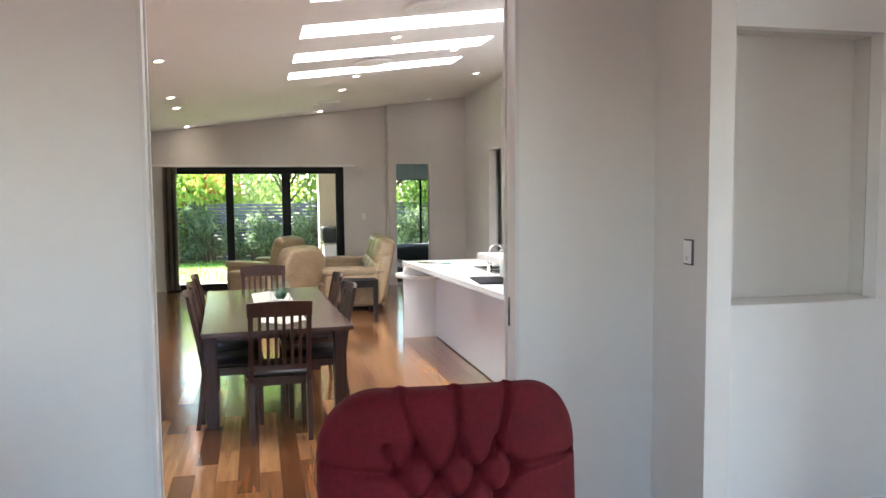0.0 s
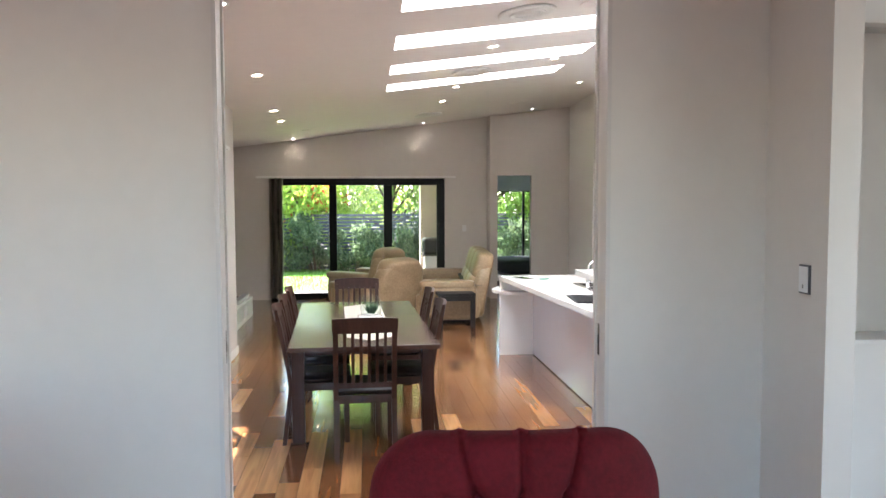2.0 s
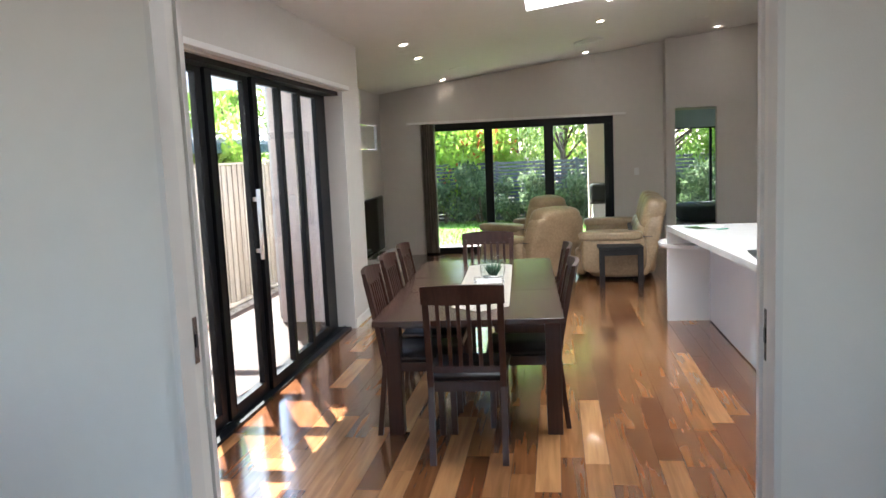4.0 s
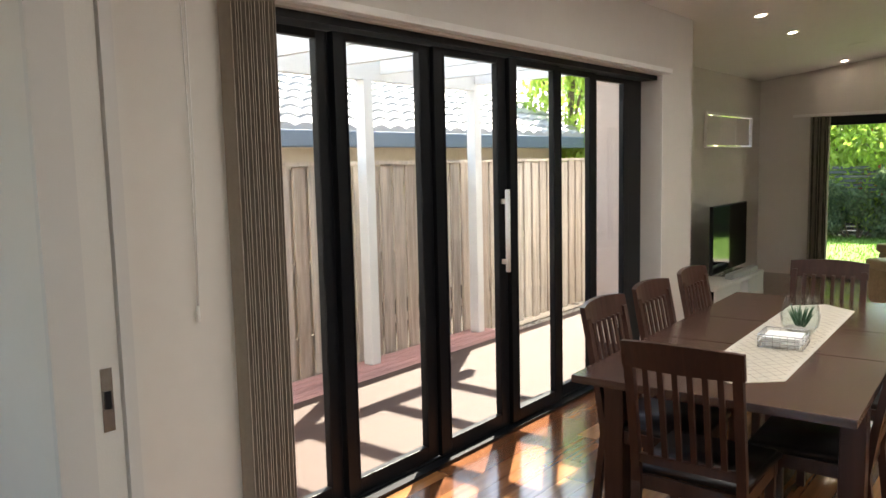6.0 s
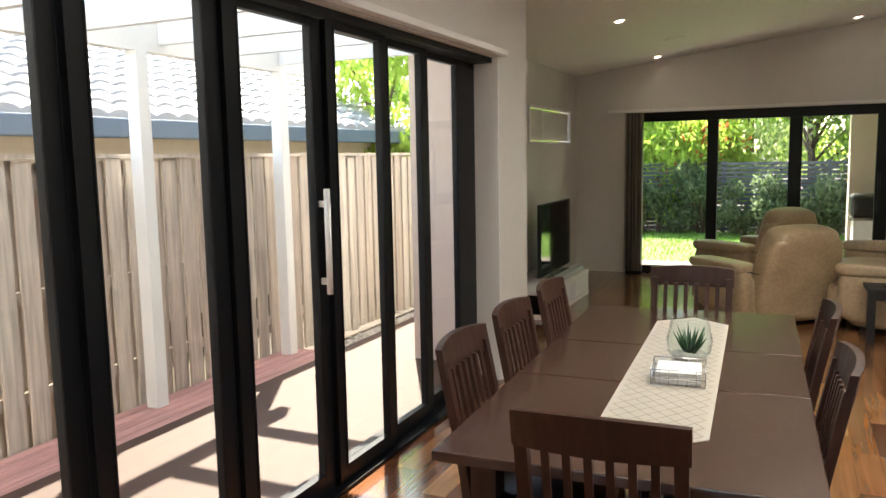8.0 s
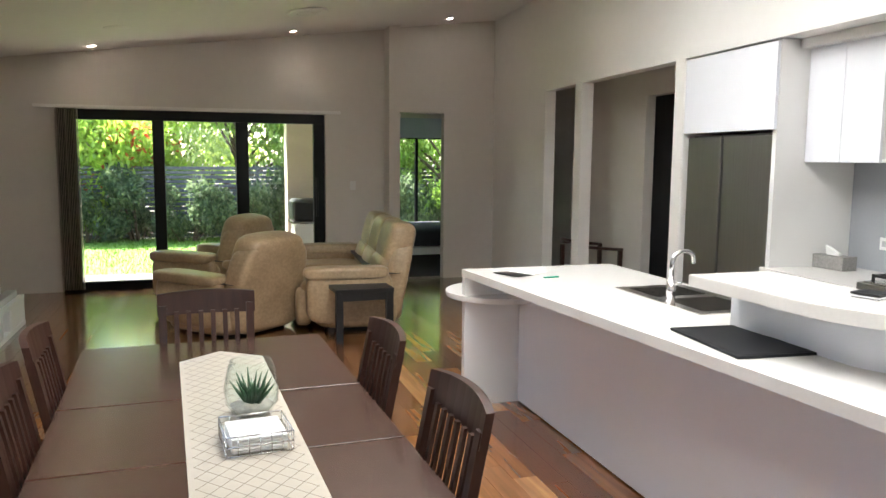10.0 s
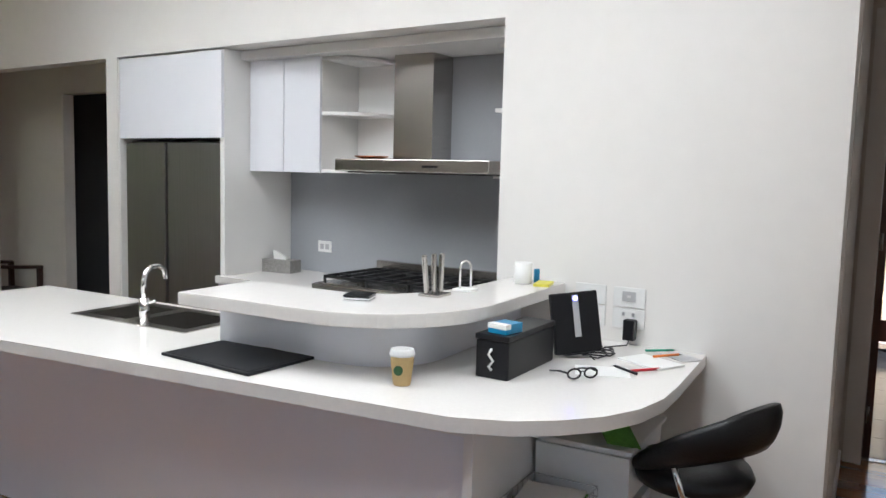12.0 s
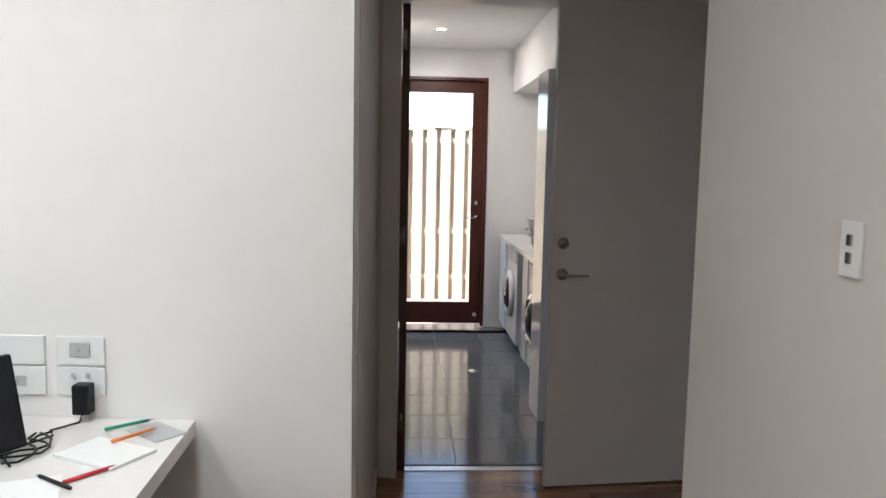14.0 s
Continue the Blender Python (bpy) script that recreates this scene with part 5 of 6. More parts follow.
for sx in (-1, 1):
    bm = bmesh.new(); pipe(bm, [(sx * 0.10, -0.10, 0.565), (sx * 0.19, -0.08, 0.60), (sx * 0.215, -0.06, 0.70)], 0.011, 8); part("back_bracket", bm, M_CHROME, st)
bm = bmesh.new(); rod(bm, (0, 0, 0.03), (0, 0, 0.30), 0.03, n=18); rod(bm, (0, 0, 0.3), (0, 0, 0.56), 0.022, n=18); part("gas_post", bm, M_CHROME, st)
bm = bmesh.new(); lathe(bm, [(0.20, 0), (0.20, 0.008), (0.12, 0.02), (0.03, 0.04), (0.0001, 0.04)], 32); part("base", bm, M_CHROME, st)
bm = bmesh.new(); pipe(bm, [(0.03, 0, 0.5), (0.12, 0.03, 0.52), (0.2, 0.05, 0.53)], 0.006, 8); part("lift_lever", bm, M_BLACK, st)

# ---------------------------------------------------------------- living recess
def cushion(x0, x1, y0, y1, z0, z1, r=0.06, m=None, puff=0.0):
    """A soft box: rounded edges, slightly swollen faces."""
    bm = bmesh.new(); nx = 11
    vs = {}
    def vert(i, j, k):
        key = (i, j, k)
        if key not in vs:
            u, v, w = (2 * t / nx - 1 for t in key)
            L = (abs(u) ** 6 + abs(v) ** 6 + abs(w) ** 6) ** (1 / 6)
            n2 = Vector((u, v, w)) / max(L, 1e-6)
            hx, hy, hz = (x1 - x0) / 2, (y1 - y0) / 2, (z1 - z0) / 2
            sw = 1 + puff * (1 - min(1, (n2.length_squared - 1) / 1.2))
            vs[key] = bm.verts.new(((x0 + x1) / 2 + n2.x * hx * sw, (y0 + y1) / 2 + n2.y * hy * sw, (z0 + z1) / 2 + n2.z * hz * sw))
        return vs[key]
    R = range(nx)
    for i in R:
        for j in R:
            for s in (0, nx):
                bm.faces.new((vert(i, j, s), vert(i + 1, j, s), vert(i + 1, j + 1, s), vert(i, j + 1, s)))
                bm.faces.new((vert(i, s, j), vert(i + 1, s, j), vert(i + 1, s, j + 1), vert(i, s, j + 1)))
                bm.faces.new((vert(s, i, j), vert(s, i + 1, j), vert(s, i + 1, j + 1), vert(s, i, j + 1)))
    if m is not None: bmesh.ops.transform(bm, matrix=m, verts=bm.verts)
    return bm


def recliner(name, m, seats, label, cat):
    """Faces -x in its own frame; back along x = 0.45; width along y."""
    t = thing(name, m, label, cat)
    w = 0.58 * seats
    part("base", cushion(-0.40, 0.36, -w / 2 - 0.16, w / 2 + 0.16, 0.03, 0.34, puff=0.02), M_LEATHER, t, smooth=True)
    for s in (-1, 1):
        part("armrest", cushion(-0.46, 0.30, s * (w / 2 + 0.09) - 0.10, s * (w / 2 + 0.09) + 0.10, 0.12, 0.62, puff=0.05), M_LEATHER, t, smooth=True)
        part("arm_pad", cushion(-0.48, 0.26, s * (w / 2 + 0.09) - 0.115, s * (w / 2 + 0.09) + 0.115, 0.55, 0.67, puff=0.06), M_LEATHER, t, smooth=True)
    for k in range(seats):
        y = -w / 2 + 0.58 * (k + 0.5)
        part("seat_cushion", cushion(-0.50, 0.22, y - 0.285, y + 0.285, 0.26, 0.50, puff=0.06), M_LEATHER, t, smooth=True)
        part("footrest", cushion(-0.56, -0.42, y - 0.28, y + 0.28, 0.06, 0.42, puff=0.06), M_LEATHER, t, smooth=True)
        tilt = pose(0.30, 0, 0.40, 0, 14, 0)
        part("lumbar_cushion", cushion(-0.15, 0.10, y - 0.275, y + 0.275, 0.04, 0.32, puff=0.14, m=tilt), M_LEATHER, t, smooth=True)
        part("back_cushion", cushion(-0.13, 0.13, y - 0.29, y + 0.29, 0.26, 0.68, puff=0.12, m=tilt), M_LEATHER, t, smooth=True)
    shell = cushion(0.20, 0.45, -w / 2 - 0.09, w / 2 + 0.09, 0.05, 0.99, puff=0.02)
    for v in shell.verts:      # leaning back, narrowing to rounded shoulders
        h = (v.co.z - 0.05) / 0.98
        v.co.y *= 1 - 0.16 * max(0, h - 0.45) ** 1.3
        v.co.z -= 0.10 * max(0, abs(v.co.y) / (w / 2 + 0.1) - 0.55) ** 1.5 * max(0, h)
        v.co.x += 0.20 * max(0, h - 0.25)
    part("back_shell", shell, M_LEATHER, t, smooth=True)
    for s in (-1, 1):          # side panels close the gap from arm to back
        part("side_panel", cushion(-0.30, 0.36, s * (w / 2 + 0.07) - 0.05, s * (w / 2 + 0.07) + 0.05, 0.06, 0.56, puff=0.02), M_LEATHER, t, smooth=True)
    part("shell_seam", cushion(0.12, 0.45, -w / 2 - 0.115, w / 2 + 0.115, 0.585, 0.592), M_SEAT, t)
    bm = bmesh.new(); box(bm, -0.3, 0.3, -w / 2, w / 2, 0, 0.04); part("plinth", bm, M_BLACK, t)
    return t


recliner("recliner_sofa", pose(-0.17, 3.24, 0, 0, 0, -4) @ Matrix.Diagonal((1, 1, 0.93, 1)), 3, "beige leather recliner sofa with plump seams", "sofa")
recliner("recliner_armchair", pose(-1.32, 2.78, 0, 0, 0, -50) @ Matrix.Diagonal((1.08, 1.08, 0.86, 1)), 1, "beige leather recliner armchair with its back to the dining table", "armchair")
recliner("recliner_armchair", pose(-1.47, 4.05, 0, 0, 0, -38) @ Matrix.Diagonal((1.0, 1.0, 0.92, 1)), 1, "beige leather recliner armchair beside the garden doors", "armchair")
stl = thing("side_table", pose(-0.26, 2.12, 0, 0, 0, 2), "small square black timber side table beside the sofa", "side table")
bm = bmesh.new(); box(bm, -0.26, 0.26, -0.24, 0.24, 0.44, 0.475, 0.005); part("top", bm, M_IRON, stl)
for sx in (-1, 1):
    for sy in (-1, 1):
        part("leg", boxes((sx * 0.225 - 0.03, sx * 0.225 + 0.03, sy * 0.205 - 0.03, sy * 0.205 + 0.03, 0, 0.44)), M_IRON, stl)
for s in (-1, 1): part("apron", boxes((-0.2, 0.2, s * 0.215 - 0.01, s * 0.215 + 0.01, 0.37, 0.44)), M_IRON, stl)
tvc = thing("tv_cabinet", pose(-3.84, 1.88, 0), "low pale timber television cabinet with open bays", "cabinet")
part("top", boxes((0, 0.60, 0, 1.62, 0.245, 0.285), bevel=0.003), M_CABIN, tvc); part("base", boxes((0.0, 0.60, 0.0, 1.62, 0.0, 0.045), bevel=0.003), M_CABIN, tvc)
for y in (0.3, 0.74, 1.04, 1.58): part("divider", boxes((0.0, 0.595, y, y + 0.04, 0.045, 0.245)), M_CABIN, tvc)
part("back", boxes((0.0, 0.02, 0.0, 1.58, 0.045, 0.245)), M_IRON, tvc)
part("corner_post", boxes((0.57, 0.60, 0.0, 0.03, 0.045, 0.245)), M_CABIN, tvc)
part("drawer_front", boxes((0.58, 0.597, 0.03, 0.735, 0.05, 0.24), bevel=0.002), M_CABIN, tvc); part("drawer_front", boxes((0.58, 0.597, 1.085, 1.575, 0.05, 0.24), bevel=0.002), M_CABIN, tvc)
part("dark_inset", boxes((0.03, 0.57, 0.012, 0.022, 0.05, 0.24)), M_SCREEN, tvc)
tv = thing("television", pose(-3.52, 3.06, 0.286, 0, 0, 2), "flat black television on its stand", "television")
bm = bmesh.new(); box(bm, -0.02, 0.02, -0.65, 0.65, 0.04, 0.81, 0.006); tvcase = part("case", bm, M_BLACK, tv)
part("screen", boxes((0.0195, 0.0225, -0.64, 0.64, 0.05, 0.80)), M_SCREEN, tvcase)
bm = bmesh.new(); box(bm, -0.12, 0.14, -0.4, 0.4, 0, 0.012, 0.004); box(bm, -0.015, 0.015, -0.12, 0.12, 0.012, 0.09); part("stand", bm, M_STEEL, tv)
bm = bmesh.new(); box(bm, -0.04, 0.05, -0.45, 0.45, 0, 0.06, 0.01); solid("soundbar", bm, M_GREYPLASTIC, "slim grey soundbar in front of the television", "soundbar", m=pose(-3.33, 2.95, 0.286))

# wooden chair seen through the hall opening
hc = thing("hall_chair", KM @ pose(0.34, 2.72, 0, 0, 0, 90), "dark timber carver chair in the hall", "chair")
part("seat", boxes((-0.25, 0.25, -0.24, 0.24, 0.42, 0.46)), M_SEAT, hc)
for sx in (-1, 1):
    bm = bmesh.new(); pipe(bm, [(sx * 0.26, -0.24, 0.68), (sx * 0.28, 0, 0.70), (sx * 0.25, 0.22, 0.72)], 0.017, 8); part("arm", bm, M_DARKWOOD, hc)
    for y in (-0.22, 0.22): part("leg", boxes((sx * 0.25 - 0.02, sx * 0.25 + 0.02, y - 0.02, y + 0.02, 0, 0.69)), M_DARKWOOD, hc)
bm = bmesh.new(); pipe(bm, [(-0.26, 0.23, 0.72), (-0.15, 0.27, 0.76), (0.15, 0.27, 0.76), (0.26, 0.23, 0.72)], 0.02, 8); part("back_rail", bm, M_DARKWOOD, hc)
solid("dark_sofa", cushion(1.2, 1.9, 0.8, 2.4, 0.0, 0.82, puff=0.03), M_BEDDING, "dark grey sofa in the unlit room", "sofa", m=KM, smooth=True)

# bedroom
bd = thing("bed", pose(1.2, 6.6, 0), "low bed with rumpled charcoal bedding", "bed")
part("mattress", cushion(0.0, 1.9, 0.0, 1.4, 0.25, 0.55, puff=0.02), M_BEDDING, bd, smooth=True)
part("base", boxes((0.02, 1.88, 0.02, 1.38, 0.14, 0.25)), M_TRIM, bd)
for x in (0.1, 1.75):
    for y in (0.1, 1.25): part("leg", boxes((x, x + 0.06, y, y + 0.06, 0, 0.14)), M_TRIM, bd)
part("pillow", cushion(1.35, 1.8, 0.15, 0.7, 0.52, 0.70, puff=0.1), M_BEDDING, bd, smooth=True)

# ---------------------------------------------------------------- laundry
ld = thing("door_laundry", pose(3.15, -5.815, 0), "plain grey flush door leaf with lever handle and deadlock", "door", kind="structure")
ld.matrix_world = pose(3.245, -5.82, 0, 0, 0, 6)
part("leaf", boxes((-0.02, 0.02, 0.0, 0.815, 0.008, 2.53), bevel=0.002), M_DOORGREY, ld)
bm = bmesh.new(); lathe(bm, [(0.031, 0), (0.029, 0.009), (0.014, 0.012), (0.014, 0.02), (0.0001, 0.02)], 22); bmesh.ops.transform(bm, matrix=pose(-0.0205, 0.757, 1.295, 0, -90, 0), verts=bm.verts); part("deadlock", bm, M_STEEL, ld)
bm = bmesh.new(); lathe(bm, [(0.031, 0), (0.029, 0.009), (0.012, 0.012), (0.011, 0.045), (0.0001, 0.045)], 22); bmesh.ops.transform(bm, matrix=pose(-0.0205, 0.757, 1.135, 0, -90, 0), verts=bm.verts)
pipe(bm, [(-0.06, 0.757, 1.135), (-0.066, 0.72, 1.135), (-0.064, 0.63, 1.132)], [0.009, 0.008, 0.006], 8); part("lever_handle", bm, M_STEEL, ld)
lf = thing("door_frame_laundry", pose(0, 0, 0), "painted door lining with steel hinges", "door frame", kind="structure")
part("lining", boxes((3.27, 3.45, -4.235, -4.205, 0, 2.545), (3.27, 3.45, -5.1, -5.07, 0, 2.545), (3.27, 3.45, -5.07, -4.235, 2.52, 2.545)), M_TRIM, lf)
part("architrave", boxes((3.282, 3.298, -4.205, -4.14, 0, 2.605), (3.282, 3.298, -5.9, -4.205, 2.547, 2.605)), M_TRIM, lf)
part("open_leaf_edge", boxes((3.40, 4.22, -4.280, -4.240, 0.01, 2.51)), M_REDWOOD, lf, "red-brown door leaf swung into the laundry")
for z in (0.28, 1.3, 2.32):
    bm = bmesh.new(); rod(bm, (3.37, -4.253, z - 0.05), (3.37, -4.253, z + 0.05), 0.009, n=10); box(bm, 3.37, 3.41, -4.239, -4.236, z - 0.05, z + 0.05); part("hinge", bm, M_STEEL, lf)
edr = thing("door_outside", pose(7.27, -5.10, 0.02), "red-brown stained outside door with one tall glass pane", "door", kind="structure")
part("lining", boxes((-0.10, 0.06, -0.0, 0.03, 0, 2.55), (-0.10, 0.06, 0.92, 0.95, 0, 2.55), (-0.10, 0.06, 0.03, 0.92, 2.52, 2.55)), M_REDWOOD, edr)
part("stile", boxes((-0.05, -0.008, 0.03, 0.15, 0.02, 2.52)), M_REDWOOD, edr); part("stile", boxes((-0.05, -0.008, 0.80, 0.92, 0.02, 2.52)), M_REDWOOD, edr)
part("top_rail", boxes((-0.05, -0.008, 0.15, 0.80, 2.40, 2.52)), M_REDWOOD, edr); part("bottom_rail", boxes((-0.05, -0.008, 0.15, 0.80, 0.02, 0.24)), M_REDWOOD, edr)
g = part("pane", boxes((-0.033, -0.025, 0.145, 0.805, 0.235, 2.405)), M_GLASS, edr); g.visible_shadow = False
for z in (1.28, 1.13):
    bm = bmesh.new(); lathe(bm, [(0.03, 0), (0.028, 0.01), (0.0001, 0.02)], 18); bmesh.ops.transform(bm, matrix=pose(-0.051, 0.09, z, 0, -90, 0), verts=bm.verts)
    if z < 1.2: pipe(bm, [(-0.06, 0.09, z), (-0.09, 0.10, z), (-0.09, 0.2, z)], 0.008, 8)
    part("lock", bm, M_STEEL, edr)
bm = bmesh.new(); lathe(bm, [(0.022, 0), (0.02, 0.02), (0.0001, 0.03)], 14); bmesh.ops.transform(bm, matrix=pose(-0.051, 0.09, 0.11, 0, -90, 0), verts=bm.verts); part("door_stop", bm, M_WHITEPLASTIC, edr)
part("architrave", boxes((-0.085, -0.072, -0.07, 0.0, 0, 2.61), (-0.085, -0.072, 0.95, 1.01, 0, 2.61), (-0.085, -0.072, 0.0, 0.95, 2.55, 2.61)), M_TRIM, edr)
lb = thing("laundry_bench", pose(0, 0, 0), "white stone laundry bench over gloss cabinets", "bench")
part("slab", boxes((4.55, 7.15, -5.9, -5.24, 0.955, 0.99)), M_STONE, lb)
for a, b in ((5.35, 5.6), (6.65, 7.1)): part("cabinet_front", boxes((a, b, -5.27, -5.255, 0.1, 0.95)), M_CAB, lb)
part("kick", boxes((4.6, 7.1, -5.8, -5.34, 0, 0.1)), M_GREYPLASTIC, lb)
tall = solid("laundry_tall_cabinet", boxes((4.2, 4.55, -5.9, -5.16, 0.0, 2.3), bevel=0.003), M_CAB, "tall glossy white laundry cabinet", "cabinet")
bm = boxes((4.55, 7.15, -5.9, -5.35, 2.42, 2.86)); solid("laundry_bulkhead", bm, M_WHITE_WALL, "white bulkhead over the laundry bench", "bulkhead", "structure")
for nm, x in (("washing_machine", 4.68), ("clothes_dryer", 5.95)):
    w = thing(nm, pose(x, -5.26, 0.1), "white front-loading machine with a dark round door", "washing machine", "laundry machines")
    bm = bmesh.new(); box(bm, 0, 0.62, -0.58, 0.0, 0.0, 0.85, 0.012); part("body", bm, M_WHITEPLASTIC, w)
    bm = bmesh.new(); lathe(bm, [(0.21, 0), (0.215, 0.025), (0.18, 0.045), (0.15, 0.03)], 32); bmesh.ops.transform(bm, matrix=pose(0.31, 0.001, 0.42, -90, 0, 0), verts=bm.verts); wring = part("door_ring", bm, M_CHROME if x < 5 else M_WHITEPLASTIC, w)
    bm = bmesh.new(); lathe(bm, [(0.155, 0.028), (0.10, 0.06), (0.0001, 0.07)], 32); bmesh.ops.transform(bm, matrix=pose(0.31, 0.001, 0.42, -90, 0, 0), verts=bm.verts); part("door_glass", bm, M_SCREEN, wring)
    part("control_panel", boxes((0.02, 0.6, 0.0, 0.006, 0.72, 0.83)), M_GREYPLASTIC, w)
bsk = thing("laundry_basket", pose(5.3, -5.45, 0.991), "white perforated plastic laundry basket on the bench", "basket")
bm = bmesh.new(); lathe(bm, [(0.0001, 0.0), (0.15, 0.0), (0.21, 0.27), (0.225, 0.28), (0.22, 0.295), (0.20, 0.29), (0.14, 0.012), (0.0001, 0.012)], 32); part("tub", bm, M_WHITEPLASTIC, bsk)
# grey pegs on the unpierced tub stand in for shaded openings
bm = bmesh.new(); rod(bm, (0, 0, 0), (0.008, 0, 0), 0.009, n=8)
hole_me = mesh_of("hole", bm, M_GREYPLASTIC)
for r in range(3):
    for k in range(22):
        a = 6.283 * k / 22; rr = 0.175 + 0.022 * r
        part("hole", hole_me, None, bsk).matrix_local = pose(rr * math.cos(a), rr * math.sin(a), 0.10 + 0.05 * r, 0, 0, math.degrees(a))
wall_plate(pose(7.2, -5.33, 1.3, 0, 0, -90), 0.075, 0.115, "white light switch beside the outside door", [(0, 0, 0.02, 0.03, M_WHITEPLASTIC)])
copy_thing(dl, pose(6.12, -4.56, 2.86))
ll = bpy.data.lights.new("laundry_downlight", "AREA"); ll.shape, ll.size, ll.energy, ll.color = "DISK", 0.07, 4.0, (1.0, 0.95, 0.9)
lo = new("laundry_downlight_lamp", ll); lo.matrix_world = pose(6.12, -4.56, 2.85)
lv = solid("laundry_vent", boxes((4.5, 4.75, -4.85, -4.6, 2.845, 2.859)), M_GREYPLASTIC, "square grey exhaust vent in the laundry ceiling", "air vent")
bm = bmesh.new(); lathe(bm, [(0.05, 0), (0.05, 0.003), (0.0001, 0.004)], 20); solid("floor_waste", bm, M_CHROME, "small chrome floor drain", "drain", m=pose(5.45, -4.85, 0.0))

# ---------------------------------------------------------------- front room
def tub_chair(m):
    t = thing("velvet_armchair", m, "deep red button-tufted velvet armchair", "armchair", "red velvet armchairs")
    # back: curved, tufted on its inner side, which faces -y
    bm = bmesh.new(); nx, nz = 96, 80; W, Z0, Z1 = 0.40, 0.40, 1.16
    buttons = [(-0.115, 1.0), (0, 0.995), (0.115, 1.0), (-0.17, 0.925), (-0.058, 0.915), (0.058, 0.92), (0.17, 0.92), (-0.115, 0.84), (0, 0.835), (0.115, 0.84), (-0.17, 0.76), (-0.058, 0.755), (0.058, 0.755), (0.17, 0.76)]
    seams = [(-0.115, 1.0, -0.165, 1.19), (0, 0.995, 0.002, 1.19), (0.115, 1.0, 0.17, 1.19), (-0.17, 0.925, -0.205, 1.0), (-0.17, 0.925, -0.38, 0.93), (0.17, 0.92, 0.38, 0.925)]
    seams += [(a[0], a[1], b[0], b[1]) for a in buttons for b in buttons if a < b and 0.05 < abs(a[0] - b[0]) < 0.07 and abs(a[1] - b[1]) > 0.05 and abs(a[1] - b[1]) < 0.1]
    def crease(x, z, x0, z0, x1, z1):
        f = max(0.0, min(1.0, ((x - x0) * (x1 - x0) + (z - z0) * (z1 - z0)) / ((x1 - x0) ** 2 + (z1 - z0) ** 2)))
        return math.hypot(x - x0 - f * (x1 - x0), z - z0 - f * (z1 - z0))
    def top(u): return Z1 - 0.015 * u * u - 0.20 * (1 - max(0.0, 1 - (max(0, abs(u) - 0.55) / 0.4501) ** 2) ** 0.5)
    def surf(u, v, side):
        x = u * W; zt = top(u); z = Z0 + (zt - Z0) * v
        curve = 0.10 * u * u + 0.05 * (v - 0.3)
        th = 0.075 * (1 - abs(u) ** 8) ** 0.5 * (1 - max(0, (v - 0.80) / 0.2) ** 3) ** 0.5 if v < 1 else 0.0
        y = curve + side * th
        if side < 0:
            for bx, bz in buttons:
                d = math.hypot(x - bx, z - bz); y += 0.035 * math.exp(-(d / 0.022) ** 2)
            k = min(crease(x, z, *q) for q in seams); y += 0.026 * math.exp(-(k / 0.010) ** 2)
        return (x, y, z)
    rows = {s: [[bm.verts.new(surf(2 * i / nx - 1, j / nz, s)) for i in range(nx + 1)] for j in range(nz + 1)] for s in (-1, 1)}
    for s in (-1, 1):
        for j in range(nz):
            for i in range(nx):
                bm.faces.new((rows[s][j][i], rows[s][j][i + 1], rows[s][j + 1][i + 1], rows[s][j + 1][i]))
    edge = lambda s: [rows[s][0][i] for i in range(nx + 1)] + [rows[s][j][nx] for j in range(1, nz + 1)] + [rows[s][nz][i] for i in range(nx - 1, -1, -1)] + [rows[s][j][0] for j in range(nz - 1, 0, -1)]
    A, Bq = edge(-1), edge(1)
    for i in range(len(A)):
        bm.faces.new((A[i], A[(i + 1) % len(A)], Bq[(i + 1) % len(A)], Bq[i]))
    bmesh.ops.remove_doubles(bm, verts=bm.verts, dist=0.0005)
    part("tufted_back", bm, M_RED, t, smooth=True)
    for bx, bz in buttons:
        bm = bmesh.new(); u = bx / W
        lathe(bm, [(0.011, 0), (0.008, 0.006), (0.0001, 0.008)], 10); bmesh.ops.transform(bm, matrix=pose(bx, surf(u, (bz - Z0) / (top(u) - Z0), -1)[1] - 0.001, bz, 90, 0, 0), verts=bm.verts); part("button", bm, M_RED, t)
    part("seat", cushion(-0.33, 0.33, 0.02, 0.56, 0.30, 0.47, puff=0.05), M_RED, t, smooth=True)
    for s in (-1, 1):
        part("arm", cushion(s * 0.36 - 0.06, s * 0.36 + 0.06, 0.02, 0.46, 0.28, 0.62, puff=0.05), M_RED, t, smooth=True)
        for y in (0.48, -0.02):
            bm = bmesh.new(); rod(bm, (s * 0.28, y, 0), (s * 0.28, y, 0.32), 0.016, 0.026, 12); part("leg", bm, M_DARKWOOD, t)
    return t


tub_chair(pose(-1.09, -6.62, 0, 0, 0, -3))
tub_chair(pose(-2.69, -6.86, 0, 0, 0, 6))
# windows out of view, their places assumed, to let light in
gw = glazed_frame("window_front", pose(-3.6, -10.25, 0.4), 3.0, 2.1, [(0.05, 1.45), (1.52, 2.95)], 0.05, 0.07, "unseen white-framed front window, added for light", M_TRIM)
glazed_frame("window_side", pose(-4.67, -9.6, 0.3, 0, 0, 90), 2.4, 2.2, [(0.05, 1.15), (1.22, 2.35)], 0.05, 0.07, "unseen white-framed side window, added for light", M_TRIM)
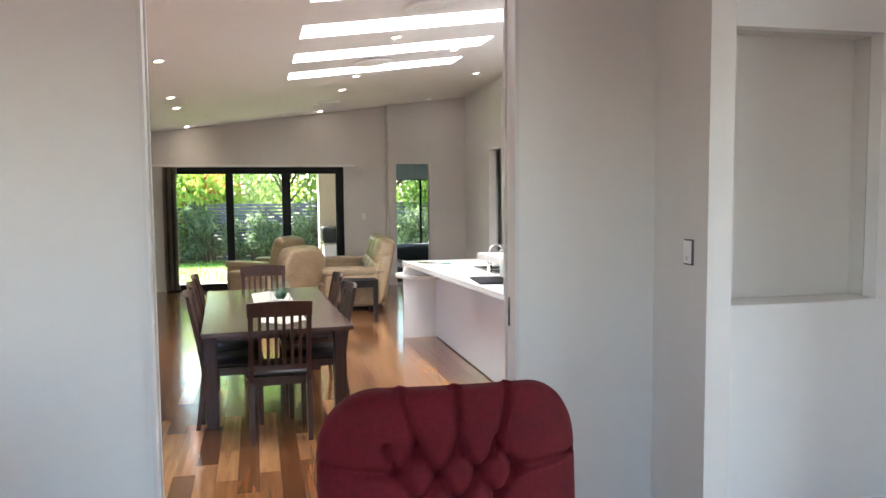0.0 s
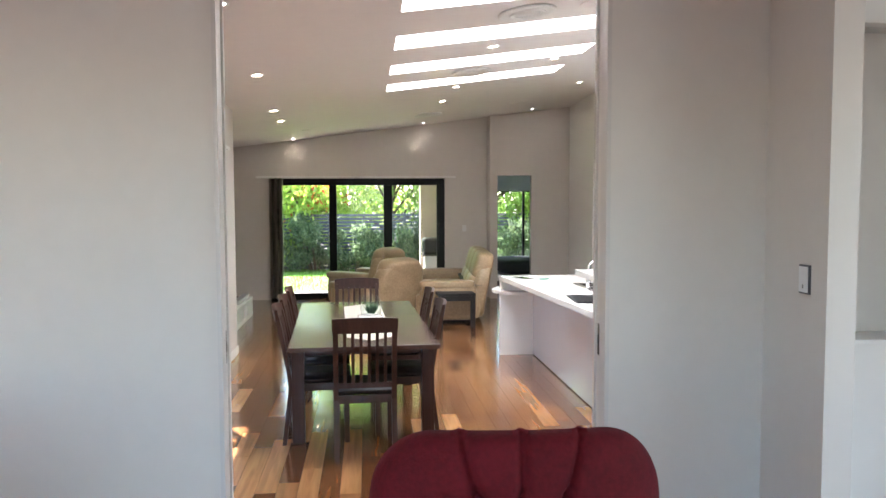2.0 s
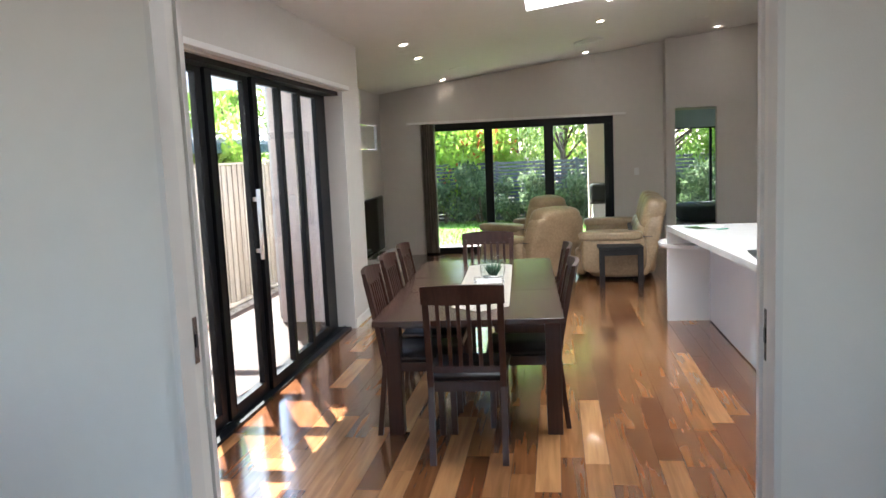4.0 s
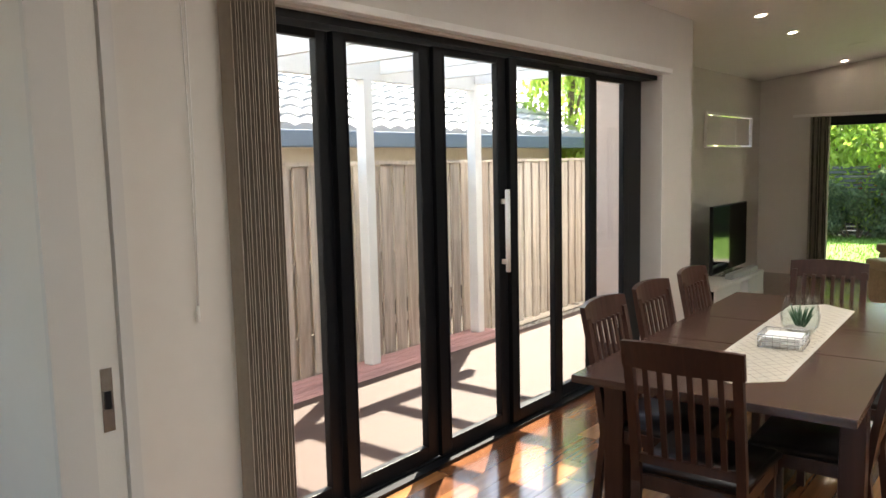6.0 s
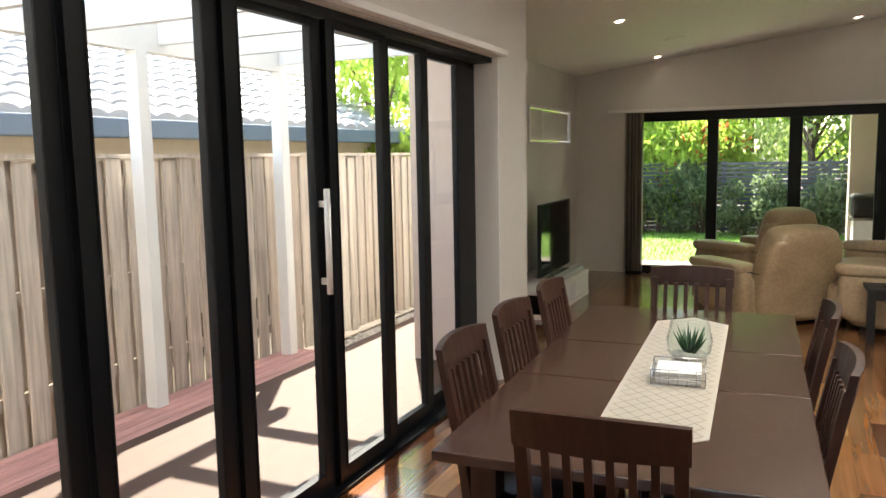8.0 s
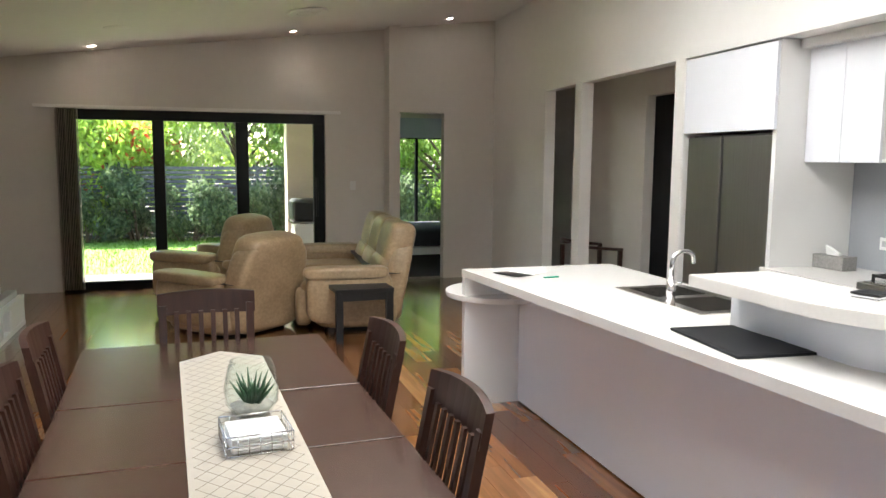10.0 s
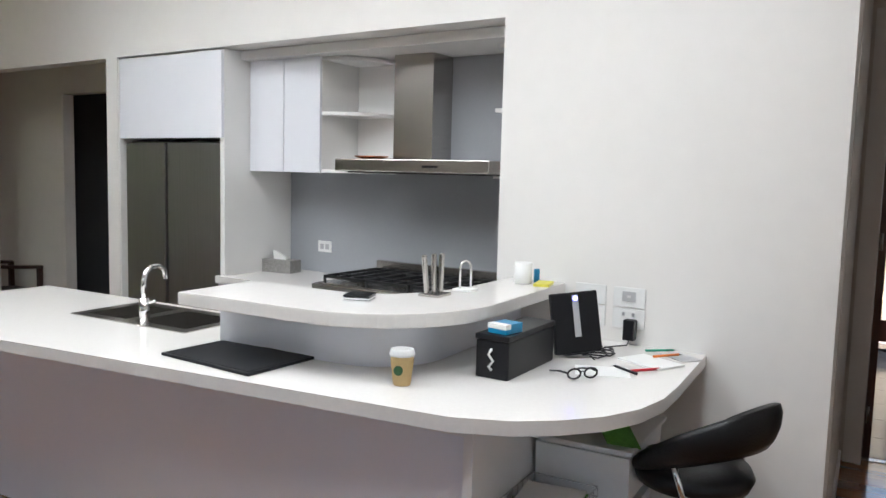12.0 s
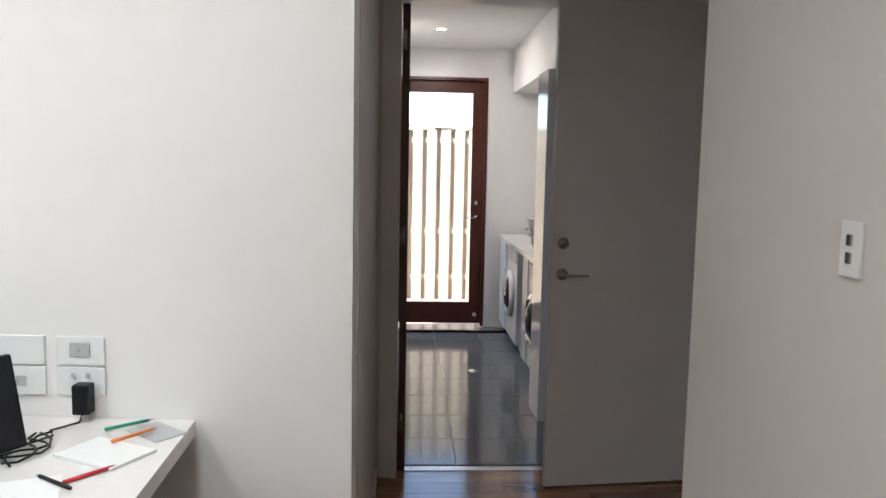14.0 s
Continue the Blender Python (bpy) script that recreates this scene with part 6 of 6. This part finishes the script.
glazed_frame("window_entry", pose(3.45, -9.5, 0.2, 0, 0, 90), 2.5, 2.4, [(0.05, 1.2), (1.27, 2.45)], 0.05, 0.07, "unseen white-framed entry window, added for light", M_TRIM)
# fill lamps added at these windows to brighten the front-room walls
area("front_fill_light", (-2.1, -10.1, 1.45), (0, 1, 0), 2.9, 2.0, LOUNGE_W * 0.2, (0.95, 1.0, 0.97))
area("side_fill_light", (-4.5, -8.4, 1.4), (1, 0, 0), 2.2, 2.1, LOUNGE_W * 0.08, (1.0, 0.93, 0.92))
area("entry_fill_light", (3.3, -8.25, 1.4), (-1, 0, 0), 2.3, 2.3, LOUNGE_W * 4.0, (0.93, 1.0, 0.96))

# ---------------------------------------------------------------- outside
solid("ground", boxes((-400, 400, -400, 400, -0.5, -0.20)), M_SOIL, "bare garden ground reaching to the horizon", "ground", "structure")
solid("lawn", boxes((-14, 9, 6.9, 12.0, -0.20, -0.07)), M_GRASS, "bright mown lawn behind the house", "lawn", "structure")
solid("patio", boxes((-4.1, 0.9, 5.51, 6.9, -0.20, -0.05)), M_PAVE, "pale concrete patio", "patio", "structure")
rng = random.Random(11)
def blades(name, x0, x1, y0, y1, z, count, h, material, label):
    vs, fs = [], []
    for i in range(count):
        x, y, a, hh = rng.uniform(x0, x1), rng.uniform(y0, y1), rng.uniform(0, 6.28), h * rng.uniform(0.5, 1.2)
        dx, dy = 0.006 * math.cos(a), 0.006 * math.sin(a); k = len(vs)
        vs += [(x - dx, y - dy, z), (x + dx, y + dy, z), (x + rng.uniform(-0.02, 0.02), y + rng.uniform(-0.02, 0.02), z + hh)]
        fs.append((k, k + 1, k + 2))
    me = bpy.data.meshes.new(name); me.from_pydata(vs, [], fs); me.materials.append(material)
    tagged(new(name, me), label, "grass", kind="stuff")
blades("grass", -6, 2.5, 6.9, 12, -0.07, 14000, 0.06, M_TURF, "short bright lawn grass blades")
solid("patio_pier", boxes((-0.42, 0.45, 6.55, 6.9, -0.05, 2.5)), M_RENDER, "pinkish rendered patio pier", "pier", "structure")
solid("patio_roof", boxes((-4.4, 0.9, 5.51, 7.2, 2.46, 2.62)), M_PERGOLA, "white lined patio roof", "roof", "structure")
bq = thing("barbecue", pose(-0.20, 6.25, -0.05), "covered gas barbecue on a white cart", "barbecue")
part("cart", boxes((-0.18, 0.28, -0.25, 0.25, 0.05, 0.75)), M_WHITEPLASTIC, bq)
bm = bmesh.new(); box(bm, -0.22, 0.3, -0.3, 0.3, 0.78, 1.08, 0.08, seg=3); part("hood", bm, M_IRON, bq)
part("shelf", boxes((-0.22, 0.32, -0.3, 0.3, 0.75, 0.78)), M_STEEL, bq)
for y in (-0.2, 0.2):
    bm = bmesh.new(); rod(bm, (-0.1, y - 0.02, 0.05), (-0.1, y + 0.02, 0.05), 0.05, n=16); part("wheel", bm, M_BLACK, bq)

# horizontal slat fence behind the lawn
ff = thing("slat_fence", pose(0, 12.1, -0.2), "dark horizontal slat fence behind the shrubs", "fence")
me = mesh_of("slat", boxes((-13, 8, -0.01, 0.01, 0, 0.065)), M_SLATFENCE)
for k in range(16):
    s = part("slat", me, None, ff); s.location = (0, 0, 0.15 + 0.092 * k)
for k in range(11): part("post", boxes((-12.5 + 2 * k, -12.42 + 2 * k, 0.012, 0.08, 0, 1.62)), M_SLATFENCE, ff)

def leaves(name, material, parent, blobs, count, size, seed):
    """A crown of many small leaves scattered through lumpy clumps."""
    r = random.Random(seed); vs, fs = [], []
    for i in range(count):
        cx, cy, cz, R = blobs[r.randrange(len(blobs))]
        d = Vector((r.gauss(0, 1), r.gauss(0, 1), r.gauss(0, 1))).normalized() * R * r.uniform(0.15, 1.3) ** 0.6
        c = Vector((cx, cy, cz)) + d
        q = Euler((r.uniform(0, 6.28), r.uniform(0, 6.28), r.uniform(0, 6.28))).to_matrix()
        s = size * r.uniform(0.6, 1.35); k = len(vs)
        vs += [c + q @ Vector(p) for p in ((-s, 0, 0), (-0.2 * s, -0.42 * s, 0.1 * s), (s, 0, 0), (-0.2 * s, 0.42 * s, 0.1 * s))]
        fs.append((k, k + 1, k + 2, k + 3))
    me = bpy.data.meshes.new(name); me.from_pydata([tuple(v) for v in vs], [], fs); me.materials.append(material)
    ob = new(name, me); ob.parent = parent
    return ob


def tree(x, y, h, spread, material, seed, label, flowers=None, n=8000, size=0.085, base=-0.2):
    r = random.Random(seed)
    t = thing("tree", pose(x, y, base), label, "tree", "garden trees")
    bm = bmesh.new(); pipe(bm, [(0, 0, 0), (0.05, 0.03, h * 0.25), (-0.04, 0.05, h * 0.5), (0.05, 0, h * 0.8)], [0.12, 0.09, 0.06, 0.02], 8)
    blobs = []
    for k in range(20):
        a = r.uniform(0, 6.28); z = h * r.uniform(0.22, 1.0); d = spread * r.uniform(0.2, 1.0) * (1.15 - 0.5 * z / h)
        p = (d * math.cos(a), d * math.sin(a), z); blobs.append((*p, spread * r.uniform(0.22, 0.45)))
        pipe(bm, [(0, 0.03, z * 0.6), (p[0] * 0.5, p[1] * 0.5, z * 0.82), p], [0.045, 0.03, 0.01], 6)
    part("trunk", bm, M_BARK, t)
    leaves("crown", material, t, blobs, n, size, seed + 1)
    if flowers: leaves("flowers", flowers, t, blobs[:7], 420, 0.075, seed + 2)


def shrub(x, y, h, w, material, seed, label, base=-0.2):
    r = random.Random(seed); t = thing("shrub", pose(x, y, base), label, "shrub", "garden shrubs")
    blobs = [(r.uniform(-w, w) * 0.7, r.uniform(-0.25, 0.25), h * r.uniform(0.25, 0.85), w * r.uniform(0.25, 0.42)) for k in range(10)]
    bm = bmesh.new()
    for b in blobs: pipe(bm, [(b[0] * 0.2, 0, 0), (b[0] * 0.6, b[1] * 0.5, b[2] * 0.5), b[:3]], [0.02, 0.014, 0.005], 5)
    part("stems", bm, M_BARK, t); leaves("foliage", material, t, blobs, 3600, 0.055, seed + 1)


for i in range(11): shrub(-6.6 + i * 0.95, 11.5 + 0.2 * math.sin(i * 2.1), 1.25 + 0.45 * (i * 37 % 10) / 10, 0.75, M_LEAFDARK, 40 + i, "dense dark-leaved garden shrub before the fence")
tree(-7.0, 13.2, 4.2, 1.9, M_LEAFLIME, 3, "bright lime-green leafy garden tree")
tree(-4.7, 13.4, 3.6, 1.5, M_LEAFLIME, 5, "bright lime-green leafy garden tree")
tree(-3.2, 12.9, 2.7, 1.4, M_LEAFLIME, 6, "green garden tree with red-orange blooms", M_LEAFRED)
tree(-0.8, 13.5, 5.0, 2.3, M_LEAF, 8, "tall feathery green garden tree")
tree(1.8, 13.2, 5.2, 2.2, M_LEAF, 9, "tall feathery green garden tree")
tree(3.6, 11.3, 3.6, 1.6, M_LEAF, 12, "leafy green tree outside the bedroom", size=0.07)
shrub(2.6, 10.2, 1.5, 1.0, M_LEAFDARK, 71, "dark shrub outside the bedroom window")
shrub(3.6, 10.0, 1.3, 0.9, M_LEAF, 72, "green shrub outside the bedroom window")
tree(-10.5, 14.0, 4.6, 2.2, M_LEAF, 14, "leafy green garden tree")
tree(-7.6, 6.5, 4.0, 1.5, M_LEAFLIME, 15, "leafy tree beyond the side fence", n=5000)
tree(-5.8, 16.0, 6.0, 2.6, M_LEAF, 31, "tall green tree behind the garden")
tree(-2.2, 16.5, 6.5, 2.8, M_LEAFLIME, 32, "tall bright green tree behind the garden")
tree(1.0, 16.5, 6.5, 2.6, M_LEAF, 33, "tall green tree behind the garden")
tree(6.0, 14.5, 5.0, 2.4, M_LEAF, 16, "leafy green garden tree")

# side deck, pergola, fence and neighbour
dk = thing("deck", pose(0, 0, 0), "red-painted timber deck along the house", "deck", kind="structure")
me = mesh_of("deck_board", boxes((-0.0435, 0.0435, -3.2, 3.2, -0.02, 0.0), bevel=0.002), M_DECK)
for k in range(20):
    s = part("deck_board", me, None, dk); s.location = (-3.29 - 0.0945 * k, -2.95, -0.045)
part("joists", boxes((-5.14, -3.24, -6.1, -6.05, -0.2, -0.066), (-5.14, -3.24, 0.12, 0.17, -0.2, -0.066), (-5.14, -3.24, -3, -2.95, -0.2, -0.066)), M_DECK, dk)
vs, fs = [], []
for i in range(1500):
    x, y, s = rng.uniform(-5.1, -4.1), rng.uniform(0.3, 5.4), rng.uniform(0.012, 0.03); k = len(vs); z = -0.19 + s * 0.3
    vs += [(x - s, y, z), (x, y - s, z), (x + s, y, z), (x, y + s, z), (x, y, z + s)]; fs += [(k, k + 1, k + 4), (k + 1, k + 2, k + 4), (k + 2, k + 3, k + 4), (k + 3, k, k + 4)]
me = bpy.data.meshes.new("gravel"); me.from_pydata(vs, [], fs); me.materials.append(M_GRAVEL); tagged(new("gravel", me), "loose pale river pebbles along the fence", "gravel", kind="stuff")
solid("gravel_bed", boxes((-5.12, -3.99, 0.28, 5.4, -0.2, -0.186)), M_GRAVEL, "bed of pale river gravel along the fence", "gravel", "structure")
for y in (1.2, 2.0, 2.8): solid("stepping_stone", boxes((-4.75, -4.3, y, y + 0.5, -0.186, -0.14), bevel=0.01), M_PAVE, "square concrete stepping stone on the pebbles", "paver", group="stepping stones")
pg = thing("pergola", pose(0, 0, -0.045), "white-painted timber pergola over the deck", "pergola")
for y in (-4.6, -1.44, 0.07):
    bm = bmesh.new(); box(bm, -5.05, -4.95, y - 0.05, y + 0.05, 0, 2.375, 0.004); part("post", bm, M_PERGOLA, pg)
part("beam", boxes((-5.04, -4.96, -6.2, 0.4, 2.375, 2.60)), M_PERGOLA, pg)
part("ledger", boxes((-3.30, -3.24, -6.2, 0.2, 2.42, 2.62)), M_PERGOLA, pg)
for k in range(10): part("rafter", boxes((-4.958, -3.302, -5.9 + k * 0.66, -5.85 + k * 0.66, 2.43, 2.59)), M_PERGOLA, pg)
def fence(name, m, n, h, material, label, gap=0.165, back=True):
    t = thing(name, m, label, "fence")
    pm = mesh_of("paling", boxes((-0.009, 0.009, -0.062, 0.062, 0.02, h), bevel=0.002), material)
    for k in range(n):
        s = part("paling", pm, None, t); s.location = (0, k * gap, rng.uniform(-0.012, 0.012))
        if back:
            s = part("paling", pm, None, t); s.location = (-0.065, k * gap + gap / 2, rng.uniform(-0.012, 0.012))
    for z in (0.35, 0.95, h - 0.18): part("rail", boxes((-0.05, -0.012, -0.1, n * gap, z, z + 0.07)), material, t)
    part("capping", boxes((-0.085, 0.03, -0.1, n * gap, h + 0.012, h + 0.04)), material, t)
    return t
fence("side_fence", pose(-5.16, -6.0, -0.15), 76, 1.78, M_PALING, "weathered timber paling fence beside the deck")
fence("laundry_fence", pose(9.3, -7.4, -0.15), 26, 2.3, M_PALE, "pale pine paling fence outside the laundry", gap=0.18)
solid("laundry_path", boxes((7.35, 9.3, -8, -2.5, -0.2, -0.06)), M_PAVE, "pale paving outside the laundry door", "path", "structure")
nb = thing("neighbour_house", pose(-7.0, 0, -0.2), "neighbouring bungalow with a pale tiled roof", "house")
part("wall", boxes((-8, -0.55, -9, 9.2, 0, 2.15)), M_BRICKCREAM, nb)
part("gutter", boxes((-0.06, 0.09, -9.5, 9.6, 2.05, 2.24), bevel=0.02), M_GUTTER, nb)
part("eave", boxes((-0.55, -0.06, -9.4, 9.5, 2.15, 2.19)), M_BRICKCREAM, nb)
vs, fs = [], []
slope = math.tan(radians(23)); tw, tl = 0.30, 0.33
for r in range(13):
    for c in range(64):
        x0 = -r * tl * 0.92; y0 = -9.5 + c * tw; k = len(vs)
        if y0 > 9.5 - 0.9 * (-x0): continue
        for j in range(5):
            f = j / 4; hgt = 0.045 * math.sin(f * math.pi)
            for xx, zz in ((x0 + 0.03, 0.035), (x0 - tl * 0.92, 0.0)):
                vs.append((xx, y0 + f * tw, 2.26 - xx * slope + zz + hgt))
        for xx in (x0 + 0.03,):
            vs += [(xx, y0, 2.22 - xx * slope), (xx, y0 + tw, 2.22 - xx * slope)]
        for j in range(4): fs.append((k + 2 * j, k + 2 * j + 1, k + 2 * j + 3, k + 2 * j + 2))
        fs.append((k, k + 2, k + 4, k + 6, k + 8, k + 11, k + 10))
me = bpy.data.meshes.new("roof_tiles"); me.from_pydata(vs, [], fs); me.materials.append(M_ROOFTILE)
rt = new("roof_tiles", me); rt.parent = nb; tagged(rt, "rows of curved pale grey roof tiles", kind="stuff")
part("roof_deck", boxes((-4.6, -4.0, -9.5, 6, 3.4, 3.9)), M_ROOFTILE, nb)

# ---------------------------------------------------------------- floor pieces
PL, PW = 1.05, 0.128
fl = bpy.data.objects["floor"]
lens_ = (0.55, 0.8, 1.05, 1.3)
pm = {L: mesh_of("floor_board", boxes((0.0005, PW - 0.0012, 0.0006, L - 0.0012, -0.012, 0.0)), M_FLOOR) for L in lens_}
prng = random.Random(21); far_bm = []; made = 0
col = int((3.36 + 4.6) / PW) + 1
for c in range(col):
    x = -4.6 + c * PW; y = -10.2 - prng.random() * 0.9
    while y < 5.4:
        L = prng.choice(lens_)
        if y + L > -10.2 and not (x > 2.0 and y > -4.13) and not (x + PW < -3.1 and y + L > -5.2 and y < 0.4) and not (x + PW < -3.8 and y + L > -5.2):
            near = -1.1 < x < 1.2 and -5.3 < y < -3.2 or -2.9 < x < -0.1 and -5.6 < y < 1.2
            if near and made < 300:
                ob = new("floor_board", pm[L]); ob.parent = fl; ob.location = (x, y, 0); made += 1
            else: far_bm.append((x, y, L))
        y += L
vs, fs = [], []
for x, y, L in far_bm:
    k = len(vs); x0, x1, y0, y1 = x + 0.0005, x + PW - 0.0012, max(y + 0.0006, -10.19), min(y + L - 0.0012, 5.39 if x < 2.0 else -4.125)
    vs += [(x0, y0, 0), (x1, y0, 0), (x1, y1, 0), (x0, y1, 0), (x0, y0, -0.012), (x1, y0, -0.012), (x1, y1, -0.012), (x0, y1, -0.012)]
    fs += [(k, k + 1, k + 2, k + 3), (k, k + 4, k + 5, k + 1), (k + 1, k + 5, k + 6, k + 2), (k + 2, k + 6, k + 7, k + 3), (k + 3, k + 7, k + 4, k)]
me = bpy.data.meshes.new("floor_boards"); me.from_pydata(vs, [], fs); me.materials.append(M_FLOOR)
ob = new("floor_boards", me); ob.parent = fl; tagged(ob, "glossy mixed-tone timber strip flooring", kind="stuff")
ft = bpy.data.objects["floor_laundry"]
tm = mesh_of("floor_tile", boxes((0.002, 0.448, 0.002, 0.298 * 1.5 - 0.002, -0.011, 0.0)), M_TILE)
for i in range(9):
    for j in range(4):
        s = new("floor_tile", tm); s.parent = ft; s.location = (3.43 + 0.45 * i if i < 8 else 7.03 - 0.13, -5.92 + 0.449 * j, 0)
solid("threshold", boxes((3.37, 3.43, -5.1, -4.235, -0.005, 0.004)), M_STEEL, "slim metal threshold strip at the laundry", "threshold", "structure")
